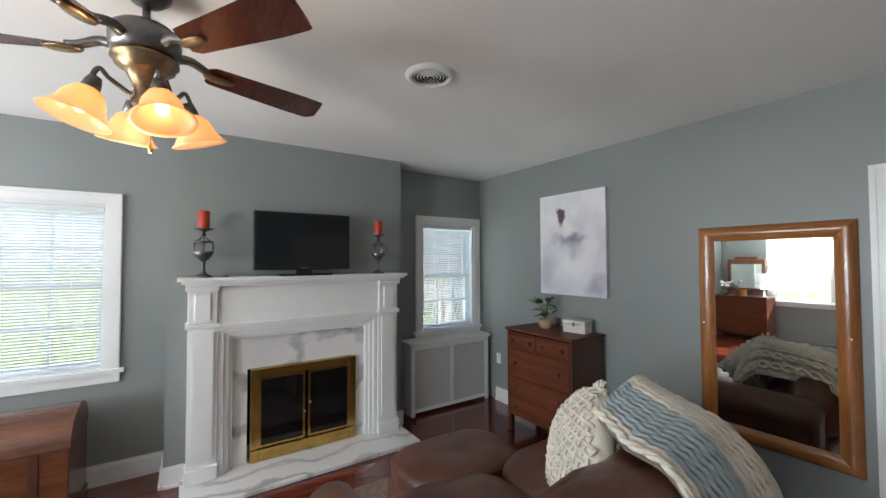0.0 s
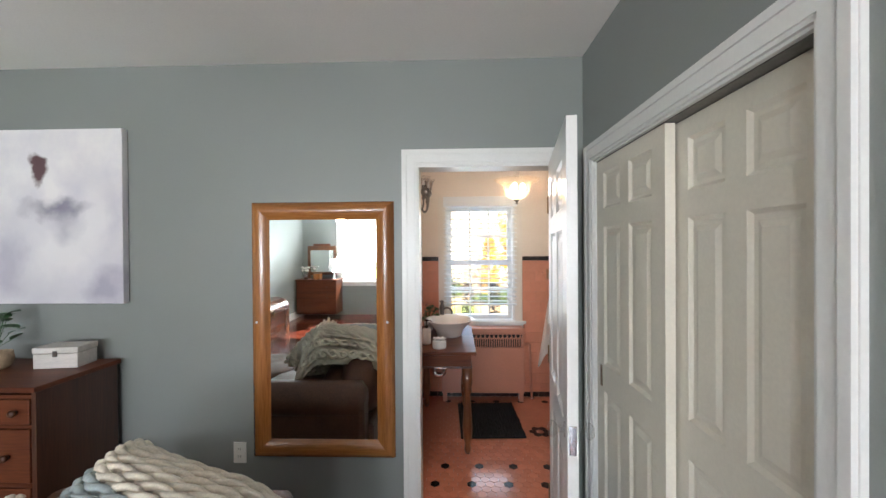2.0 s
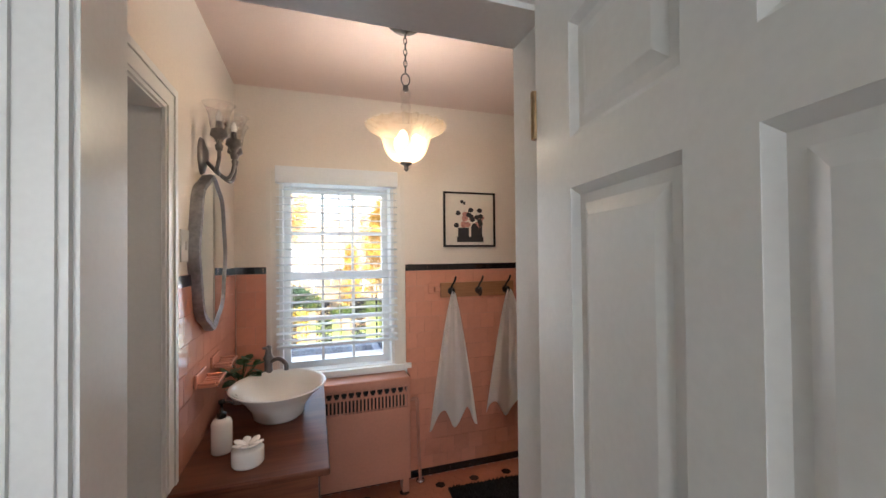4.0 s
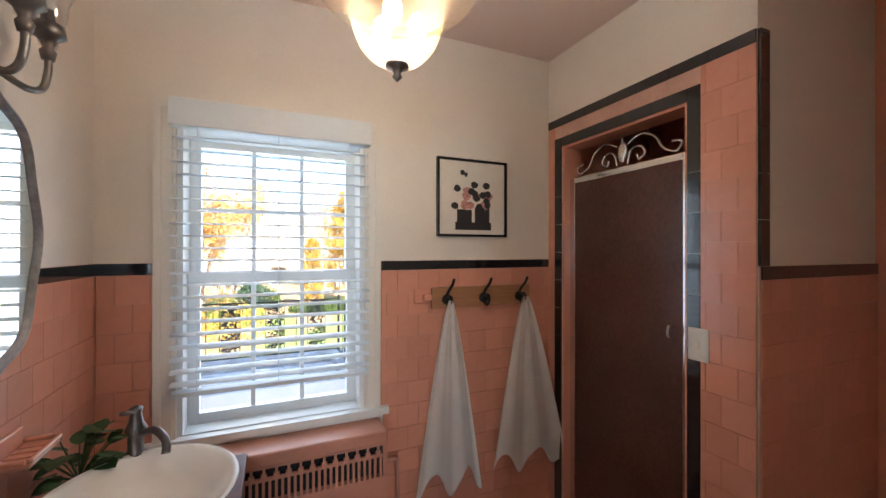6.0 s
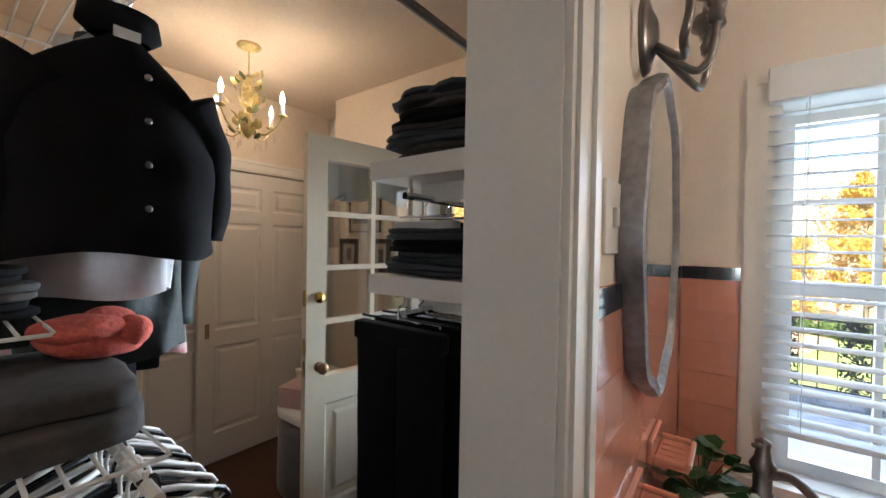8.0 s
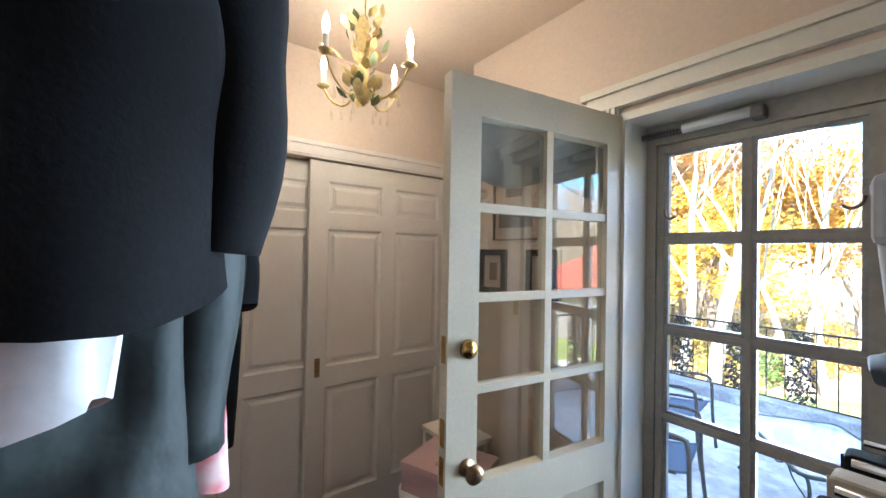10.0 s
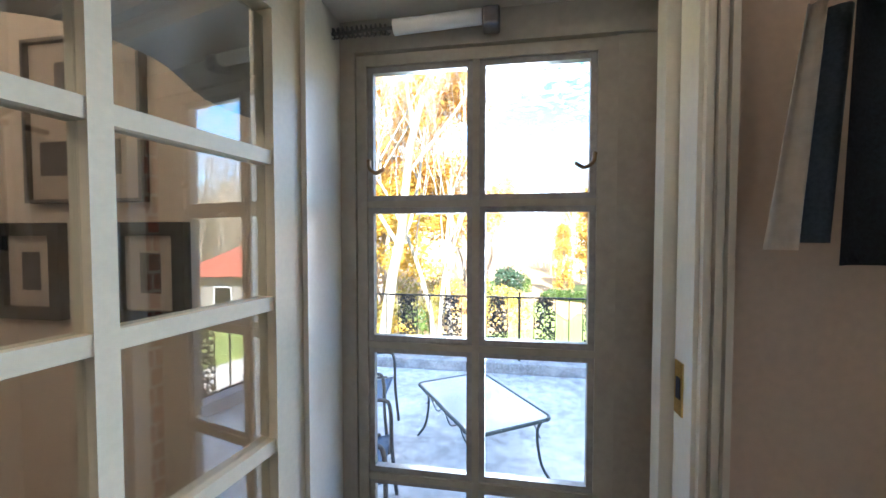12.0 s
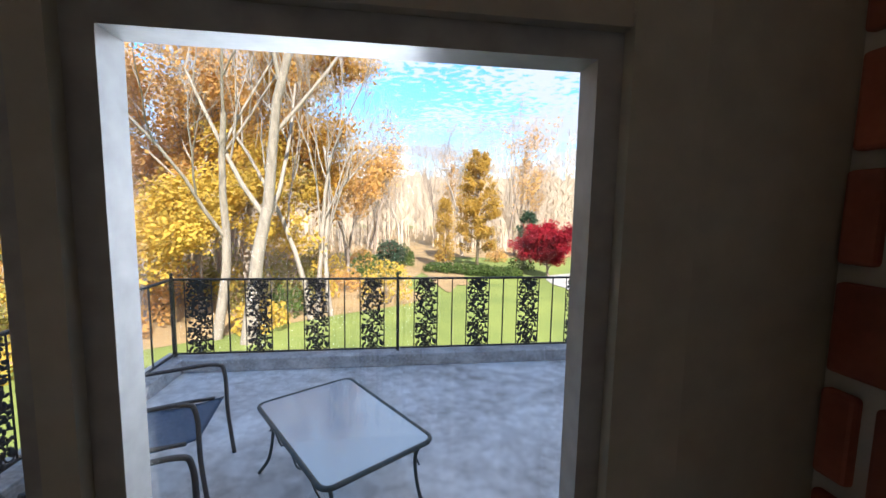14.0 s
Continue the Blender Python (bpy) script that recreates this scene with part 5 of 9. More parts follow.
    part("chain_bob", lathe([(0, -0.61), (0.007, -0.605), (0.008, -0.585), (0, -0.575)], 10, 0.03, 0.02), M_BRASS, f, "", True)


ceiling_fan()
bulb_light(-0.57, 1.05, 1.96, 0.65, 0.06)


def trunk():
    M_TRUNK = wood("trunk_wood", (0.17, 0.055, 0.02), (0.08, 0.025, 0.010), 0.25, "y", 0.4)
    t = thing("dome_trunk", -2.28, 0.0, 0, "polished dark wooden dome-top trunk under the window", "trunk")
    part("body", B((-0.26, 0.26, -0.60, 0.62, 0.04, 0.50), bevel=0.006), M_TRUNK, t)
    part("plinth", B((-0.27, 0.27, -0.61, 0.63, 0, 0.06), bevel=0.006), M_TRUNK, t)
    bm = bmesh.new()
    n = 14
    ends = []
    for y in (-0.605, 0.625):
        ring = [bm.verts.new((0.265 * math.cos(math.pi * i / n), y, 0.508 + 0.19 * math.sin(math.pi * i / n))) for i in range(n + 1)]
        ends.append(ring)
        bm.faces.new(ring if y > 0 else ring[::-1])
    for i in range(n):
        bm.faces.new((ends[0][i], ends[0][i + 1], ends[1][i + 1], ends[1][i]))
    bm.faces.new((ends[0][0], ends[1][0], ends[1][n], ends[0][n]))
    bmesh.ops.recalc_face_normals(bm, faces=bm.faces[:])
    smoothed(part("lid", bm, M_TRUNK, t), 40)
    part("lid_seam", B((-0.262, 0.262, -0.602, 0.622, 0.50, 0.508)), M_SOOT_GAPS, t)
    part("lock_plate", B((0.262, 0.268, -0.03, 0.05, 0.42, 0.53), bevel=0.002), M_BRASS, t)
    for y in (-0.45, 0.47):
        part("strap", B((0.262, 0.267, y - 0.02, y + 0.02, 0.06, 0.50)), M_SIDEWOOD, t)


trunk()


def vanity_dresser():
    d = thing("mirrored_dresser", -2.10, -2.66, 0, "reddish wooden dresser with a tilting mirror against the far wall", "dresser")
    part("body", B((-0.45, 0.45, 0, 0.48, 0.10, 0.84), bevel=0.006), M_DARKWOOD_H, d)
    part("top", B((-0.47, 0.47, 0, 0.50, 0.84, 0.87), bevel=0.004), M_DARKWOOD_H, d)
    for r in range(3):
        dr = part("drawer", B((-0.42, 0.42, 0.48, 0.492, 0.13 + r * 0.235, 0.35 + r * 0.235), bevel=0.003), M_DARKWOOD_H, d)
        for x in (-0.25, 0.25):
            part("knob", placed(lathe([(0, 0.025), (0.014, 0.02), (0.008, 0), (0, 0)], 12), Matrix.Translation((x, 0.492, 0.24 + r * 0.235)) @ pose(0, 0, 0, -90)), M_SIDEWOOD, dr, "", True)
    part("mirror_frame", B((-0.33, -0.27, 0.06, 0.10, 0.87, 1.62), (0.27, 0.33, 0.06, 0.10, 0.87, 1.62), (-0.27, 0.27, 0.06, 0.10, 1.52, 1.62), (-0.27, 0.27, 0.06, 0.10, 0.95, 1.02), bevel=0.005), M_DARKWOOD, d)
    part("mirror_glass", B((-0.27, 0.27, 0.075, 0.08, 1.02, 1.52)), M_MIRROR, d)
    part("crest", B((-0.2, 0.2, 0.06, 0.10, 1.62, 1.67), bevel=0.01), M_DARKWOOD_H, d)
    lampt = thing("table_lamp", -1.75, -2.38, 0.87, "table lamp with a pale fabric shade on the dresser", "lamp")
    part("base", lathe([(0, 0), (0.06, 0), (0.06, 0.015), (0.02, 0.03), (0.018, 0.2), (0.03, 0.24), (0.01, 0.27), (0, 0.28)], 20), M_CHROME, lampt, "", True)
    part("shade", lathe([(0.13, 0.25), (0.09, 0.46), (0.087, 0.46), (0.127, 0.25), (0.13, 0.25)], 28), M_TOWEL, lampt, "", True)
    vs = thing("flower_vase", -2.38, -2.32, 0.87, "white flowers in a small vase on the dresser", "vase")
    part("vase", lathe([(0, 0), (0.04, 0), (0.05, 0.06), (0.03, 0.12), (0.036, 0.13), (0.03, 0.128), (0.025, 0.12), (0, 0.11)], 18), M_CHROME, vs, "", True)
    rng = random.Random(5)
    for i in range(9):
        x, y, z = rng.uniform(-0.08, 0.08), rng.uniform(-0.06, 0.06), rng.uniform(0.19, 0.27)
        part("bloom", placed(puff(0.035, 0.035, 0.025, 2, 8, 0.01, i), Matrix.Translation((x, y, z))), M_PORCELAIN, vs, "", True)
        part("stem", tube([(0, 0, 0.1), (x, y, z)], 0.002, 4), M_LEAF, vs)
    hb = thing("round_box", -2.10, -2.30, 0.87, "round brown wooden box on the dresser", "box")
    part("body", lathe([(0, 0), (0.10, 0), (0.10, 0.10), (0, 0.10)], 24), M_OAK, hb)
    part("lid", lathe([(0, 0.10), (0.105, 0.10), (0.105, 0.13), (0, 0.135)], 24), M_OAK, hb)


vanity_dresser()


# ---- bathroom things ----
def vanity():
    v = thing("vanity_table", 0.66, 5.03, 0, "dark wooden table used as a washstand with turned legs", "vanity")
    part("top", B((0, 0.50, 0, 0.99, 0.765, 0.79), bevel=0.006), M_DARKWOOD_H, v)
    part("apron", B((0.02, 0.46, 0.03, 0.05, 0.66, 0.765), (0.44, 0.46, 0.05, 0.94, 0.66, 0.765), (0.02, 0.46, 0.94, 0.96, 0.66, 0.765)), M_DARKWOOD_H, v)
    part("bead", B((0.02, 0.466, 0.024, 0.03, 0.66, 0.675), (0.46, 0.466, 0.03, 0.96, 0.66, 0.675)), M_SIDEWOOD, v)
    for x in (0.05, 0.43):
        for y in (0.06, 0.93):
            part("leg", lathe([(0, 0), (0.018, 0.0), (0.026, 0.03), (0.02, 0.08), (0.034, 0.12), (0.038, 0.2), (0.03, 0.34), (0.024, 0.46), (0.036, 0.48), (0.03, 0.51), (0.04, 0.53), (0.04, 0.66), (0, 0.66)], 18, x, y), M_DARKWOOD, v, "", True)
    b = thing("vessel_sink", 0.945, 5.60, 0.79, "white oval porcelain vessel sink on the wooden table", "sink")
    prof = [(0, 0), (0.105, 0), (0.115, 0.012), (0.125, 0.05), (0.165, 0.10), (0.212, 0.142), (0.218, 0.148), (0.212, 0.150), (0.20, 0.142), (0.155, 0.10), (0.10, 0.05), (0.03, 0.036), (0, 0.035)]
    part("bowl", placed(lathe(prof, 48), Matrix.Diagonal((1.0, 1.12, 1, 1))), M_PORCELAIN, b, "", True)
    part("drain", lathe([(0, 0.046), (0.012, 0.046), (0.026, 0.044), (0.027, 0.038), (0, 0.036)], 20), M_PEWTER, b, "", True)
    part("overflow", placed(lathe([(0, 0.004), (0.009, 0.003), (0.011, 0)], 12), Matrix.Translation((-0.177, -0.03, 0.118)) @ pose(0, 0, 0, 0, 55)), M_PEWTER, b, "", True)
    f = thing("faucet", 0.875, 5.84, 0.79, "tall brushed nickel faucet behind the sink", "faucet")
    part("body", lathe([(0, 0), (0.03, 0), (0.03, 0.01), (0.02, 0.02), (0.022, 0.06), (0.028, 0.07), (0.02, 0.08), (0.021, 0.13), (0.029, 0.14), (0.02, 0.155), (0.02, 0.20), (0.028, 0.215), (0.018, 0.235), (0.014, 0.26), (0.018, 0.275), (0, 0.285)], 22), M_PEWTER, f, "", True)
    part("spout", tube(curve([(0.0, 0, 0.19), (0.05, -0.03, 0.215), (0.09, -0.08, 0.20), (0.095, -0.10, 0.17)], 6), 0.011, 10), M_PEWTER, f, "", True)
    part("handle", tube([(0, 0, 0.265), (-0.02, -0.05, 0.28)], 0.006, 8), M_PEWTER, f, "", True)
    s = thing("soap_dispenser", 0.765, 5.29, 0.79, "white ribbed soap dispenser with a black pump", "soap dispenser")
    part("bottle", lathe([(0, 0), (0.034, 0), (0.038, 0.006), (0.037, 0.115), (0.03, 0.128), (0.016, 0.132), (0, 0.132)], 24), M_PORCELAIN, s, "", True)
    p = part("pump", lathe([(0, 0.132), (0.017, 0.132), (0.017, 0.15), (0.006, 0.152), (0.005, 0.185), (0.012, 0.186), (0.012, 0.20), (0, 0.20)], 16), M_BLACKPLASTIC, s, "", True)
    part("nozzle", tube([(0, 0, 0.194), (0.035, -0.018, 0.194), (0.045, -0.022, 0.186)], 0.004, 6), M_BLACKPLASTIC, p, "", True)
    d = thing("flower_soap_dish", 0.875, 5.165, 0.79, "round cream jar topped with a white ceramic flower", "jar")
    part("jar", lathe([(0, 0), (0.052, 0), (0.056, 0.008), (0.055, 0.055), (0.05, 0.06), (0, 0.06)], 28), M_PORCELAIN, d, "", True)
    for k in range(7):
        a = k * 2 * math.pi / 7
        part("petal", placed(puff(0.026, 0.017, 0.006, 2, 10), pose(0, 0, 0.07, 0, 0, math.degrees(a)) @ Matrix.Translation((0.03, 0, 0.002 * (k % 2))) @ pose(0, 0, 0, 0, -18)), M_PORCELAIN, d, "", True)
    pt = thing("sink_plant", 0.745, 5.84, 0.79, "bushy green plant in a white pot behind the sink", "plant")
    part("pot", lathe([(0, 0), (0.04, 0), (0.05, 0.08), (0.046, 0.08), (0.042, 0.065), (0, 0.062)], 22), M_PORCELAIN, pt, "", True)
    leafy("leaf", pt, 40, 0.075, 0.155, 0.06, 0.06, M_LEAF, 11)
    c = thing("folded_cloth", 0.95, 5.93, 0.79, "folded white cloth behind the sink", "cloth")
    part("cloth", placed(puff(0.085, 0.05, 0.022, 3.5, 16, 0.006, 3), Matrix.Translation((0, 0, 0.021))), M_TOWEL, c, "", True)
    dp = thing("drain_pipe", 0.86, 5.55, 0.0, "chrome waste pipe under the washstand", "pipe")
    part("trap", tube(curve([(0.05, 0, 0.76), (0.05, 0, 0.55), (0.03, 0.0, 0.46), (-0.04, 0, 0.46), (-0.06, 0, 0.54), (-0.21, 0, 0.56)], 6), 0.02, 10), M_CHROME, dp, "", True)


vanity()


def oval_mirror():
    M_SILVER = mat("distressed_silver_wood", (0.30, 0.30, 0.32), 0.38, 0.5, vary=0.35, scale=9, fine=60, bump=0.4)
    m = thing("scalloped_mirror", BX0, 5.545, 1.567, "scalloped oval mirror in a distressed grey-silver frame", "mirror")
    N = 96

    def edge(i, off):
        a = 2 * math.pi * i / N
        r = 1 + 0.028 * math.cos(8 * a) + 0.02 * math.cos(4 * a)
        q = 3.0
        k = (abs(math.cos(a)) ** q + abs(math.sin(a)) ** q) ** (-1 / q)
        return ((0.212 + off) * r * (0.45 + 0.55 * k) * math.cos(a), (0.305 + off) * r * (0.45 + 0.55 * k) * math.sin(a))

    bm = bmesh.new()
    rows = []
    for off, t in ((0.022, 0.0), (0.028, 0.030), (0.024, 0.044), (0.016, 0.047), (0.012, 0.042), (0.006, 0.046), (0.0, 0.040), (0.0, 0.034)):
        rows.append([bm.verts.new((t, *edge(i, off))) for i in range(N)])
    for r0, r1 in zip(rows, rows[1:]):
        for i in range(N):
            bm.faces.new((r0[i], r0[(i + 1) % N], r1[(i + 1) % N], r1[i]))
    bmesh.ops.recalc_face_normals(bm, faces=bm.faces[:])
    smoothed(part("frame", bm, M_SILVER, m), 50)
    bm = bmesh.new()
    bm.faces.new([bm.verts.new((0.0385, *edge(i, 0.003))) for i in range(N)])
    part("mirror_glass", bm, M_MIRROR, m)


oval_mirror()


def sconce():
    s = thing("wall_sconce", BX0, 5.50, 1.985, "antique silver three-arm wall sconce with clear glass shades", "wall lamp")
    part("backplate", placed(lathe([(0, 0.03), (0.02, 0.028), (0.035, 0.018), (0.05, 0.012), (0.055, 0), (0, 0)], 24), pose(0, 0, 0, 0, 90) @ Matrix.Diagonal((1.5, 1, 1, 1))), M_PEWTER, s, "", True)
    for k, (dy, dx, z) in enumerate(((-0.12, 0.095, 0.02), (0.02, 0.125, 0.02), (0.16, 0.105, 0.02))):
        arm = part("arm", tube(curve([(0.02, 0, -0.02), (0.06 + dx * 0.2, dy * 0.5, -0.085), (dx * 0.9, dy * 0.95, -0.075), (dx, dy, -0.03), (dx, dy, 0.02)], 6), 0.008, 8), M_PEWTER, s, "", True)
        part("cup", lathe([(0, 0.0), (0.012, 0.0), (0.016, 0.02), (0.010, 0.03), (0.02, 0.05), (0.034, 0.06), (0.03, 0.085), (0.014, 0.09), (0.012, 0.12), (0, 0.12)], 18, dx, dy), M_PEWTER, arm, "", True)
        part("glass_bead", lathe([(0, 0.03), (0.016, 0.033), (0.018, 0.04), (0.016, 0.048), (0, 0.05)], 16, dx, dy), M_CLEAR, arm, "", True)
        part("glass_shade", lathe([(0.026, 0.08), (0.034, 0.10), (0.038, 0.14), (0.05, 0.175), (0.062, 0.19), (0.060, 0.191), (0.048, 0.176), (0.036, 0.14), (0.032, 0.10), (0.025, 0.082)], 24, dx, dy), M_CLEAR, arm, "flared clear glass shade", True)
        part("bulb", lathe([(0, 0.11), (0.010, 0.112), (0.014, 0.14), (0.006, 0.165), (0, 0.17)], 12, dx, dy), M_PORCELAIN, arm, "", True)


sconce()


def switch_plate(x, y, z, rz, wide=0.075, n=1):
    s = thing("light_switch", x, y, z, "ivory light switch plate on the wall", "switch", "bathroom switches", rz)
    part("plate", B((-wide / 2, wide / 2, -0.006, 0, -0.06, 0.06), bevel=0.002), M_OUTLET, s)
    part("toggle", B((-0.008, 0.008, -0.014, -0.006, -0.016, 0.016), bevel=0.002), M_OUTLET, s)


switch_plate(BX0, 5.265, 1.59, 90, 0.09)
switch_plate(BX1 - 0.009, 5.365, 1.185, -90, 0.075)


def soap_dish(y, z):
    s = thing("ceramic_soap_dish", BX0 + 0.008, y, z, "pink ceramic soap dish set in the tiled wall", "soap dish", "wall soap dishes")
    part("tray", B((0, 0.012, -0.075, 0.075, 0.0, 0.055), (0.012, 0.085, -0.07, 0.07, 0.0, 0.012), (0.078, 0.09, -0.07, 0.07, 0.012, 0.024), (0.012, 0.078, -0.075, -0.065, 0.012, 0.024), (0.012, 0.078, 0.065, 0.075, 0.012, 0.024), bevel=0.004), M_PINKTILE, s)
    for k in (-0.03, 0, 0.03):
        part("rib", B((0.02, 0.07, k - 0.004, k + 0.004, 0.012, 0.016)), M_PINKTILE, s)


soap_dish(5.43, 1.02)
soap_dish(5.69, 1.03)


def bath_radiator():
    M_PINKMETAL = mat("pink_enamelled_metal", (0.52, 0.24, 0.165), 0.32, vary=0.08, scale=4, bump=0.08)
    r = thing("radiator_cabinet", 1.28, 6.222, 0, "pink enamelled radiator cabinet with a slotted grille below the window", "radiator")
    w = 0.42
    part("case", B((-w, w, -0.15, 0, 0.09, 0.555), bevel=0.003), M_PINKMETAL, r)
    for s in (-1, 1):
        part("side_panel", B((s * w, s * (w - 0.02), -0.15, 0, 0.555, 0.695)), M_PINKMETAL, r)
    part("top_cover", B((-w, w, -0.16, 0, 0.697, 0.752), bevel=0.008), M_PINKMETAL, r)
    part("back_panel", B((-w + 0.02, w - 0.02, -0.03, 0, 0.555, 0.697)), M_PINKMETAL, r)
    # black sheet stands in for the shade behind the grille bars
    part("grille_shade", B((-w + 0.02, w - 0.02, -0.12, -0.10, 0.555, 0.695)), M_SOOT_GAPS, r)
    n = 34
    for i in range(n + 1):
        x = -w + 0.03 + (2 * w - 0.06) * i / n
        part("grille_bar", B((x - 0.005, x + 0.005, -0.15, -0.14, 0.555, 0.64)), M_PINKMETAL, r)
    part("grille_rail", B((-w + 0.02, w - 0.02, -0.151, -0.139, 0.64, 0.652), (-w + 0.02, w - 0.02, -0.151, -0.139, 0.688, 0.697)), M_PINKMETAL, r)
    for i in range(18):
        x = -w + 0.04 + (2 * w - 0.08) * i / 17
        part("grille_stud", B((x - 0.011, x + 0.011, -0.151, -0.14, 0.652, 0.665), (x - 0.005, x + 0.005, -0.151, -0.14, 0.665, 0.688)), M_PINKMETAL, r)
    for x in (-w + 0.03, w - 0.03):
        part("foot", B((x - 0.02, x + 0.02, -0.14, -0.05, 0, 0.09)), M_PINKMETAL, r)
    p = thing("radiator_pipe", 1.76, 6.17, 0, "pink painted radiator pipe with a floor collar", "pipe")
    part("pipe", tube(curve([(-0.04, 0, 0.56), (0.0, 0, 0.565), (0.012, 0, 0.53), (0.02, 0, 0.25), (0.03, 0, 0.0)], 5), 0.011, 8), M_PINKMETAL, p, "", True)
    part("collar", lathe([(0, 0), (0.032, 0), (0.026, 0.012), (0, 0.014)], 16, 0.03, 0), M_CHROME, p, "", True)


bath_radiator()


def pendant():
    p = thing("pendant_lamp", 1.512, 5.31, 2.61, "pressed glass bowl pendant lamp on a chain, lit", "ceiling lamp")
    M_BOWL = lampglass("pressed_amber_glass", (1.0, 0.66, 0.34), 0.014, 0.88, (1.0, 0.95, 0.87))
    part("canopy", lathe([(0, 0), (0.075, 0), (0.078, -0.008), (0.06, -0.025), (0.025, -0.035), (0.01, -0.045), (0, -0.045)], 28), M_PEWTER, p, "", True)
    bm = bmesh.new()
    for i in range(7):
        z = -0.055 - i * 0.026
        pts = [(0.008 * math.cos(t) if i % 2 else 0, 0 if i % 2 else 0.008 * math.cos(t), z + 0.017 * math.sin(t)) for t in [k * math.pi / 5 for k in range(11)]]
        tube(pts, 0.0022, 5, bm, False)
    part("chain", bm, M_PEWTER, p, "", True)
    part("loop", tube([(0.02 * math.cos(t) , 0, -0.26 + 0.028 * math.sin(t)) for t in [k * math.pi / 10 for k in range(21)]], 0.003, 6), M_PEWTER, p, "", True)
    part("stem_cap", lathe([(0, -0.285), (0.012, -0.288), (0.014, -0.31), (0, -0.312)], 14), M_PEWTER, p, "", True)
    part("crystal_column", lathe([(0, -0.31), (0.022, -0.315), (0.026, -0.33), (0.02, -0.345), (0.012, -0.36), (0.024, -0.385), (0.02, -0.41), (0.014, -0.46), (0, -0.46)], 14), M_CLEAR, p, "clear crystal column", True)
    seg = 72
    bm = bmesh.new()
    prof = [(0.186, -0.478), (0.165, -0.492), (0.13, -0.505), (0.108, -0.535), (0.098, -0.575), (0.088, -0.60), (0.06, -0.63), (0.025, -0.643), (0.0, -0.644)]
    rings = []
    for j, (r, z) in enumerate(prof[:-1]):
        ring = []
        for i in range(seg):
            a = 2 * math.pi * i / seg
            rr = r * (1 + (0.022 if j < 2 else 0.015) * math.cos(24 * a))
            ring.append(bm.verts.new((rr * math.cos(a), rr * math.sin(a), z + (0.004 * math.cos(24 * a) if j == 0 else 0))))
        rings.append(ring)
    for r0, r1 in zip(rings, rings[1:]):
        for i in range(seg):
            bm.faces.new((r0[i], r0[(i + 1) % seg], r1[(i + 1) % seg], r1[i]))
    bm.faces.new(rings[-1])
    bmesh.ops.solidify(bm, geom=bm.faces[:], thickness=0.004)
    part("bowl", bm, M_BOWL, p, "scalloped amber glass bowl, lit", True)
    for k in (0, 2.1, 4.2):
        part("bulb", placed(puff(0.022, 0.022, 0.036, 2, 12), Matrix.Translation((0.05 * math.cos(k), 0.05 * math.sin(k), -0.545))), M_BULB, p, "lit bulb", True)
    part("finial", lathe([(0, -0.636), (0.026, -0.64), (0.028, -0.648), (0.012, -0.655), (0.008, -0.665), (0.012, -0.672), (0, -0.684)], 18), M_PEWTER, p, "", True)


pendant()
bulb_light(1.512, 5.31, 2.07, 2.05, 0.04, (1.0, 0.93, 0.84))


def flower_picture():
    p = thing("framed_picture", 2.193, BY1 - 0.002, 1.60, "black framed print of dark vases with flowers", "picture")
    M_PAPER = mat("cream_print_paper", (0.72, 0.66, 0.58), 0.7, vary=0.05)
    M_INK = mat("black_print_ink", (0.02, 0.018, 0.02), 0.6, vary=0.2)
    M_ROSE = mat("rose_print_ink", (0.50, 0.24, 0.20), 0.6, vary=0.4, scale=40)
    w, h, f = 0.203, 0.40, 0.013
    part("frame", B((-w, -w + f, -0.022, 0, 0, h), (w - f, w, -0.022, 0, 0, h), (-w + f, w - f, -0.022, 0, h - f, h), (-w + f, w - f, -0.022, 0, 0, f), bevel=0.002), M_BLACKPLASTIC, p)
    part("print", B((-w + f, w - f, -0.010, -0.004, f, h - f)), M_PAPER, p)
    rng = random.Random(8)

    def disc(x, z, rx, rz, m, nm, y):
        bm = bmesh.new()
        n = 14
        bm.faces.new([bm.verts.new((x + rx * (1 + 0.2 * rng.uniform(-1, 1)) * math.cos(2 * math.pi * i / n), y, z + rz * math.sin(2 * math.pi * i / n))) for i in range(n)][::-1])
        part(nm, bm, m, p)

    part("vase_print", B((-0.09, -0.005, -0.0106, -0.010, 0.04, 0.14), (0.012, 0.10, -0.0106, -0.010, 0.05, 0.15), (-0.10, 0.11, -0.0104, -0.010, 0.035, 0.075)), M_INK, p)
    for i in range(16):
        disc(rng.uniform(-0.05, 0.10), rng.uniform(0.13, 0.24), 0.022, 0.02, M_ROSE, "bloom_print", -0.0108 - 0.0001 * i)
    for i in range(14):
        disc(rng.uniform(-0.11, 0.10), rng.uniform(0.12, 0.28), 0.02, 0.018, M_INK, "leaf_print", -0.0126 - 0.0001 * i)
    disc(-0.06, 0.33, 0.012, 0.014, M_INK, "butterfly_print", -0.012)
    disc(-0.04, 0.32, 0.010, 0.012, M_INK, "butterfly_print", -0.0121)


flower_picture()


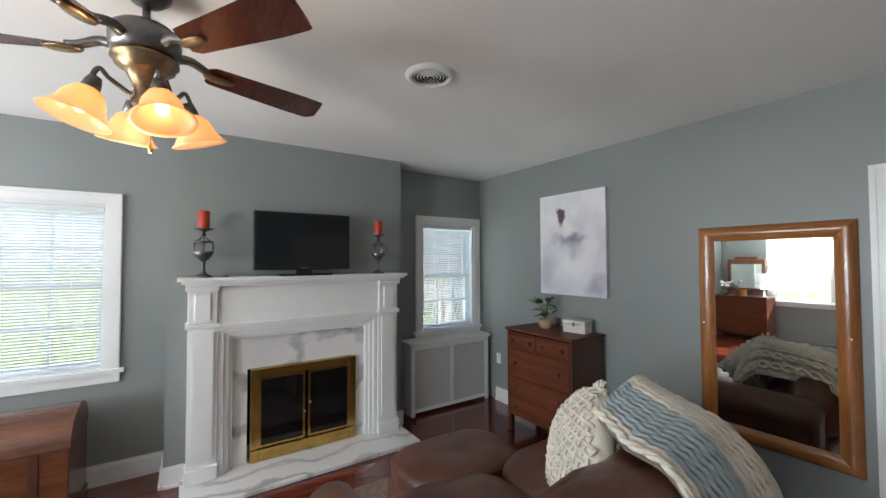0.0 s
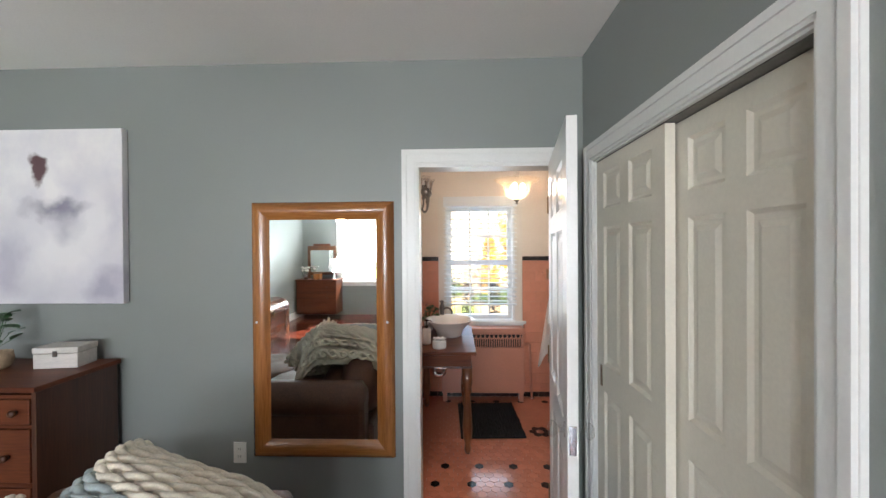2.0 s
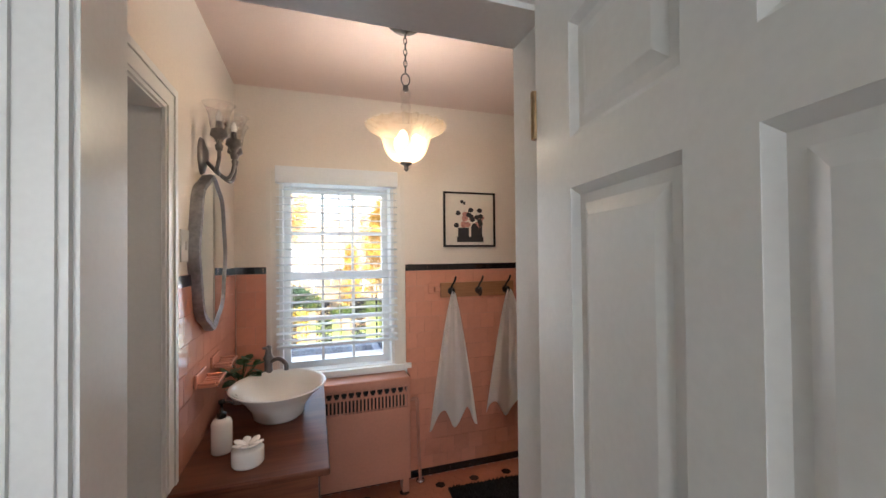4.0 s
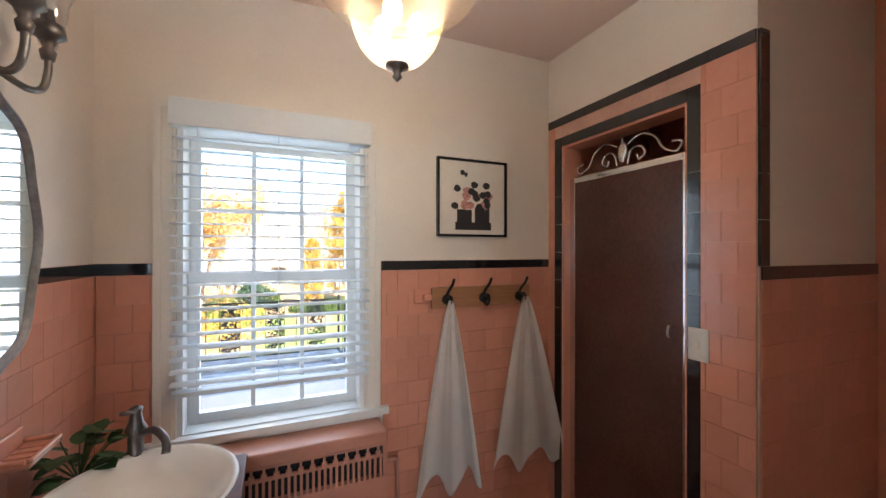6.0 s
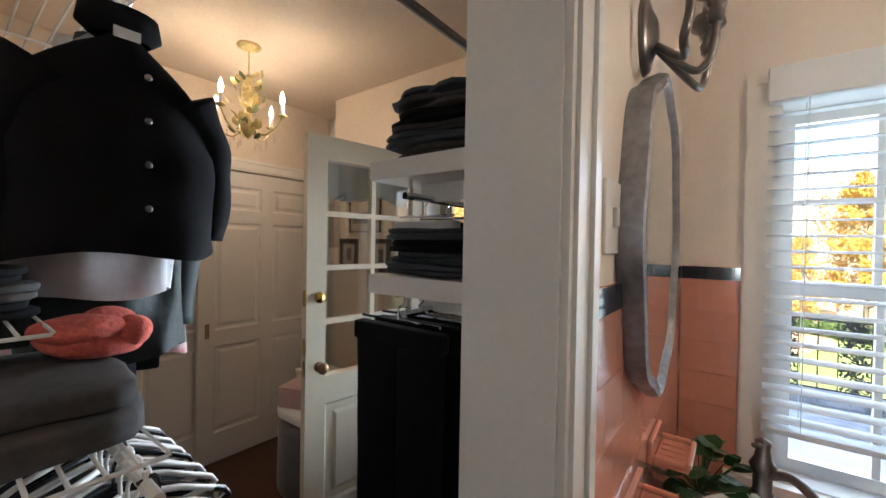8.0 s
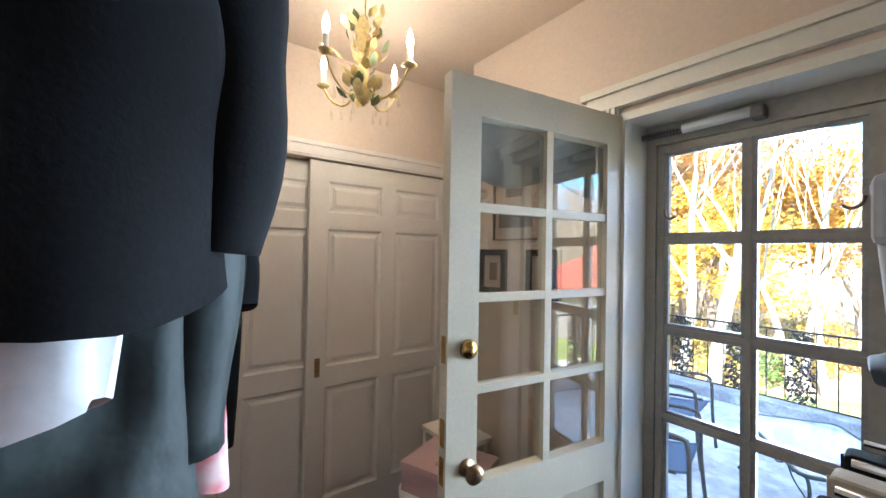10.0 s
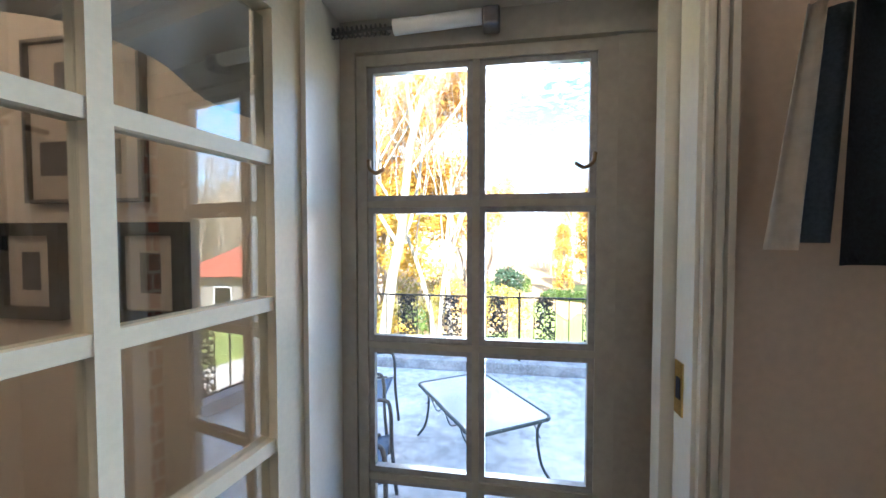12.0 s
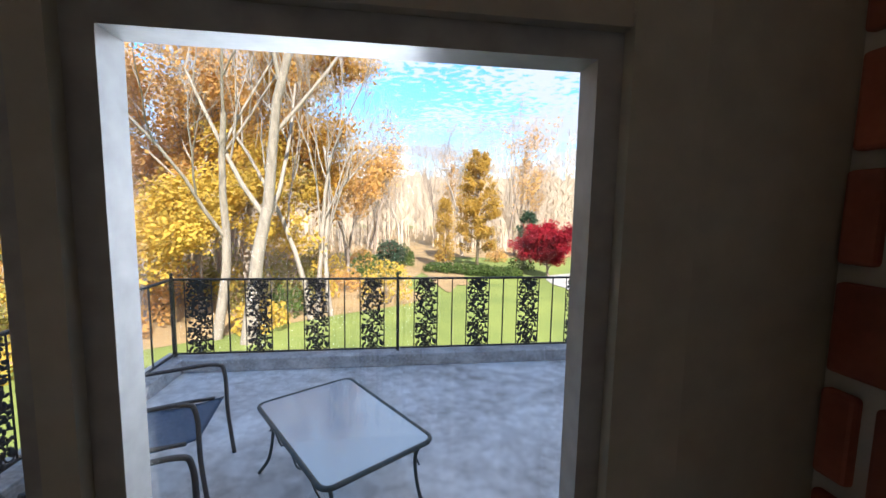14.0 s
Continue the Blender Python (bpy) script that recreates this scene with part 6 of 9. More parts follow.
def hooks_and_towels():
    yb = BY1 - 0.009
    r = thing("hook_rack", 2.25, yb, 1.24, "narrow wooden board with three black coat hooks on pink tiles", "hook rack")
    M_BOARD = wood("tan_board", (0.40, 0.20, 0.095), (0.30, 0.14, 0.06), 0.5, "x", 0.0)
    part("board", B((-0.29, 0.29, -0.018, 0, 0, 0.105), bevel=0.003), M_BOARD, r)
    for x in (-0.21, 0.0, 0.22):
        part("hook", tube(curve([(x, -0.018, 0.03), (x, -0.05, 0.01), (x, -0.075, 0.035), (x, -0.07, 0.06), (x + 0.0, -0.03, 0.06), (x, -0.03, 0.08), (x + 0.012, -0.06, 0.12), (x + 0.014, -0.075, 0.15)], 5), 0.007, 8), M_BLACKMETAL, r, "", True)
        part("hook_base", placed(lathe([(0, 0.012), (0.02, 0.01), (0.027, 0), (0, 0)], 16), Matrix.Translation((x, -0.018, 0.045)) @ pose(0, 0, 0, 90)), M_BLACKMETAL, r, "", True)
    c = thing("ceramic_hook", 1.915, yb, 1.305, "pink ceramic tile hook beside the rack", "hook")
    part("block", B((-0.045, 0.03, -0.012, 0, -0.035, 0.035), (-0.005, 0.035, -0.045, -0.012, -0.02, 0.012), bevel=0.004), M_PINKTILE, c)
    for k, (x, wl, wr, zb, tail) in enumerate(((2.035, 0.19, 0.165, 0.40, 0.07), (2.47, 0.20, 0.24, 0.42, 0.06))):
        t = thing("hand_towel", x, yb - 0.06, 1.275, "white terry towel hanging by its middle from a hook", "towel", "hanging towels")

        def fall(u, v, wl=wl, wr=wr, zb=zb, tail=tail, k=k):
            sp = (0.06 + 0.94 * v ** 0.8)
            a = (u - 0.5) * 2
            w = (wl if a < 0 else wr) * sp
            xx = a * w
            fold = 0.013 * math.cos(a * 7.5 + k) * (0.3 + v) + 0.003 * math.sin(a * 15 + 2 * k)
            zz = -(1.275 - zb) * v * (1 - 0.0 * abs(a)) - tail * v * math.cos(a * 6.5 + k * 1.4)
            return (xx, -0.02 + fold * 0.9 - 0.02 * v, zz + 0.012)

        part("cloth", sheet(48, 36, fall, 0.006), M_TOWEL, t, "", True)


hooks_and_towels()


def shower():
    M_SMOKE = mat("smoked_shower_glass", (0.10, 0.045, 0.035), 0.22, vary=0.25, scale=3, bump=0.05)
    d = thing("shower_door", BX1 + 0.05, 5.76, 0.06, "smoked glass shower door with chrome frame and scrollwork", "shower door")
    part("glass", B((-0.004, 0.004, -0.30, 0.30, 0.02, 1.83)), M_SMOKE, d)
    part("frame", B((-0.012, 0.012, -0.335, -0.30, 0, 1.86), (-0.012, 0.012, 0.30, 0.335, 0, 1.86), (-0.012, 0.012, -0.30, 0.30, 1.83, 1.86), (-0.012, 0.012, -0.30, 0.30, 0, 0.02), bevel=0.003), M_CHROME, d)
    for s in (-1, 1):
        part("scroll", tube(curve([(0, s * 0.03, 1.87), (0, s * 0.05, 1.93), (0, s * 0.10, 1.935), (0, s * 0.12, 1.90), (0, s * 0.09, 1.88), (0, s * 0.08, 1.905)], 6), 0.006, 7), M_CHROME, d, "", True)
        part("scroll", tube(curve([(0, s * 0.03, 1.96), (0, s * 0.10, 1.99), (0, s * 0.17, 1.96), (0, s * 0.21, 1.90), (0, s * 0.27, 1.875), (0, s * 0.29, 1.91), (0, s * 0.25, 1.92)], 6), 0.006, 7), M_CHROME, d, "", True)
    part("finial", placed(puff(0.008, 0.028, 0.05, 2, 14), Matrix.Translation((0, 0, 1.93))), M_CHROME, d, "", True)
    part("finial_tip", lathe([(0, 1.97), (0.008, 1.975), (0.004, 2.0), (0, 2.01)], 10), M_CHROME, d, "", True)
    part("handle", tube(curve([(-0.012, -0.265, 1.17), (-0.05, -0.27, 1.17), (-0.055, -0.27, 1.13), (-0.02, -0.27, 1.11)], 5), 0.006, 7), M_CHROME, d, "", True)
    structure("shower_kerb", B((BX1, BX1 + 0.12, 5.41, 6.115, 0, 0.06)), M_PINKTILE)
    structure("shower_reveal", B((BX1 + 0.002, BX1 + 0.118, 5.41, 5.425, 0.06, 2.10), (BX1 + 0.002, BX1 + 0.118, 6.10, 6.115, 0.06, 2.10), (BX1 + 0.002, BX1 + 0.118, 5.425, 6.10, 2.085, 2.10)), M_PINKTILE)


shower()


def bath_mat(x, y, w, h, rz, label):
    r = thing("bath_mat", x, y, 0.0, label, "rug", "black bath mats", rz)
    bm = bmesh.new()
    rng = random.Random(int(x * 100))
    nx, ny = int(w / 0.022), int(h / 0.022)
    for i in range(nx):
        for j in range(ny):
            cx, cy = -w / 2 + (i + 0.5) * w / nx + rng.uniform(-0.005, 0.005), -h / 2 + (j + 0.5) * h / ny + rng.uniform(-0.005, 0.005)
            v = [bm.verts.new((cx + 0.013 * math.cos(t), cy + 0.013 * math.sin(t), 0.012)) for t in (0, 2.1, 4.2)]
            top = bm.verts.new((cx + rng.uniform(-0.012, 0.012), cy + rng.uniform(-0.012, 0.012), 0.03))
            for q in range(3):
                bm.faces.new((v[q], v[(q + 1) % 3], top))
    part("shag", bm, M_BLACKRUG, r)
    part("backing", B((-w / 2, w / 2, -h / 2, h / 2, 0.001, 0.014), bevel=0.005), M_BLACKRUG, r)


bath_mat(1.30, 5.66, 0.54, 0.70, 2, "black shag bath mat in front of the radiator")
bath_mat(2.22, 5.74, 0.60, 0.52, -3, "black shag bath mat in front of the shower")


# ---- dressing room things ----
def chandelier():
    c = thing("small_chandelier", -1.34, 5.64, 2.61, "small cream and gilt leaf chandelier with candle bulbs, lit", "chandelier")
    M_GILT = mat("cream_gilt_metal", (0.70, 0.55, 0.25), 0.45, 0.3, vary=0.3, scale=20, bump=0.2)
    M_GREEN = mat("verdigris_leaf", (0.22, 0.26, 0.14), 0.5, 0.3, vary=0.4, scale=20, bump=0.2)
    part("canopy", lathe([(0, 0), (0.06, 0), (0.062, -0.01), (0.03, -0.03), (0.006, -0.035), (0, -0.035)], 20), M_GILT, c, "", True)
    part("chain", tube([(0, 0, -0.03), (0, 0, -0.20)], 0.004, 6), M_GILT, c)
    part("column", lathe([(0, -0.16), (0.012, -0.165), (0.02, -0.2), (0.012, -0.23), (0.03, -0.27), (0.016, -0.33), (0.02, -0.40), (0.035, -0.45), (0.02, -0.49), (0, -0.51)], 16), M_GILT, c, "", True)
    rng = random.Random(4)
    for k in range(4):
        a = 2 * math.pi * k / 4 + 0.47
        ca, sa = math.cos(a), math.sin(a)
        arm = part("arm", tube(curve([(0.02 * ca, 0.02 * sa, -0.44), (0.09 * ca, 0.09 * sa, -0.49), (0.16 * ca, 0.16 * sa, -0.46), (0.205 * ca, 0.205 * sa, -0.40)], 6), 0.005, 7), M_GILT, c, "", True)
        part("drip_cup", lathe([(0, -0.405), (0.012, -0.403), (0.028, -0.392), (0.026, -0.388), (0, -0.396)], 14, 0.205 * ca, 0.205 * sa), M_GILT, arm, "", True)
        part("candle_sleeve", lathe([(0, -0.395), (0.010, -0.395), (0.010, -0.335), (0, -0.335)], 12, 0.205 * ca, 0.205 * sa), M_OUTLET, arm, "", True)
        part("bulb", lathe([(0, -0.335), (0.009, -0.33), (0.014, -0.305), (0.008, -0.275), (0, -0.255)], 12, 0.205 * ca, 0.205 * sa), M_BULB, arm, "lit candle bulb", True)
        for j in range(3):
            q = 0.06 + 0.05 * j
            part("crystal_drop", lathe([(0, -0.56 + 0.01 * j), (0.007, -0.55 + 0.01 * j), (0.003, -0.525 + 0.01 * j), (0, -0.50 + 0.01 * j)], 6, q * ca, q * sa), M_CLEAR, arm, "clear crystal drop")
    for i in range(64):
        a, z = rng.uniform(0, 6.28), rng.uniform(-0.52, -0.18)
        r = 0.03 + 0.10 * rng.random()
        s = 0.05
        bm = sheet(3, 5, lambda u, v: (s * 0.35 * (u - 0.5) * 2 * math.sin(math.pi * (0.05 + 0.9 * v)), s * v, 0.3 * s * v * v))
        placed(bm, pose(0, 0, z, 0, 0, math.degrees(a) - 90) @ Matrix.Translation((0, r * 0.6, 0)) @ pose(0, 0, 0, rng.uniform(10, 70), 0, rng.uniform(-30, 30)))
        part("metal_leaf", bm, M_GILT if rng.random() < 0.65 else M_GREEN, c, "", True)


chandelier()
for k in (0.5, 2.6, 4.6):
    bulb_light(-1.34 + 0.25 * math.cos(k), 5.64 + 0.25 * math.sin(k), 2.28, 0.44, 0.03)


M_BLACKCLOTH = mat("black_cloth", (0.007, 0.007, 0.008), 0.95, vary=0.3, scale=9, fine=200, bump=0.4, spec=0.15)
M_BLACKSHINE = mat("black_quilted_nylon", (0.020, 0.026, 0.025), 0.62, vary=0.4, scale=5, fine=16, bump=0.9, depth=0.012, spec=0.22)
M_WHITECLOTH = mat("white_cotton", (0.56, 0.56, 0.57), 0.85, vary=0.12, scale=8, bump=0.4)
M_GREYCLOTH = mat("grey_felt", (0.055, 0.05, 0.048), 0.95, vary=0.3, scale=10, bump=0.5)
M_CORAL = mat("coral_terry", (0.62, 0.125, 0.095), 0.95, vary=0.3, scale=16, fine=70, bump=1.0, depth=0.012)
M_DENIM = mat("grey_blue_denim", (0.045, 0.058, 0.075), 0.9, dark=(0.02, 0.025, 0.034), scale=7, fine=200, bump=0.5)
M_FLORAL = mat("pink_floral_cloth", (0.62, 0.56, 0.54), 0.85, dark=(0.45, 0.07, 0.08), scale=12, fine=16, bump=0.3)
M_LINEN = mat("pale_linen", (0.66, 0.60, 0.52), 0.9, vary=0.15, bump=0.4)
M_KHAKI = mat("khaki_twill", (0.42, 0.34, 0.24), 0.9, vary=0.15, bump=0.4)


def garment(name, label, x, y, z, rz, wide, drop, thick, m, seed, flare=1.0, sleeves=True):
    g = thing(name, x, y, z, label, "clothing", "hanging clothes", rz)

    def body(u, v):
        a = 2 * math.pi * u
        w = wide * (0.26 + 0.74 * min(1, v / 0.30) ** 0.7) * (1 + (flare - 1) * v)
        fold = 1 + 0.14 * noise.noise(Vector((math.cos(a) * 2 + seed, math.sin(a) * 2, v * 2.2)))
        return (w * math.cos(a) * fold, thick * (0.5 + 0.7 * min(1, v * 2)) * math.sin(a) * (1 + 0.5 * noise.noise(Vector((a * 1.6, v * 4, seed)))), -drop * v - (0.045 * abs(math.cos(a)) * (1 - v)) + 0.012 * math.sin(a * 3 + seed) * v)

    bd = part("body", sheet(36, 24, body), m, g, "", True)
    if sleeves:
        for s in (-1, 1):
            pts = curve([(s * wide * 0.66, 0, -0.13), (s * wide * 0.90, 0.015, -0.22), (s * wide * 1.0, 0.02, -drop * 0.62), (s * wide * 0.94, 0.02, -drop * 0.92)], 6)
            n = len(pts)
            part("sleeve", tube(pts, [thick * (0.95 - 0.3 * i / n) + 0.004 * math.sin(i * 0.9 + seed) for i in range(n)], 12), m, g, "", True)
        part("collar", placed(lathe([(0.055, -0.02), (0.075, 0.0), (0.068, 0.045), (0.058, 0.04), (0.06, 0.0)], 20), Matrix.Diagonal((1.1, 0.7, 1, 1))), m, g, "", True)
    part("hanger_hook", tube(curve([(0, 0, 0.0), (0, 0, 0.05), (0.02, 0, 0.075), (0.03, 0, 0.10), (0.01, 0, 0.125), (-0.018, 0, 0.115)], 5), 0.0028, 6), M_CHROME, g, "", True)
    return g


def left_rail():
    """Wire shelf, rail and clothes along the south side."""
    s = thing("wire_shelf", -0.75, 4.78, 2.16, "white wire closet shelf above the hanging rail", "shelf")
    for i in range(13):
        y = -0.40 + 0.52 * i / 12
        part("wire", tube([(-0.72, y, 0), (0.75, y, 0)], 0.0035, 6), M_OUTLET, s)
    for x in (-0.7, -0.2, 0.3, 0.74):
        part("cross_wire", tube([(x, -0.40, -0.006), (x, 0.12, -0.006), (x, 0.125, -0.05)], 0.004, 6), M_OUTLET, s)
    part("rail", tube([(-0.72, 0.06, -0.075), (0.75, 0.06, -0.075)], 0.012, 10), M_OUTLET, s)
    jk = garment("denim_jacket", "black button jacket hanging from the rail over a white shirt", -0.36, 4.86, 2.03, 90, 0.205, 0.53, 0.075, M_BLACKCLOTH, 1.0)
    part("neck_label", B((-0.025, 0.025, -0.058, -0.054, -0.035, -0.012)), M_OUTLET, jk, "small white neck label")
    for q in range(4):
        part("button", placed(lathe([(0, 0.004), (0.007, 0.003), (0.008, 0)], 12), Matrix.Translation((0.03, -0.093 - 0.004 * q, -0.12 - 0.10 * q)) @ pose(0, 0, 0, 90)), M_PEWTER, jk, "", True)
    garment("white_shirt", "white cotton shirt hanging behind the black jacket", -0.425, 4.82, 2.03, 88, 0.17, 0.63, 0.028, M_WHITECLOTH, 2.0, 1.0, False)
    garment("puffer_jacket", "glossy black quilted jacket with hanging sleeves", -0.545, 4.885, 2.02, 92, 0.172, 0.80, 0.075, M_BLACKSHINE, 3.0)
    ws = [(-0.63, "white_blouse", "white blouse hanging on the rail", M_WHITECLOTH, 0.225, 0.40, 0.03), (-0.75, "black_shirt", "black short-sleeved shirt hanging on the rail", M_BLACKCLOTH, 0.235, 0.62, 0.035),
          (-0.85, "khaki_shirt", "tan blouse hanging on the rail", M_KHAKI, 0.22, 0.6, 0.03), (-0.95, "black_dress", "black dress hanging on the rail", M_BLACKCLOTH, 0.225, 0.62, 0.035),
          (-0.705, "floral_blouse", "white floral blouse hanging on the rail", M_FLORAL, 0.20, 0.86, 0.03), (-1.17, "jeans", "blue jeans hanging on the rail", M_DENIM, 0.17, 1.1, 0.04), (-1.27, "black_skirt", "long black skirt hanging on the rail", M_BLACKCLOTH, 0.21, 1.05, 0.04)]
    ys = {"white_blouse": 4.862, "black_shirt": 4.905, "khaki_shirt": 4.915, "black_dress": 4.97, "floral_blouse": 4.91, "jeans": 4.93, "black_skirt": 5.0}
    for x, nm, lb, m, w, d, t in ws:
        garment(nm, lb, x, ys[nm], 2.03, 90 + 9 * math.sin(30 * x), w, d, t, m, 10 * x, 1.05, nm in ("white_blouse", "black_shirt", "khaki_shirt"))
    # lower shelves with folded things and hangers beneath
    for z, lb in ((1.17, "white wire shelf with a folded blanket and towel"), (1.375, "white wire shelf with folded dark clothes")):
        s2 = thing("lower_wire_shelf", -0.30 if z < 1.2 else -0.48, 4.66 if z < 1.2 else 4.54, z, lb, "shelf", "wire shelves")
        for i in range(11):
            y = -0.24 + 0.42 * i / 10
            part("wire", tube([(-0.36, y, 0), (0.34, y, 0)], 0.0035, 6), M_OUTLET, s2)
        for x in (-0.34, 0.0, 0.33):
            part("cross_wire", tube([(x, -0.24, -0.006), (x, 0.18, -0.006)], 0.004, 6), M_OUTLET, s2)
        part("support", tube([(-0.34, -0.25, 0.002), (0.33, -0.25, 0.002)], 0.006, 6), M_OUTLET, s2)
    rl = thing("hanging_rail", -0.24, 4.80, 1.145, "white rail for hangers under the wire shelf", "rail")
    part("bar", tube([(-0.36, 0, 0), (0.36, 0, 0)], 0.010, 10), M_OUTLET, rl)
    for x in (-0.3, 0.3):
        part("rail_hook", tube([(x, 0, 0.0), (x, 0, 0.022)], 0.005, 6), M_OUTLET, rl)
    t = thing("folded_blanket", -0.16, 4.66, 1.178, "folded dark grey felt blanket on the wire shelf", "blanket")
    part("cloth", placed(puff(0.21, 0.16, 0.034, 7, 30, 0.03, 4), Matrix.Translation((-0.06, 0.02, 0.036))), M_GREYCLOTH, t, "", True)
    part("top_fold", placed(puff(0.20, 0.15, 0.026, 6, 30, 0.03, 6), Matrix.Translation((-0.07, 0.02, 0.090))), M_GREYCLOTH, t, "", True)
    c = thing("coral_towel", -0.27, 4.80, 1.292, "folded coral pink towel on the blanket", "towel")
    for q, (dx, dy, dz, ax, ay, az) in enumerate(((0.0, 0.0, 0.030, 0.085, 0.095, 0.032), (0.02, -0.03, 0.066, 0.060, 0.075, 0.024), (-0.035, 0.035, 0.056, 0.045, 0.06, 0.026), (0.045, 0.05, 0.050, 0.03, 0.05, 0.026))):
        part("fold", placed(puff(ax, ay, az, 2.4, 30, 0.028, 8 + 3 * q), Matrix.Translation((dx, dy, dz)) @ pose(0, 0, 0, 8 * (q - 1), 6 * q, 25 * q)), M_CORAL, c, "", True)
    for i, (m, w) in enumerate(((M_BLACKCLOTH, 0.15), (M_GREYCLOTH, 0.14), (M_BLACKCLOTH, 0.155))):
        f = thing("folded_clothes", -0.42 - 0.012 * i, 4.585, 1.38 + 0.034 * i, "folded dark clothes in a stack on the shelf", "clothing", "folded stack", 7 * math.sin(2.3 * i))
        part("lower_layer", placed(puff(w, 0.13, 0.0105, 5, 30, 0.035, i), Matrix.Translation((0, 0, 0.0095))), m, f, "", True)
        part("upper_layer", placed(puff(w * 0.97, 0.128, 0.0105, 5, 30, 0.04, i + 9), Matrix.Translation((-0.004, 0, 0.026))), m, f, "", True)
    rng = random.Random(9)
    for i in range(14):
        x = 0.06 - 0.045 * i
        hm = M_OUTLET if i % 4 else M_BLACKPLASTIC
        turn = 90 + rng.uniform(-9, 9)
        h = thing("clothes_hanger", x, 4.80, 1.13, "white plastic clothes hanger on the lower rail" if i % 4 else "black plastic clothes hanger on the lower rail", "hanger", "clothes hangers", turn)
        part("bar", tube([(0, 0, -0.06), (-0.10, 0, -0.095), (-0.19, 0, -0.145), (-0.20, 0, -0.16), (-0.18, 0, -0.17), (0.18, 0, -0.17), (0.20, 0, -0.16), (0.19, 0, -0.145), (0.10, 0, -0.095), (0, 0, -0.06)], 0.0065, 7), hm, h, "", True)
        part("hook", tube(curve([(0, 0, -0.06), (0, 0, -0.02), (0.018, 0, 0.0), (0.012, 0, 0.025), (-0.012, 0, 0.02)], 4), 0.0035, 6), hm, h, "", True)
        mm = [M_BLACKCLOTH, M_DENIM, M_WHITECLOTH, M_GREYCLOTH, M_KHAKI][i % 5]
        g = thing("hanging_shirt", x - 0.016, 4.80, 1.03, "folded shirt hanging on a plastic hanger", "clothing", "shirts on lower rail", turn)
        part("cloth", sheet(14, 12, lambda u, v: (0.185 * (u - 0.5) * 2, 0.010 * math.sin(u * 15 + i) * (0.3 + v), -0.055 * abs(u - 0.5) * 2 - 0.55 * v), 0.006), mm, g, "", True)


left_rail()


def folded_pile(x, y, z, m, n, label, seed, w=0.13, d=0.16):
    for i in range(n):
        f = thing("folded_jeans", x + 0.012 * math.sin(i * 2 + seed), y, z + i * 0.030, label, "clothing", "folded jeans", 6 * math.sin(i * 1.7 + seed))
        k = m[i % len(m)]
        part("lower_layer", placed(puff(w, d, 0.0092, 6, 34, 0.05, i + seed), Matrix.Translation((0, 0, 0.0085))), k, f, "", True)
        part("upper_layer", placed(puff(w * 0.96, d * 0.97, 0.0092, 6, 34, 0.06, i + seed + 20), Matrix.Translation((0.006 * math.sin(i), 0, 0.023))), k, f, "", True)


def trousers(x, y, z, rz, wide, drop, m, seed, label):
    t = thing("trousers", x, y, z, label, "clothing", "hanging trousers", rz)
    for s in (-1, 1):
        part("leg", sheet(14, 24, lambda u, v: (s * wide * 0.5 + (wide * 0.52 * (1 - 0.22 * v)) * math.cos(2 * math.pi * u), 0.022 * math.sin(2 * math.pi * u) * (1 + 0.4 * noise.noise(Vector((u * 4, v * 5, seed + s)))), -drop * v)), m, t, "", True)
    part("waistband", B((-wide, wide, -0.02, 0.02, -0.045, 0.006), bevel=0.006), m, t)
    part("clip_bar", tube([(-wide * 0.9, 0, 0.02), (wide * 0.9, 0, 0.02)], 0.004, 6), M_CHROME, t)
    part("hanger_hook", tube(curve([(0, 0, 0.02), (0, 0, 0.05), (0.015, 0, 0.065), (0.010, 0, 0.085), (-0.01, 0, 0.08)], 4), 0.0028, 6), M_CHROME, t, "", True)


M_FADED = mat("faded_denim", (0.17, 0.22, 0.27), 0.9, dark=(0.09, 0.12, 0.155), scale=7, fine=200, bump=0.5)


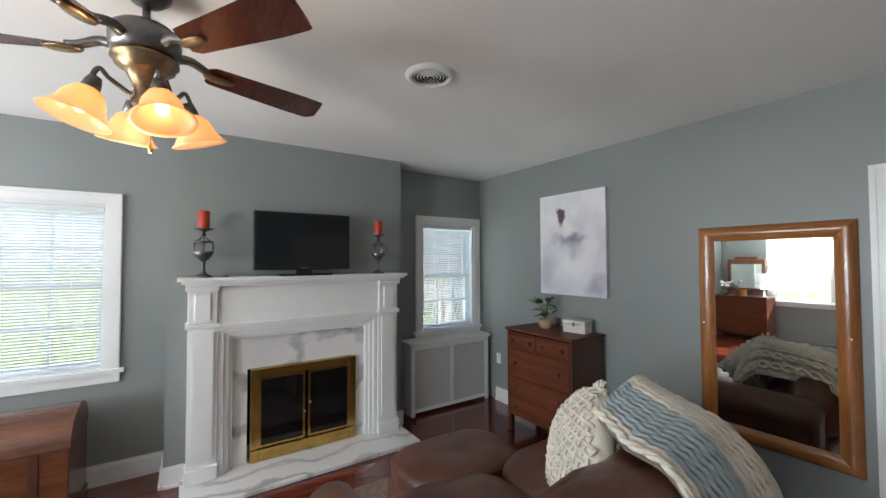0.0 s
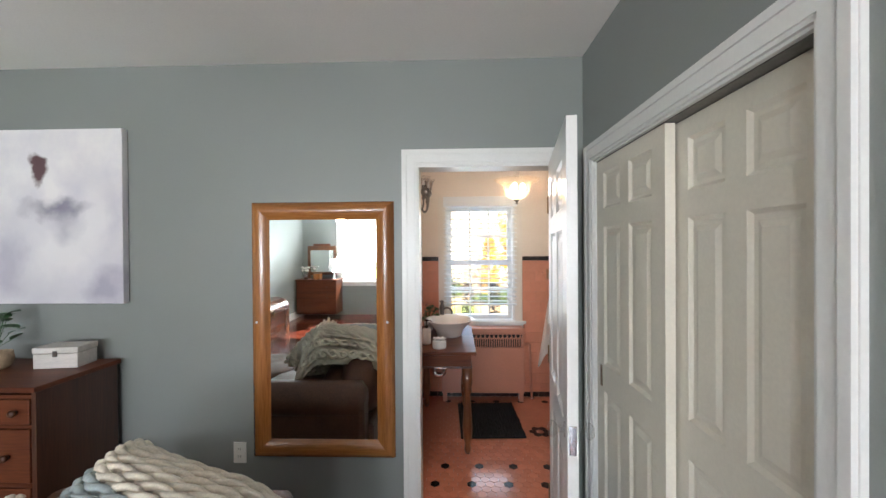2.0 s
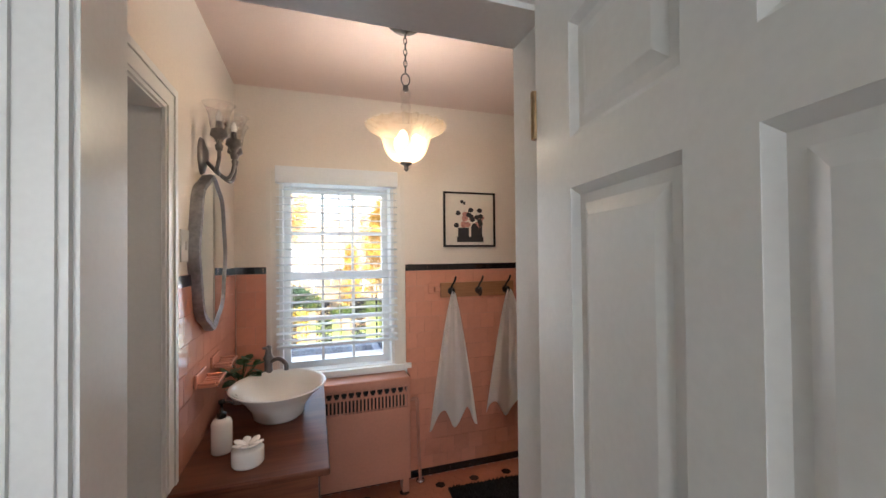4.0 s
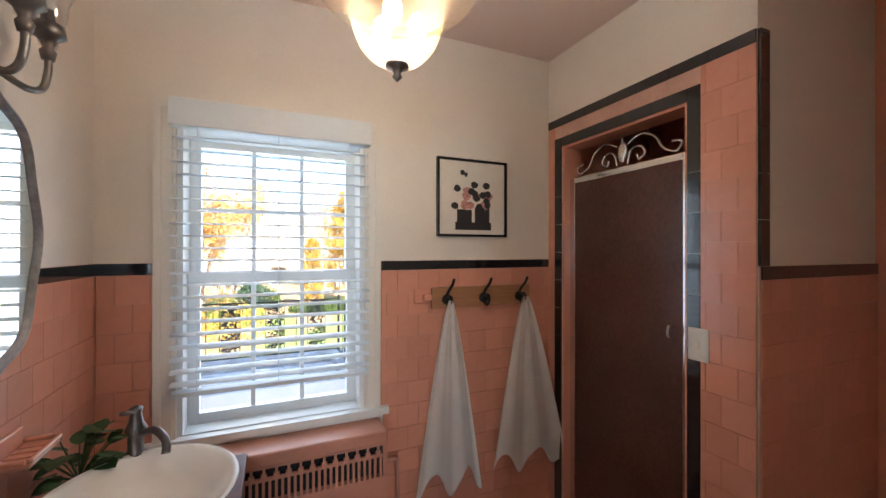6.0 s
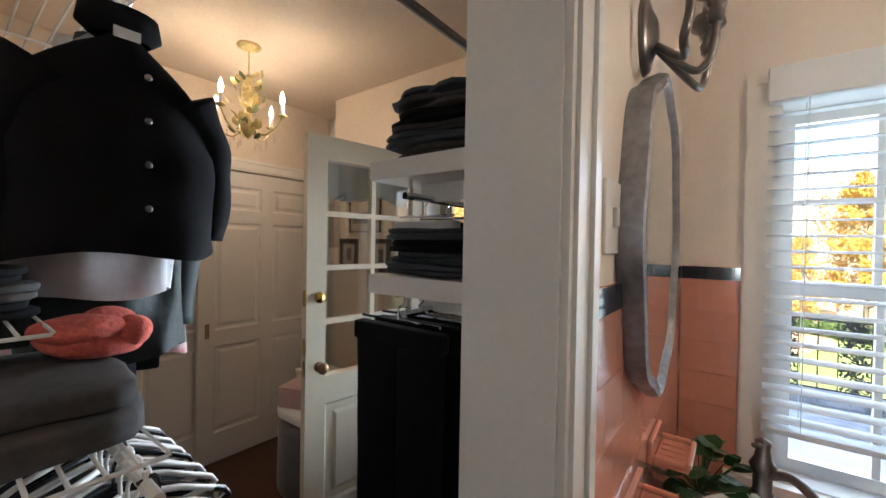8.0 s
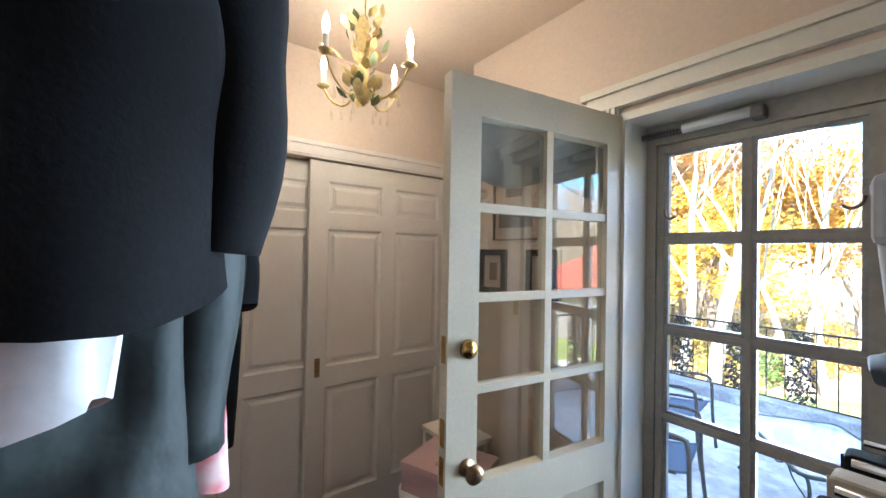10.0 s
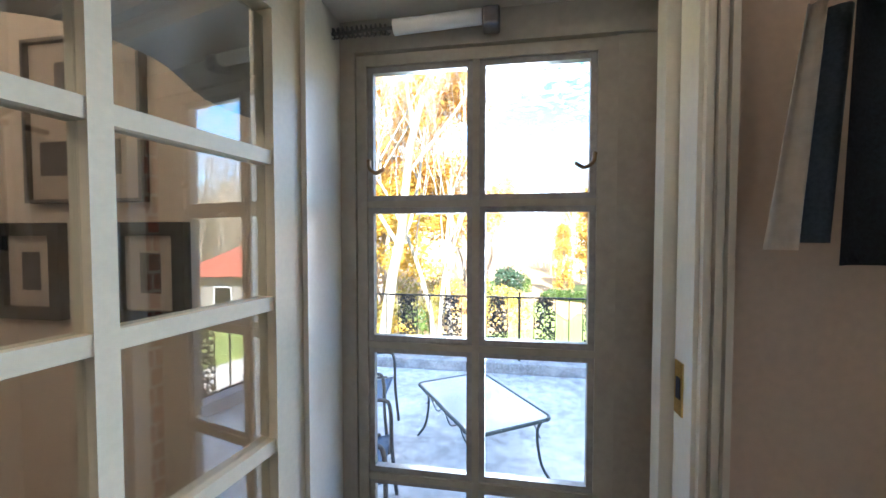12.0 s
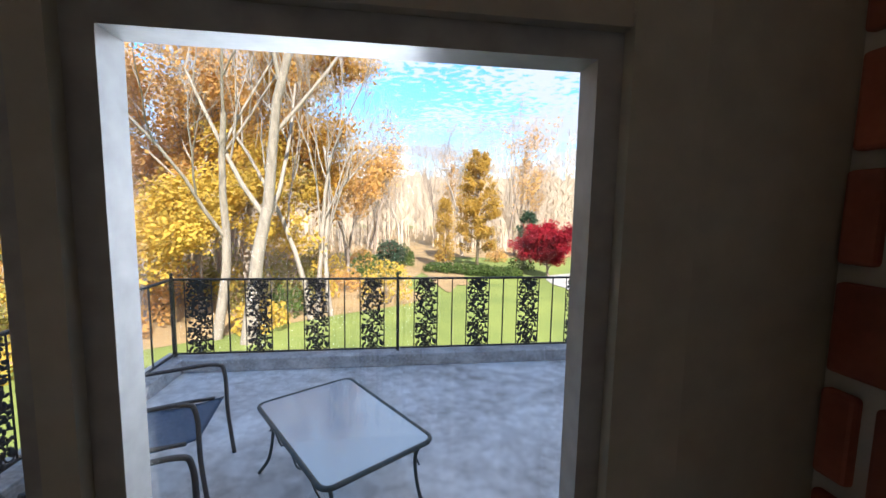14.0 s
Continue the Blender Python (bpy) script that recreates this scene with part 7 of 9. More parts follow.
def right_shelves():
    for z in (1.707, 1.408):
        s = thing("closet_shelf", 0.345, 5.60, z, "white laminate closet shelf on the dividing wall", "shelf", "closet shelves")
        part("board", B((-0.32, 0.178, -0.30, 0.26, 0, 0.050), bevel=0.003), M_TRIM, s)
        for y in (0.20, -0.17):
            part("bracket", B((-0.24, 0.178, y - 0.01, y + 0.01, -0.05, 0)), M_TRIM, s)
        part("rail", tube([(-0.20, -0.29, -0.045), (-0.20, 0.25, -0.045)], 0.010, 10), M_CHROME, s)
        for y in (-0.27, 0.22):
            part("rail_hanger", tube([(-0.20, y, -0.045), (-0.20, y, 0.0)], 0.006, 6), M_CHROME, s)
    folded_pile(0.195, 5.53, 1.759, (M_GREYCLOTH, M_DENIM, M_GREYCLOTH, M_BLACKCLOTH), 6, "folded dark jeans stacked on the shelf", 1, 0.155, 0.20)
    folded_pile(0.195, 5.53, 1.460, (M_DENIM, M_DENIM, M_BLACKCLOTH), 4, "folded blue jeans on the shelf", 5, 0.17, 0.20)
    for i in range(5):
        trousers(0.105, 5.335 + 0.085 * i, 1.318, 3 * math.sin(i * 2.0), 0.155, 1.05, M_KHAKI if i == 3 else M_BLACKCLOTH, 2.0 * i, "tan trousers hanging from a clip hanger" if i == 3 else "black trousers hanging from a clip hanger")
    for i in range(3):
        trousers(0.105, 5.44 + 0.10 * i, 1.60, 4 * i, 0.11, 0.14, M_WHITECLOTH if i == 0 else M_BLACKCLOTH, 3.0 * i, "short white garment under the upper shelf" if i == 0 else "short black garment under the upper shelf")
    rl = thing("upper_rail", 0.10, 5.62, 2.185, "dark metal clothes rail near the ceiling", "rail")
    part("bar", tube([(0, -0.40, 0), (0, 0.50, 0)], 0.014, 10), M_PEWTER, rl)
    part("flange", lathe([(0, -0.02), (0.03, -0.02), (0.03, 0.02), (0, 0.02)], 14, 0, -0.40), M_PEWTER, rl)
    for yy in (-0.35, 0.45):
        part("hanger_post", tube([(0, yy, 0), (0, yy, 0.424)], 0.008, 8), M_PEWTER, rl)
    j = thing("hung_jeans", 0.205, 6.30, 1.86, "dark blue jeans and a tan garment hanging beside the balcony door", "clothing")
    part("denim", sheet(12, 16, lambda u, v: (-0.085 + 0.25 * u - 0.01 * v, 0.02 * math.sin(u * 9) - 0.02, -0.36 * v), 0.012), M_DENIM, j, "", True)
    part("tan_cloth", sheet(8, 16, lambda u, v: (-0.125 + (0.02 + 0.03 * v) * u - 0.05 * v, 0.012 * math.sin(u * 7), -0.34 * v), 0.008), M_LINEN, j, "pale tan garment", True)
    part("faded_leg", sheet(8, 16, lambda u, v: (-0.112 + 0.05 * u - 0.02 * v, 0.016 + 0.008 * math.sin(u * 6), -0.33 * v), 0.008), M_FADED, j, "faded blue jeans leg", True)
    part("peg", tube([(0.03, 0.12, 0.0), (0.03, -0.03, 0.012)], 0.009, 8), M_BLACKPLASTIC, j)
    part("hanger", tube(curve([(0.03, -0.03, 0.012), (-0.05, -0.03, 0.03), (-0.16, -0.03, 0.045), (-0.20, -0.03, 0.025), (-0.17, -0.03, 0.0), (0.03, -0.03, -0.005)], 5), 0.009, 8), M_BLACKPLASTIC, j, "black plastic hanger", True)


right_shelves()


def pouf():
    M_POUF = mat("grey_velvet", (0.115, 0.115, 0.125), 0.9, vary=0.15, scale=6, bump=0.2, sheen=0.4)
    M_PINKBOX = mat("pale_pink_card", (0.56, 0.37, 0.36), 0.6, vary=0.08)
    M_DOT = mat("rose_print", (0.40, 0.20, 0.22), 0.6, vary=0.2)
    p = thing("pouf", -1.32, 6.08, 0, "round grey velvet pouf in front of the sliding doors", "pouf")
    part("body", lathe([(0, 0), (0.21, 0.0), (0.225, 0.03), (0.22, 0.40), (0.20, 0.43), (0, 0.43)], 36), M_POUF, p, "", True)
    part("piping", lathe([(0.218, 0.385), (0.226, 0.392), (0.218, 0.40)], 36), M_POUF, p, "", True)
    b = thing("folded_throw", -1.32, 6.08, 0.43, "folded white blanket on the pouf", "blanket")
    part("cloth", placed(puff(0.21, 0.19, 0.045, 4, 24, 0.008, 2), Matrix.Translation((0, 0, 0.045))), M_TOWEL, b, "", True)
    x = thing("pink_box", -1.31, 6.07, 0.52, "pale pink cardboard box with a rose pattern on the blanket", "box", "", 22)
    part("box", B((-0.17, 0.17, -0.13, 0.13, 0, 0.10), bevel=0.002), M_PINKBOX, x)
    part("lid", B((-0.174, 0.174, -0.134, 0.134, 0.10, 0.125), bevel=0.002), M_PINKBOX, x)
    for i, (dx, dy) in enumerate(((0.08, -0.05), (0.12, -0.02), (0.05, 0.0), (0.10, 0.05), (-0.02, -0.06), (0.02, 0.06))):
        part("printed_dot", lathe([(0, 0.1256), (0.02, 0.1256)], 14, dx, dy), M_DOT, x)
    t = thing("side_bench", -1.55, 6.28, 0, "small cream wooden bench behind the french door", "bench")
    part("top", B((-0.16, 0.16, -0.10, 0.12, 0.60, 0.625), bevel=0.004), M_CREAM, t)
    for a in (-0.14, 0.14):
        for c in (-0.08, 0.10):
            part("leg", B((a - 0.015, a + 0.015, c - 0.015, c + 0.015, 0, 0.60), bevel=0.003), M_CREAM, t)


pouf()


def wall_frame(x0, x1, z0, z1, edge, frame_m, mat_m, blocks, label):
    """Framed print on the wall behind the french door; blocks: printed areas as shares of the sheet."""
    f = thing("wall_picture", (x0 + x1) / 2, DY1, z0, label, "picture", "dressing room pictures")
    w, h = (x1 - x0) / 2, z1 - z0
    part("frame", B((-w, -w + edge, -0.02, 0, 0, h), (w - edge, w, -0.02, 0, 0, h), (-w + edge, w - edge, -0.02, 0, h - edge, h), (-w + edge, w - edge, -0.02, 0, 0, edge)), frame_m, f)
    part("print", B((-w + edge, w - edge, -0.008, -0.003, edge, h - edge)), mat_m, f)
    for a, b, c, d in blocks:
        part("printed_area", B((-w + 2 * w * a, -w + 2 * w * b, -0.0084, -0.008, h * c, h * d)), M_PRINT, f)


M_PRINT = mat("dark_print_ink", (0.05, 0.045, 0.045), 0.6, vary=0.4, scale=14, dark=(0.12, 0.10, 0.09))
M_SHEETPAPER = mat("tan_print_paper", (0.50, 0.40, 0.32), 0.6, vary=0.08)
wall_frame(-1.425, -1.11, 1.615, 1.985, 0.008, M_PRINT, M_SHEETPAPER, ((0.25, 0.60, 0.58, 0.86), (0.10, 0.80, 0.17, 0.38)), "thin framed poster with two dark prints on the wall")
wall_frame(-1.525, -1.335, 1.345, 1.57, 0.03, M_BLACKPLASTIC, M_SHEETPAPER, ((0.36, 0.64, 0.30, 0.70),), "small black framed picture below the poster")
wall_frame(-1.20, -1.01, 1.345, 1.57, 0.03, M_BLACKPLASTIC, M_SHEETPAPER, ((0.36, 0.64, 0.30, 0.70),), "small black framed picture below the poster")


# ---- balcony ----
M_DECK = mat("weathered_concrete", (0.74, 0.73, 0.70), 0.85, dark=(0.33, 0.305, 0.275), scale=1.1, fine=11, bump=0.35)
M_CURB = mat("flaking_white_kerb", (0.55, 0.54, 0.52), 0.8, dark=(0.25, 0.24, 0.23), scale=6, fine=40, bump=0.3)
M_BRICK = mat("red_brick", (0.30, 0.085, 0.05), 0.85, vary=0.3, scale=14, fine=90, bump=0.5, spread=0.25)
M_MORTAR = mat("pale_mortar", (0.48, 0.43, 0.37), 0.95, vary=0.15, scale=20, bump=0.4)
M_RAIL = mat("rusty_black_iron", (0.022, 0.019, 0.017), 0.6, 0.2, vary=0.4, scale=25, bump=0.3)
M_TABLEMETAL = mat("grey_green_metal", (0.06, 0.075, 0.07), 0.5, 0.3, vary=0.3, scale=20, bump=0.2)
M_TABLEGLASS = mat("frosted_blue_glass", (0.34, 0.46, 0.54), 0.03, vary=0.05, bump=0.0, spec=0.9, coat=1.0)
M_CHAIRMETAL = mat("bronze_tube_metal", (0.10, 0.09, 0.08), 0.45, 0.4, vary=0.2, bump=0.1)
M_WICKER = mat("blue_grey_weave", (0.19, 0.255, 0.35), 0.7, vary=0.35, scale=60, fine=170, bump=0.8, depth=0.004)
RX0, RX1, RY1, DZ = -2.40, 2.15, 10.50, -0.13
structure("deck", B((RX0 - 0.12, RX1 + 0.12, 6.67, RY1 + 0.12, -0.45, DZ)), M_DECK, "weathered grey concrete balcony deck")
structure("deck_kerb", B((RX0 - 0.12, RX1 + 0.12, RY1 - 0.12, RY1 + 0.12, DZ, 0.0), (RX0 - 0.12, RX0 + 0.12, 6.67, RY1 - 0.12, DZ, 0.0), (RX1 - 0.12, RX1 + 0.12, 6.67, RY1 - 0.12, DZ, 0.0), bevel=0.012), M_CURB, "flaking white balcony kerb")
structure("lower_wall", B((-3.2, 4.2, -2.9, 10.62, -3.6, -0.45)), M_MORTAR, "plain storey under the rooms and balcony")
# unseen block with the roof raised on it, added to shade deck and kerb
structure("deck_shade_block", B((-3.0, 4.0, -3.1, 6.69, CEIL + 0.15, CEIL + 1.2)), M_MORTAR, "unseen block over the rooms, added to shade the deck")
structure("roof", B((-3.3, 4.3, -3.4, 6.95, CEIL + 1.2, CEIL + 1.35)), M_PEWTER, "unseen flat roof over the house, raised to shade the deck")


def scroll_panel():
    """Cast vine panel 0.25 m wide."""
    bm = bmesh.new()
    tube([(-0.125, 0, 0.03), (-0.125, 0, 0.78)], 0.006, 5, bm)
    tube([(0.125, 0, 0.03), (0.125, 0, 0.78)], 0.006, 5, bm)
    rng = random.Random(2)
    stem = curve([(0.0, 0, 0.04), (0.06, 0, 0.13), (-0.05, 0, 0.25), (0.06, 0, 0.38), (-0.06, 0, 0.50), (0.05, 0, 0.62), (-0.03, 0, 0.72), (0.02, 0, 0.77)], 8)
    tube(stem, 0.008, 5, bm)
    for k, p in enumerate(stem[2:-1:2]):
        s = 1 if k % 2 else -1
        r = 0.045
        spiral = [p + Vector((s * (0.055 + (r * (1 - i / 16)) * math.cos(2.6 + i * 0.42) * 1.0), 0, (r * (1 - i / 16)) * math.sin(2.6 + i * 0.42))) for i in range(14)]
        spiral = [Vector((max(-0.12, min(0.12, q.x)), q.y, q.z)) for q in spiral]
        tube(spiral, 0.0055, 4, bm)
        for j in range(9):
            c = Vector((rng.uniform(-0.108, 0.108), 0, p.z + rng.uniform(-0.03, 0.03)))
            a = rng.uniform(0, 6.28)
            n = 7
            f = []
            for i in range(n):
                q = 2 * math.pi * i / n
                u, v = 0.021 * math.cos(q), 0.0095 * math.sin(q) * (1.2 if i % 2 else 0.8)
                f.append((c.x + u * math.cos(a) - v * math.sin(a), c.z + u * math.sin(a) + v * math.cos(a)))
            fr = [bm.verts.new((x, -0.005, z)) for x, z in f]
            bk = [bm.verts.new((x, 0.005, z)) for x, z in f]
            bm.faces.new(fr)
            bm.faces.new(bk[::-1])
            for i in range(n):
                bm.faces.new((fr[i], bk[i], bk[(i + 1) % n], fr[(i + 1) % n]))
    return bm


def railing(name, x0, y0, x1, y1, centers, posts, label):
    L = math.hypot(x1 - x0, y1 - y0)
    r = thing(name, x0, y0, 0.0, label, "railing", "balcony railings", math.degrees(math.atan2(y1 - y0, x1 - x0)))
    part("top_rail", B((0, L, -0.018, 0.018, 0.775, 0.795), bevel=0.004), M_RAIL, r)
    part("bottom_rail", B((0, L, -0.013, 0.013, 0.022, 0.036)), M_RAIL, r)
    pan = None
    for c in centers:
        if pan is None:
            pan = part("scroll_panel", scroll_panel(), M_RAIL, r, "cast iron vine panel", True)
            pan.location = (c, 0, 0)
        else:
            o = new("scroll_panel", pan.data)
            o.parent, o.location = r, (c, 0, 0)
            o["label"] = "cast iron vine panel"
    bal = None
    for c in centers:
        b = c + 0.285
        if b > L - 0.05 or any(abs(b - q) < 0.06 for q in posts):
            continue
        o = part("baluster", B((-0.006, 0.006, -0.006, 0.006, 0.036, 0.775)), M_RAIL, r) if bal is None else new("baluster", bal.data)
        bal = bal or o
        o.parent, o.location = r, (b, 0, 0)
    for q in posts:
        p = part("post", B((q - 0.015, q + 0.015, -0.015, 0.015, -0.0, 0.80)), M_RAIL, r)
        part("finial", lathe([(0, 0.855), (0.009, 0.85), (0.016, 0.835), (0.008, 0.815), (0.018, 0.80), (0, 0.80)], 10, q, 0), M_RAIL, p, "", True)


railing("railing_north", RX0, RY1, RX1, RY1, [0.24 + 0.57 * i for i in range(8)], [0.0, 2.22, 4.55], "black wrought iron balcony railing with vine panels along the far edge")
railing("railing_west", RX0, 6.75, RX0, RY1 - 0.02, [0.25 + 0.57 * i for i in range(6)], [0.02, 1.95], "black wrought iron balcony railing with vine panels beside the chairs")
railing("railing_east", RX1, 6.75, RX1, RY1 - 0.02, [0.25 + 0.57 * i for i in range(6)], [0.02, 1.95], "black wrought iron balcony railing with vine panels outside the bathroom")


def patio_table():
    t = thing("glass_table", -0.54, 8.56, DZ, "low patio table with a frosted glass top and curled metal legs", "table", "", -56.6)
    a, b, z = 0.475, 0.305, 0.45

    def ring(r, zz):
        out = []
        for cx, cy, s in ((a - r, b - r, 0), (-a + r, b - r, 90), (-a + r, -b + r, 180), (a - r, -b + r, 270)):
            for k in range(6):
                q = math.radians(s + 18 * k)
                out.append((cx + r * math.cos(q), cy + r * math.sin(q), zz))
        return out

    bm = bmesh.new()
    lo, hi = [bm.verts.new(p) for p in ring(0.05, z - 0.006)], [bm.verts.new(p) for p in ring(0.05, z)]
    bm.faces.new(hi)
    bm.faces.new(lo[::-1])
    for i in range(len(lo)):
        bm.faces.new((lo[i], lo[(i + 1) % len(lo)], hi[(i + 1) % len(lo)], hi[i]))
    part("glass_top", bm, M_TABLEGLASS, t)
    rg = ring(0.055, z - 0.006)
    part("rim", tube(rg + rg[:1], 0.013, 8), M_TABLEMETAL, t, "", True)
    for sx in (-1, 1):
        for sy in (-1, 1):
            part("leg", tube(curve([(sx * (a - 0.04), sy * (b - 0.04), z - 0.015), (sx * (a - 0.07), sy * (b - 0.07), z - 0.12), (sx * (a - 0.05), sy * (b - 0.05), 0.12), (sx * (a + 0.0), sy * (b + 0.0), 0.006)], 6), 0.010, 8), M_TABLEMETAL, t, "", True)
            part("brace", tube(curve([(sx * (a - 0.06), sy * (b - 0.05), z - 0.16), (sx * (a - 0.16), sy * (b - 0.03), z - 0.10), (sx * (a - 0.20), sy * (b - 0.02), z - 0.03), (sx * (a - 0.14), sy * (b - 0.02), z - 0.05)], 5), 0.005, 6), M_TABLEMETAL, t, "", True)
    for sy in (-1, 1):
        part("side_scroll", tube(curve([(-0.26, sy * (b - 0.02), z - 0.02), (-0.12, sy * (b - 0.02), z - 0.09), (0, sy * (b - 0.02), z - 0.03), (0.12, sy * (b - 0.02), z - 0.09), (0.26, sy * (b - 0.02), z - 0.02)], 6), 0.005, 6), M_TABLEMETAL, t, "", True)


patio_table()


def patio_chair(x, y, rz):
    c = thing("patio_chair", x, y, DZ, "blue-grey woven patio chair with bronze tube arms", "chair", "balcony chairs", rz)

    def sling(u, v):
        w = (u - 0.5) * 0.50
        if v < 0.5:
            q = v / 0.5
            return (0.26 - 0.46 * q, w, 0.41 - 0.05 * q - 0.02 * math.sin(q * math.pi))
        q = (v - 0.5) / 0.5
        return (-0.20 - 0.24 * q, w * (1 - 0.10 * q * q), 0.36 + 0.50 * q)

    part("sling", sheet(10, 24, sling, 0.014), M_WICKER, c, "", True)
    for s in (-1, 1):
        y0 = s * 0.27
        part("side_frame", tube(curve([(0.30, y0, 0.0), (0.27, y0, 0.30), (0.26, y0, 0.56), (0.20, y0, 0.62), (-0.05, y0, 0.60), (-0.28, y0, 0.58)], 6), 0.013, 8), M_CHAIRMETAL, c, "", True)
        part("back_leg", tube(curve([(0.20, y0 * 0.95, 0.40), (-0.20, y0 * 0.95, 0.35), (-0.36, y0, 0.15), (-0.42, y0, 0.0)], 6), 0.012, 8), M_CHAIRMETAL, c, "", True)
        part("back_rail", tube([(-0.20, y0 * 0.95, 0.35), (-0.44, y0 * 0.86, 0.86)], 0.011, 8), M_CHAIRMETAL, c, "", True)
    return c


patio_chair(-1.55, 8.72, 8)
patio_chair(-1.25, 7.72, 14)

# ---- ground, woods and garden ----
GZ = -3.45
M_LAWN = mat("autumn_lawn", (0.22, 0.25, 0.05), 0.95, dark=(0.12, 0.155, 0.03), scale=0.35, fine=9, bump=0.8, depth=0.05)
M_LITTER = mat("leaf_litter", (0.38, 0.25, 0.11), 0.95, dark=(0.22, 0.15, 0.07), scale=0.6, fine=8, bump=1.0, depth=0.06)
M_GRAVEL = mat("pale_driveway", (0.40, 0.38, 0.35), 0.9, vary=0.25, scale=1.2, fine=20, bump=0.4)
M_BARK = mat("pale_grey_bark", (0.36, 0.30, 0.235), 0.9, dark=(0.19, 0.155, 0.12), scale=3, fine=30, bump=0.8, stretch=(3, 3, 0.7), depth=0.02)
M_BARK2 = mat("brown_bark", (0.30, 0.235, 0.18), 0.95, vary=0.4, scale=3, fine=30, bump=0.8, stretch=(3, 3, 0.7), depth=0.02)
M_TWIG = mat("twigs", (0.50, 0.40, 0.29), 0.95, vary=0.3, scale=2, bump=0)


def leafmat(name, c, d):
    m = mat(name, c, 0.8, dark=d, scale=1.3, fine=9, bump=0.0)
    n, l = m.node_tree.nodes, m.node_tree.links
    b = n["Principled BSDF"]
    b.inputs["Specular IOR Level"].default_value = 0.2
    # thin leaves let light through
    tr, mx = n.new("ShaderNodeBsdfTranslucent"), n.new("ShaderNodeMixShader")
    tr.inputs[0].default_value = (*[min(1, 1.25 * (p + q) / 2) for p, q in zip(c, d)], 1)
    mx.inputs[0].default_value = 0.42
    l.new(b.outputs[0], mx.inputs[1])
    l.new(tr.outputs[0], mx.inputs[2])
    l.new(mx.outputs[0], n["Material Output"].inputs[0])
    return m


M_GOLD = leafmat("golden_leaves", (0.56, 0.32, 0.05), (0.36, 0.19, 0.035))
M_YELLOW = leafmat("yellow_leaves", (0.60, 0.40, 0.06), (0.40, 0.28, 0.05))
M_ORANGE = leafmat("orange_leaves", (0.58, 0.33, 0.09), (0.42, 0.24, 0.08))
M_RED = leafmat("crimson_leaves", (0.42, 0.016, 0.03), (0.20, 0.008, 0.016))
M_GREENLEAF = leafmat("green_leaves", (0.10, 0.14, 0.03), (0.04, 0.065, 0.018))
M_OLIVEGOLD = leafmat("olive_gold_leaves", (0.50, 0.30, 0.05), (0.33, 0.21, 0.04))
M_SPRUCE = leafmat("spruce_needles", (0.06, 0.10, 0.055), (0.025, 0.045, 0.028))
gb = bmesh.new()
NG = 60
for i in range(NG + 1):
    for j in range(NG + 1):
        gx, gy = -1500 + 3000 * i / NG, -1500 + 3000 * j / NG
        gb.verts.new((gx, gy, GZ))
gb.verts.ensure_lookup_table()
for i in range(NG):
    for j in range(NG):
        k = i * (NG + 1) + j
        gb.faces.new((gb.verts[k], gb.verts[k + NG + 1], gb.verts[k + NG + 2], gb.verts[k + 1]))
structure("ground", gb, M_LAWN, "mown lawn with fallen leaves")


def blob(name, cx, cy, rx, ry, z, m, seed, label, n=60):
    bm = bmesh.new()
    bm.faces.new([bm.verts.new((cx + rx * (1 + 0.35 * noise.noise(Vector((math.cos(t) * 2 + seed, math.sin(t) * 2, seed)))) * math.cos(t), cy + ry * (1 + 0.35 * noise.noise(Vector((math.cos(t) * 2, math.sin(t) * 2 + seed, 1)))) * math.sin(t), z)) for t in [2 * math.pi * i / n for i in range(n)]])
    return structure(name, bm, m, label)


blob("woodland_floor", -16, 36, 18, 17, GZ + 0.02, M_LITTER, 1.0, "woodland floor of fallen leaves")
blob("woodland_floor_far", 10, 78, 60, 32, GZ + 0.03, M_LITTER, 4.0, "woodland floor of fallen leaves")
blob("leafy_path", 3.6, 44, 1.9, 14, GZ + 0.05, M_LITTER, 7.0, "leaf-strewn grass path into the woods")
blob("driveway", 17, 30, 6, 7, GZ + 0.04, M_GRAVEL, 9.0, "pale gravel driveway")


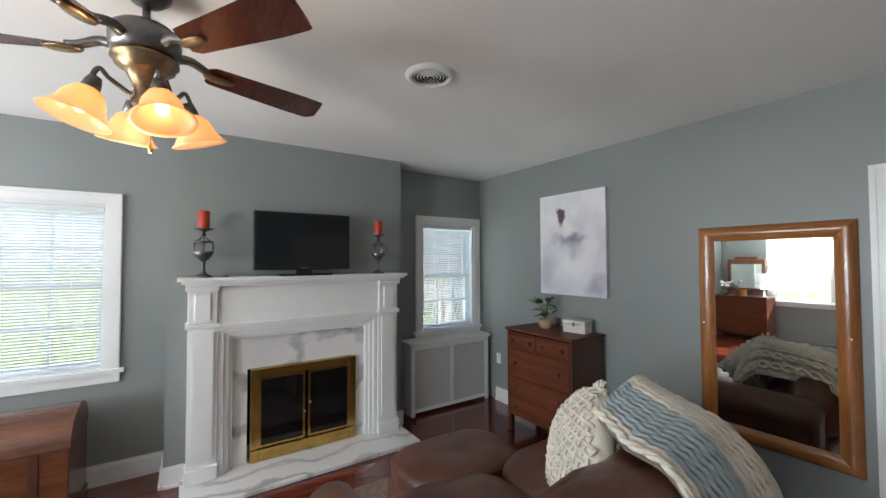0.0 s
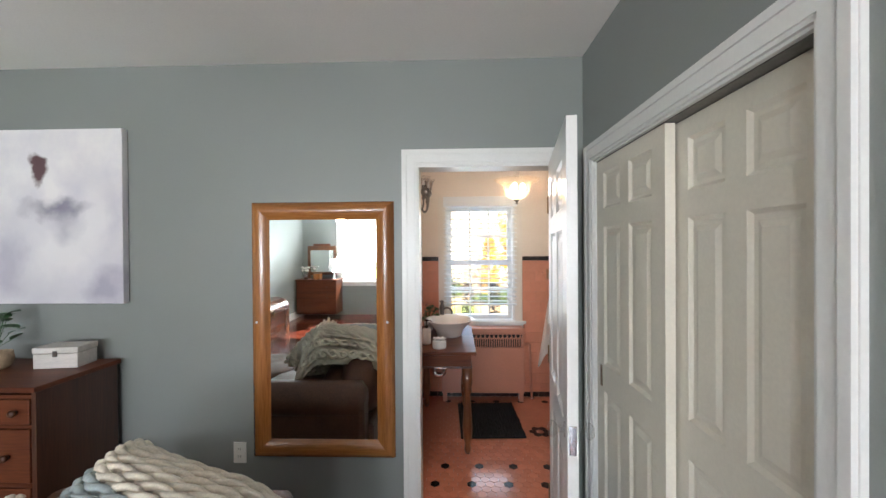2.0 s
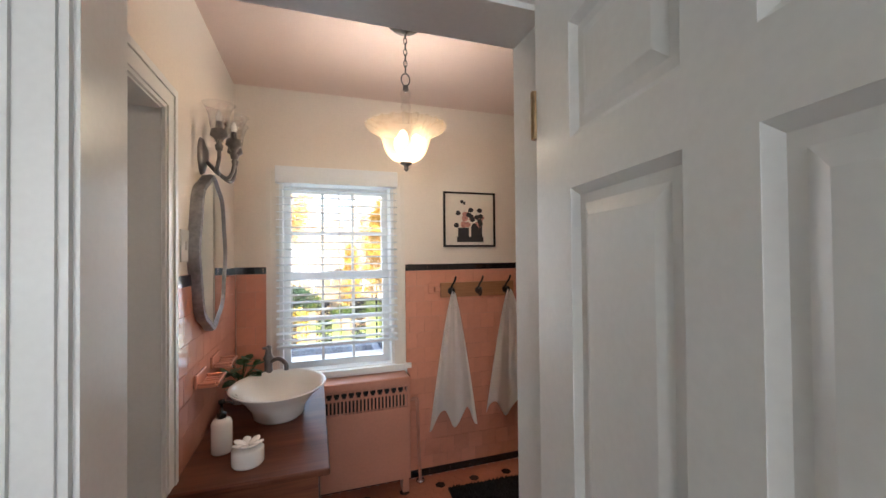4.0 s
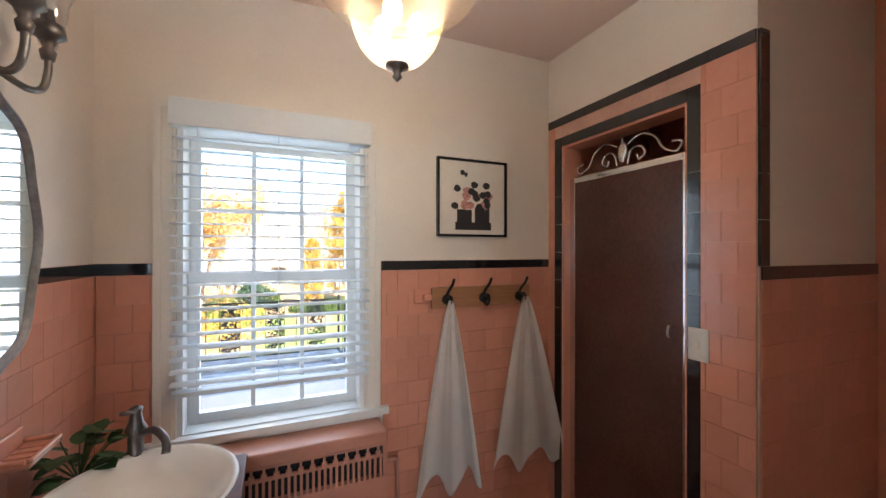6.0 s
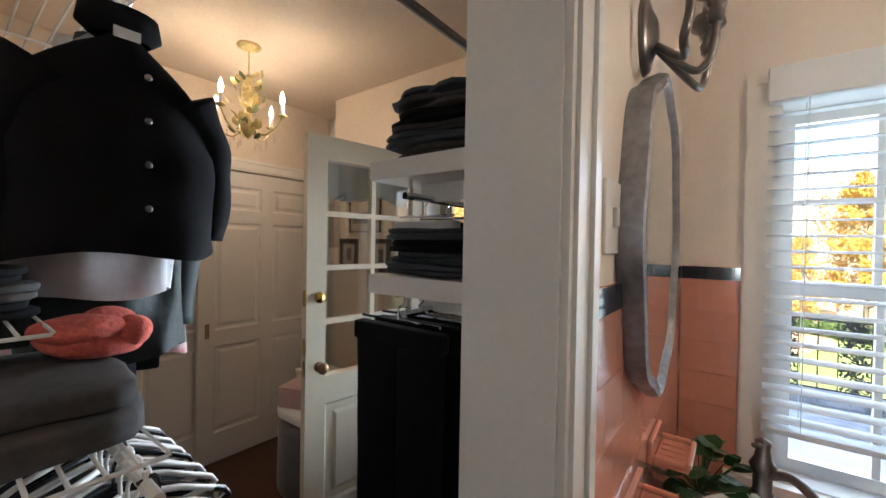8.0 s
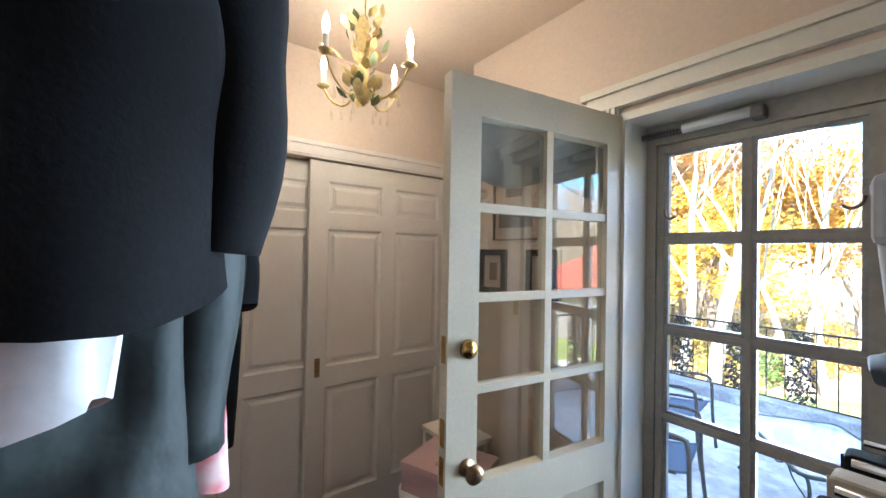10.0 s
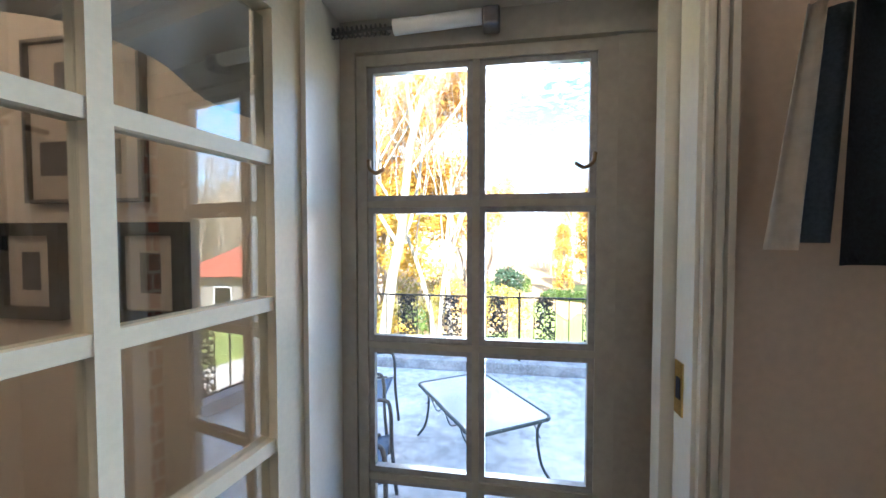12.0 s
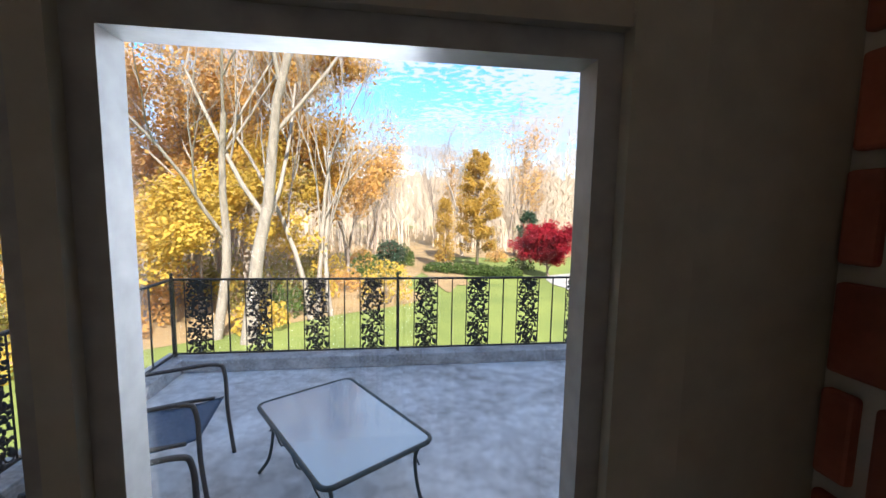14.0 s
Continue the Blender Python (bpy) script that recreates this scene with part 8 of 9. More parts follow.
def grow(seed, h, r, bend=0.18, split=3, levels=5, spread=0.62, up=0.25, fork=0.35, leaves=0.0, leaf=0.16, fine=2):
    """A branching tree: wood bmesh and leaf bmesh."""
    rng = random.Random(seed)
    wood_bm, leaf_bm = bmesh.new(), bmesh.new()

    def leaf_at(p, s):
        a = Vector((rng.uniform(-1, 1), rng.uniform(-1, 1), rng.uniform(-0.6, 0.6))).normalized()
        b = a.orthogonal().normalized()
        q = [p + a * s, p + b * s * 0.7, p - a * s, p - b * s * 0.7]
        leaf_bm.faces.new([leaf_bm.verts.new(v) for v in q])

    def branch(p, d, length, rad, lvl):
        n = 6 if lvl == 0 else 4
        pts, rads = [p.copy()], [rad]
        for i in range(n):
            d = (d + Vector((rng.uniform(-1, 1), rng.uniform(-1, 1), rng.uniform(-0.4, 0.7) * up * 2)) * bend).normalized()
            p = p + d * length / n
            pts.append(p.copy())
            rads.append(rad * (1 - 0.55 * (i + 1) / n))
        tube(pts, rads, 8 if lvl == 0 else (5 if lvl < 3 else 3), wood_bm, False)
        if leaves and lvl >= 2:
            for i in range(int(leaves * (2 if lvl < levels else 4))):
                q = pts[rng.randrange(1, len(pts))]
                leaf_at(q + Vector((rng.gauss(0, 1), rng.gauss(0, 1), rng.gauss(0, 0.8))) * leaf * 2.6, leaf * rng.uniform(0.5, 1.2))
        if lvl >= levels:
            return
        k = split + (1 if lvl == 0 else 0) + (fine if lvl == levels - 1 else 0)
        for j in range(k):
            t = rng.uniform(fork if lvl == 0 else 0.25, 1.0)
            i = min(n - 1, int(t * n))
            q = pts[i].lerp(pts[i + 1], t * n - i)
            side = Vector((rng.uniform(-1, 1), rng.uniform(-1, 1), rng.uniform(-0.1, 0.4))).normalized()
            nd = (d * (1 - spread) + side * spread + Vector((0, 0, up))).normalized()
            branch(q, nd, length * rng.uniform(0.48, 0.70), max(0.006, rads[i] * rng.uniform(0.42, 0.62)), lvl + 1)

    branch(Vector((0, 0, -0.1)), Vector((rng.uniform(-0.08, 0.08), rng.uniform(-0.08, 0.08), 1)), h * 0.62, r, 0)
    return wood_bm, leaf_bm


def tree(name, x, y, seed, h, r, bark, label, leafm=None, rz=0, **kw):
    t = thing(name, x, y, GZ, label, "tree", "", rz)
    w, lf = grow(seed, h, r, **kw)
    part("trunk", w, bark, t, "", True)
    if leafm:
        part("crown", lf, leafm, t)
    else:
        lf.free()
    return t


def at(px, dist):
    """Place on the ground by bearing from the balcony door."""
    a = math.radians(7.6) + math.atan((px - 784) / 690)
    return -0.245 + dist * math.sin(a), 6.4 + dist * math.cos(a)


# near trees
tree("sycamore", *at(428, 15.5), 11, 17.0, 0.27, M_BARK, "tall bare pale-barked tree behind the railing", levels=5, split=3, spread=0.52, up=0.42)
tree("sycamore", *at(372, 16.5), 23, 13.5, 0.20, M_BARK, "leaning bare pale-barked tree", levels=5, split=3, spread=0.6, up=0.35)
for k, (p, d, sd, h) in enumerate(((545, 18, 31, 15), (556, 18.6, 37, 14), (582, 18.3, 41, 13))):
    tree("bare_tree", *at(p, d), sd, h, 0.13, M_BARK, "slender bare tree in a clump", levels=5, split=3, spread=0.42, up=0.55)
tree("golden_maple", *at(440, 22), 51, 15.5, 0.22, M_BARK2, "tall maple with thinning golden leaves", M_GOLD, levels=5, split=3, spread=0.6, up=0.35, leaves=6.5, leaf=0.125)
tree("golden_maple", *at(300, 24), 53, 13.5, 0.2, M_BARK2, "maple with orange leaves", M_ORANGE, levels=5, split=3, spread=0.6, up=0.3, leaves=3.4, leaf=0.12)
tree("yellow_understorey", *at(485, 21), 57, 8.5, 0.11, M_BARK2, "small tree with yellow leaves", M_YELLOW, levels=4, split=4, spread=0.75, up=0.2, leaves=4.5, leaf=0.10)
tree("yellow_understorey", *at(225, 19), 59, 6.0, 0.10, M_BARK2, "small tree with yellow leaves", M_YELLOW, levels=4, split=4, spread=0.75, up=0.2, leaves=3.6, leaf=0.10)
tree("yellow_understorey", *at(30, 21), 61, 6.5, 0.11, M_BARK2, "small tree with bright yellow leaves", M_YELLOW, levels=4, split=4, spread=0.75, up=0.12, leaves=1.5, leaf=0.10)
tree("orange_understorey", *at(130, 22), 63, 8.5, 0.12, M_BARK2, "small tree with orange leaves", M_ORANGE, levels=4, split=4, spread=0.7, up=0.15, leaves=1.6, leaf=0.10)
tree("orange_understorey", *at(610, 26), 67, 8.0, 0.10, M_BARK2, "small tree with sparse russet leaves", M_ORANGE, levels=4, split=4, spread=0.6, up=0.3, leaves=0.9, leaf=0.15)
tree("red_maple", *at(975, 30), 71, 4.6, 0.10, M_BARK2, "small crimson maple beside the driveway", M_RED, levels=4, split=5, spread=0.85, up=0.16, leaves=5.5, leaf=0.085, fork=0.2)


def cone_tree(name, px, d, h, w, m, label, seed, n=2600, leaf=0.17):
    x, y = at(px, d)
    t = thing(name, x, y, GZ, label, "tree")
    rng = random.Random(seed)
    part("trunk", tube([(0, 0, -0.1), (0.05, 0, h * 0.5), (0, 0, h * 0.97)], [0.16, 0.10, 0.02], 7), M_BARK2, t, "", True)
    bm, br = bmesh.new(), bmesh.new()
    for i in range(110):
        z = h * (0.08 + 0.88 * rng.random())
        R = w * (1 - ((z / h - 0.25) / 0.78) ** 2 if z / h > 0.25 else 0.75 + z / h) ** 0.8
        a = rng.uniform(0, 6.28)
        end = Vector((R * math.cos(a), R * math.sin(a), z + R * 0.5)) * 1.0
        tube([(0, 0, z), tuple(Vector((0, 0, z)).lerp(end, 0.5)), tuple(end)], [0.03, 0.02, 0.008], 4, br, False)
        for k in range(n // 110):
            q = Vector((0, 0, z)).lerp(end, 0.3 + 0.7 * rng.random() ** 0.6) + Vector((rng.gauss(0, 0.16), rng.gauss(0, 0.16), rng.gauss(0, 0.16)))
            u = Vector((rng.uniform(-1, 1), rng.uniform(-1, 1), rng.uniform(-1, 1))).normalized() * leaf * rng.uniform(0.5, 1.2)
            v = u.orthogonal().normalized() * u.length * 0.7
            bm.faces.new([bm.verts.new(p) for p in (q + u, q + v, q - u, q - v)])
    part("limbs", br, M_BARK2, t)
    part("crown", bm, m, t)


cone_tree("columnar_tree", 845, 35, 10.3, 2.0, M_OLIVEGOLD, "tall columnar tree with olive-gold autumn leaves", 5, 11000, 0.11)
cone_tree("columnar_tree", 786, 33, 5.9, 0.85, M_OLIVEGOLD, "narrow young columnar tree with golden leaves", 7, 4400, 0.085)
cone_tree("spruce", 935, 42, 4.8, 1.3, M_SPRUCE, "small dark green spruce at the wood's edge", 9, 2600, 0.13)
cone_tree("spruce", 690, 33, 2.0, 1.2, M_SPRUCE, "low dark evergreen shrub", 13, 2000, 0.12)


def shrub(px, d, w, h, m, seed, label, n=900, name="shrub", leaf=0.09):
    x, y = at(px, d)
    s = thing(name, x, y, GZ, label, "shrub")
    rng = random.Random(seed)
    bm, st = bmesh.new(), bmesh.new()
    for i in range(16):
        a = rng.uniform(0, 6.28)
        e = Vector((w * 0.8 * math.cos(a) * rng.random(), w * 0.8 * math.sin(a) * rng.random(), h * rng.uniform(0.6, 1.0)))
        tube([(0.2 * e.x, 0.2 * e.y, 0), tuple(e)], [0.02, 0.006], 4, st, False)
    for i in range(n):
        a, q = rng.uniform(0, 6.28), math.sqrt(rng.random())
        zz = h * rng.random() ** 0.7 * math.sqrt(max(0.05, 1 - q * q * 0.8)) * (1 + 0.3 * noise.noise(Vector((a * 1.5, q * 3, seed))))
        p = Vector((w * q * math.cos(a), w * q * math.sin(a), zz + 0.03))
        u = Vector((rng.uniform(-1, 1), rng.uniform(-1, 1), rng.uniform(-1, 1))).normalized() * leaf * rng.uniform(0.6, 1.3)
        v = u.orthogonal().normalized() * u.length * 0.7
        bm.faces.new([bm.verts.new(c) for c in (p + u, p + v, p - u, p - v)])
    part("stems", st, M_BARK2, s)
    part("foliage", bm, m, s)


shrub(665, 27, 1.9, 1.3, M_GREENLEAF, 2, "dense green evergreen shrub on the lawn's edge", 1800)
shrub(645, 29, 1.2, 1.6, M_GREENLEAF, 3, "dense green evergreen shrub on the lawn's edge", 1200)
shrub(715, 34, 0.9, 1.8, M_GREENLEAF, 4, "yellow-green shrub by the path", 900)
for k, p in enumerate((775, 800, 825, 850, 875, 900)):
    shrub(p, 31 - 0.3 * k, 1.2, 0.75, M_GREENLEAF, 20 + k, "clipped green hedge section", 900, "hedge")
for k, (p, d, m) in enumerate(((560, 22, M_YELLOW), (500, 19, M_GREENLEAF), (610, 24, M_ORANGE), (110, 14, M_GREENLEAF), (60, 16, M_YELLOW), (925, 33, M_GREENLEAF), (880, 38, M_ORANGE), (640, 36, M_ORANGE), (180, 18, M_ORANGE), (455, 17, M_YELLOW))):
    shrub(p, d, 1.1, 1.3, m, 40 + k, "wild autumn shrub at the wood's edge", 520)

# fuller leaf and undergrowth at the wood's edge
for k, (p, d, h, m, lv, lb) in enumerate(((530, 24, 9.5, M_GOLD, 4.0, "golden"), (150, 26, 12.0, M_ORANGE, 3.5, "russet"), (345, 21, 7.0, M_YELLOW, 4.0, "yellow"), (615, 31, 9.0, M_ORANGE, 2.2, "russet"), (60, 27, 11.0, M_GOLD, 3.5, "golden"), (410, 29, 12.0, M_GOLD, 3.5, "golden"), (250, 30, 12.5, M_ORANGE, 3.0, "russet"))):
    tree("edge_tree", *at(p, d), 150 + k, h, 0.11, M_BARK2, "slender tree with thinning %s leaves at the wood's edge" % lb, m, levels=4, split=4, spread=0.62, up=0.3, leaves=lv, leaf=0.12)
M_OLIVE = leafmat("olive_undergrowth", (0.32, 0.27, 0.07), (0.18, 0.17, 0.045))
rng = random.Random(31)
for k in range(34):
    p, d = rng.uniform(-150, 690), rng.uniform(18, 30)
    shrub(p, d, rng.uniform(1.0, 1.9), rng.uniform(1.1, 2.6), (M_OLIVE, M_YELLOW, M_OLIVE, M_ORANGE)[k % 4], 300 + k, "thin wild undergrowth at the wood's edge", 620, "undergrowth_bush", 0.085)

# woodland: copies of a few bare trees
kinds = []
for k in range(5):
    kinds.append(tree("woodland_tree", *at(600 + 55 * k, 46 + 3 * k), 100 + k, 13.5 + k * 0.7, 0.17, M_BARK2 if k % 2 else M_BARK, "bare grey-brown tree of the distant woods", levels=4, split=4, spread=0.45, up=0.5, fine=3))
for k in range(2):
    kinds.append(tree("woodland_tree", *at(660 + 250 * k, 44), 110 + k, 12.0, 0.16, M_BARK2, "woodland tree with a few russet leaves", M_ORANGE, levels=4, split=4, spread=0.45, up=0.5, leaves=0.5, leaf=0.16))
rng = random.Random(77)
n = 0
while n < 230:
    px = rng.uniform(-2400, 3200)
    d = rng.uniform(24, 82)
    a = math.radians(7.6) + math.atan((px - 784) / 690)
    x, y = -0.245 + d * math.sin(a), 6.4 + d * math.cos(a)
    # open lawn and drive stay clear
    edge = 21 if x < -4 else (40 if x < 12 else 46)
    if d < edge or y < 12 or abs(x - 3.6) < 1.7 and d < 70:
        continue
    s = rng.uniform(0.75, 1.25)
    kd = rng.choice(kinds)
    copy_thing(kd, pose(x, y, GZ, 0, 0, rng.uniform(0, 360)) @ Matrix.Diagonal((s, s, s, 1)))
    n += 1
# far woods joined as one: stems with fine branches
fw = bmesh.new()
for i in range(3600):
    px, d = rng.uniform(-1100, 2300), rng.uniform(46, 100)
    a = math.radians(7.6) + math.atan((px - 784) / 690)
    x, y = -0.245 + d * math.sin(a), 6.4 + d * math.cos(a)
    if y < 14 or abs(x - 3.6) < 1.5 and d < 62:
        continue
    hgt = rng.uniform(10.0, 16.5)
    b = Vector((x, y, GZ))
    top = b + Vector((rng.uniform(-0.8, 0.8), rng.uniform(-0.8, 0.8), hgt))
    w = Vector((math.cos(a), -math.sin(a), 0)) * rng.uniform(0.05, 0.13)
    fw.faces.new([fw.verts.new(c) for c in (b - w, b + w, top)])
    for q in range(34):
        t = rng.uniform(0.22, 0.97)
        c = b.lerp(top, t)
        L = (1.15 - t) * rng.uniform(1.2, 3.2)
        an = rng.uniform(0, 6.28)
        e = c + Vector((L * math.cos(an) * 0.75, L * math.sin(an) * 0.75, L * rng.uniform(0.4, 1.0)))
        fw.faces.new([fw.verts.new(k) for k in (c - w * 0.4, c + w * 0.4, e)])
# ridge of distant trees
bd = bmesh.new()
prev = None
for i in range(521):
    a = math.radians(-78 + 156 * i / 520)
    h = 14.5 + 2.2 * noise.noise(Vector((a * 9, 0, 0))) + 2.4 * noise.noise(Vector((a * 60, 3, 0))) + 2.2 * noise.noise(Vector((a * 240, 5, 0)))
    x, y = 118 * math.sin(a), 6.4 + 118 * math.cos(a)
    cur = (bd.verts.new((x, y, GZ - 0.5)), bd.verts.new((x, y, GZ + h)))
    if prev:
        bd.faces.new((prev[0], cur[0], cur[1], prev[1]))
    prev = cur
M_FARWOOD = mat("distant_bare_woods", (0.42, 0.335, 0.25), 1.0, dark=(0.24, 0.19, 0.14), scale=0.25, fine=1.6, bump=0, stretch=(1, 1, 0.25))
structure("backdrop_woods", bd, M_FARWOOD, "distant ridge of bare autumn woods")
tagged(part("far_woods", fw, M_TWIG), "dense bare grey-brown woods in the distance", "woods", "", "stuff")
# distant brush joined as one
bm = bmesh.new()
for i in range(9000):
    px, d = rng.uniform(-2400, 3200), rng.uniform(34, 90)
    a = math.radians(7.6) + math.atan((px - 784) / 690)
    x, y = -0.245 + d * math.sin(a), 6.4 + d * math.cos(a)
    if y < 14 or d < (30 if x < -4 else 44) or abs(x - 3.6) < 1.6:
        continue
    hgt = rng.uniform(1.2, 4.5)
    lean = Vector((rng.uniform(-0.6, 0.6), rng.uniform(-0.6, 0.6), hgt))
    b = Vector((x, y, GZ))
    w = Vector((0.02, 0.0, 0))
    bm.faces.new([bm.verts.new(c) for c in (b - w, b + w, b + lean)])
    for q in range(2):
        c = b + lean * rng.uniform(0.3, 0.9)
        e = c + Vector((rng.uniform(-0.8, 0.8), rng.uniform(-0.8, 0.8), rng.uniform(0.2, 0.9)))
        bm.faces.new([bm.verts.new(k) for k in (c - w * 0.6, c + w * 0.6, e)])
tagged(part("woodland_brush", bm, M_TWIG), "dense grey-brown undergrowth of the woods", "undergrowth", "", "stuff")


def outbuilding():
    M_TILE = mat("red_roof_tile", (0.36, 0.075, 0.035), 0.8, dark=(0.20, 0.04, 0.02), scale=2, fine=10, bump=0.6, depth=0.05)
    g = thing("outbuilding", 17.5, 25.0, GZ, "low brick outbuilding with a red tiled hip roof", "building", "", -25)
    M_WALLSTONE = mat("grey_brown_masonry", (0.26, 0.22, 0.19), 0.9, vary=0.3, scale=3, fine=20, bump=0.5)
    part("wall", B((-5, 5, -4, 4, 0, 2.8)), M_WALLSTONE, g)
    bm = bmesh.new()
    lo = [bm.verts.new(c) for c in ((-5.6, -4.6, 2.8), (5.6, -4.6, 2.8), (5.6, 4.6, 2.8), (-5.6, 4.6, 2.8))]
    tp = [bm.verts.new(c) for c in ((-2, 0, 5.2), (2, 0, 5.2))]
    bm.faces.new(lo[::-1])
    bm.faces.new((lo[0], lo[1], tp[1], tp[0]))
    bm.faces.new((lo[1], lo[2], tp[1]))
    bm.faces.new((lo[2], lo[3], tp[0], tp[1]))
    bm.faces.new((lo[3], lo[0], tp[0]))
    rf = part("roof", bm, M_TILE, g)
    part("chimney", B((1.0, 1.7, -0.3, 0.4, 4.6, 6.0)), M_BRICK, rf)
    for x in (-3, 0, 3):
        w = part("window", B((x - 0.5, x + 0.5, -4.06, -4.0, 1.0, 2.2)), M_TRIM, g)
        part("pane", B((x - 0.43, x + 0.43, -4.07, -4.06, 1.07, 2.13)), M_DARKGLASS, w)


outbuilding()


# ---- boards, tiles and bricks, piece by piece ----
def fresh(name, bm, material):
    me = bpy.data.meshes.new(name)
    bm.to_mesh(me)
    bm.free()
    me.materials.append(material)
    return me


def piece(name, me, parent, x, y, z, rz=0.0):
    o = new(name, me)
    o.parent = parent
    o.matrix_basis = pose(x, y, z, 0, 0, rz)
    return o


floor_bed = structure("floor", B((XW, XE + 0.6, YS, YN + 0.0, -0.012, -0.0085)), M_SIDEWOOD, "dark cherry floorboards")
lengths = [fresh("floorboard", B((-0.0395, 0.0395, -L / 2 + 0.0006, L / 2 - 0.0006, -0.0085, 0.0)), M_FLOOR) for L in (0.7, 1.0, 1.3, 1.6)]
rest = bmesh.new()
rng = random.Random(12)
x, count = XW + 0.04, 0
while x < XE + 0.6:
    y = YS - rng.uniform(0, 0.6)
    while y < YN:
        k = rng.randrange(4)
        L = (0.7, 1.0, 1.3, 1.6)[k]
        if y + L <= YN and y >= YS and y + L > 1.3 and count < 296:
            piece("floorboard", lengths[k], floor_bed, x, y + L / 2, 0)
            count += 1
        else:
            y0, y1 = max(y, YS), min(y + L, YN)
            if y1 - y0 > 0.02:
                add_box(rest, x - 0.0395, x + 0.0395, y0 + 0.0006, y1 - 0.0006, -0.0085, 0)
        y += L
    x += 0.0802
tagged(part("floorboards", rest, M_FLOOR, floor_bed), "", "", "", "stuff")
structure("door_saddle", B((0.80, 1.56, YN - 0.002, YN + 0.135, -0.012, 0.012), bevel=0.004), M_DARKWOOD_H, "dark wooden door saddle")

# bathroom hexagon floor
bath_floor = structure("floor_bath", B((BX0, 3.5, YN + 0.12, BY1, -0.012, -0.004)), M_GROUT, "salmon hexagon tile floor with black dots")


def hexagon(r, z0, z1):
    bm = bmesh.new()
    lo = [bm.verts.new((r * math.cos(math.radians(60 * i + 30)), r * math.sin(math.radians(60 * i + 30)), z0)) for i in range(6)]
    hi = [bm.verts.new((r * 0.96 * math.cos(math.radians(60 * i + 30)), r * 0.96 * math.sin(math.radians(60 * i + 30)), z1)) for i in range(6)]
    bm.faces.new(hi)
    for i in range(6):
        bm.faces.new((lo[i], lo[(i + 1) % 6], hi[(i + 1) % 6], hi[i]))
    return bm


F = 0.0615
hex_pink, hex_black = fresh("hex_tile", hexagon(F / math.sqrt(3) - 0.001, -0.004, 0.0), M_PINKFLOOR), fresh("hex_tile", hexagon(F / math.sqrt(3) - 0.001, -0.004, 0.0), M_BLACKFLOOR)
more = {0: bmesh.new(), 1: bmesh.new()}
count, j, y = 0, 0, YN + 0.14
while y < BY1 - 0.01:
    i, x = 0, BX0 + 0.03 + (F / 2 if j % 2 else 0)
    while x < BX1 + 0.6:
        edge_col = (abs(x - 0.815) < F * 0.26) or (abs(x - 2.54) < F * 0.26)
        edge_row = j in (32, 10)
        dark = (edge_col and j % 4 == 2) or (edge_row and i % 4 == 0 and 0.78 < x < 2.6) or (j == 6 and i % 4 == 3)
        # black rosette near the vanity
        dark = dark or (0.03 < math.hypot(x - 1.72, y - 5.45) < 0.075)
        if x < BX1 or y < 5.17:
            if 0.78 < x < 1.75 and y < 5.3 and count < 296:
                piece("hex_tile", hex_black if dark else hex_pink, bath_floor, x, y, 0)
                count += 1
            else:
                bm = more[1 if dark else 0]
                R = F / math.sqrt(3) - 0.001
                hi = [bm.verts.new((x + R * math.cos(math.radians(60 * q + 30)), y + R * math.sin(math.radians(60 * q + 30)), 0.0)) for q in range(6)]
                lo = [bm.verts.new((v.co.x, v.co.y, -0.004)) for v in hi]
                bm.faces.new(hi)
                for q in range(6):
                    bm.faces.new((lo[q], lo[(q + 1) % 6], hi[(q + 1) % 6], hi[q]))
        x += F
        i += 1
    y += F * math.sqrt(3) / 2
    j += 1
tagged(part("hex_tiles", more[0], M_PINKFLOOR, bath_floor), "", "", "", "stuff")
tagged(part("hex_tiles_black", more[1], M_BLACKFLOOR, bath_floor), "", "", "", "stuff")


# wall tiles: 0.108 m square, running bond, with a black cap
T = 0.108
WAIN = 1.44


def tile_mesh(name, w, h, m, t=0.008):
    return fresh(name, B((-w / 2 + 0.0008, w / 2 - 0.0008, -t, 0, -h / 2 + 0.0008, h / 2 - 0.0008), bevel=0.0), m)


sq = {}


def tile(parent, x, y, z, rz, w, h, black=False):
    key = (round(w, 3), round(h, 3), black)
    if key not in sq:
        sq[key] = tile_mesh("wall_tile", w, h, M_BLACKTILE if black else M_PINKTILE, 0.010 if black else 0.008)
    piece("wall_tile", sq[key], parent, x, y, z, rz)


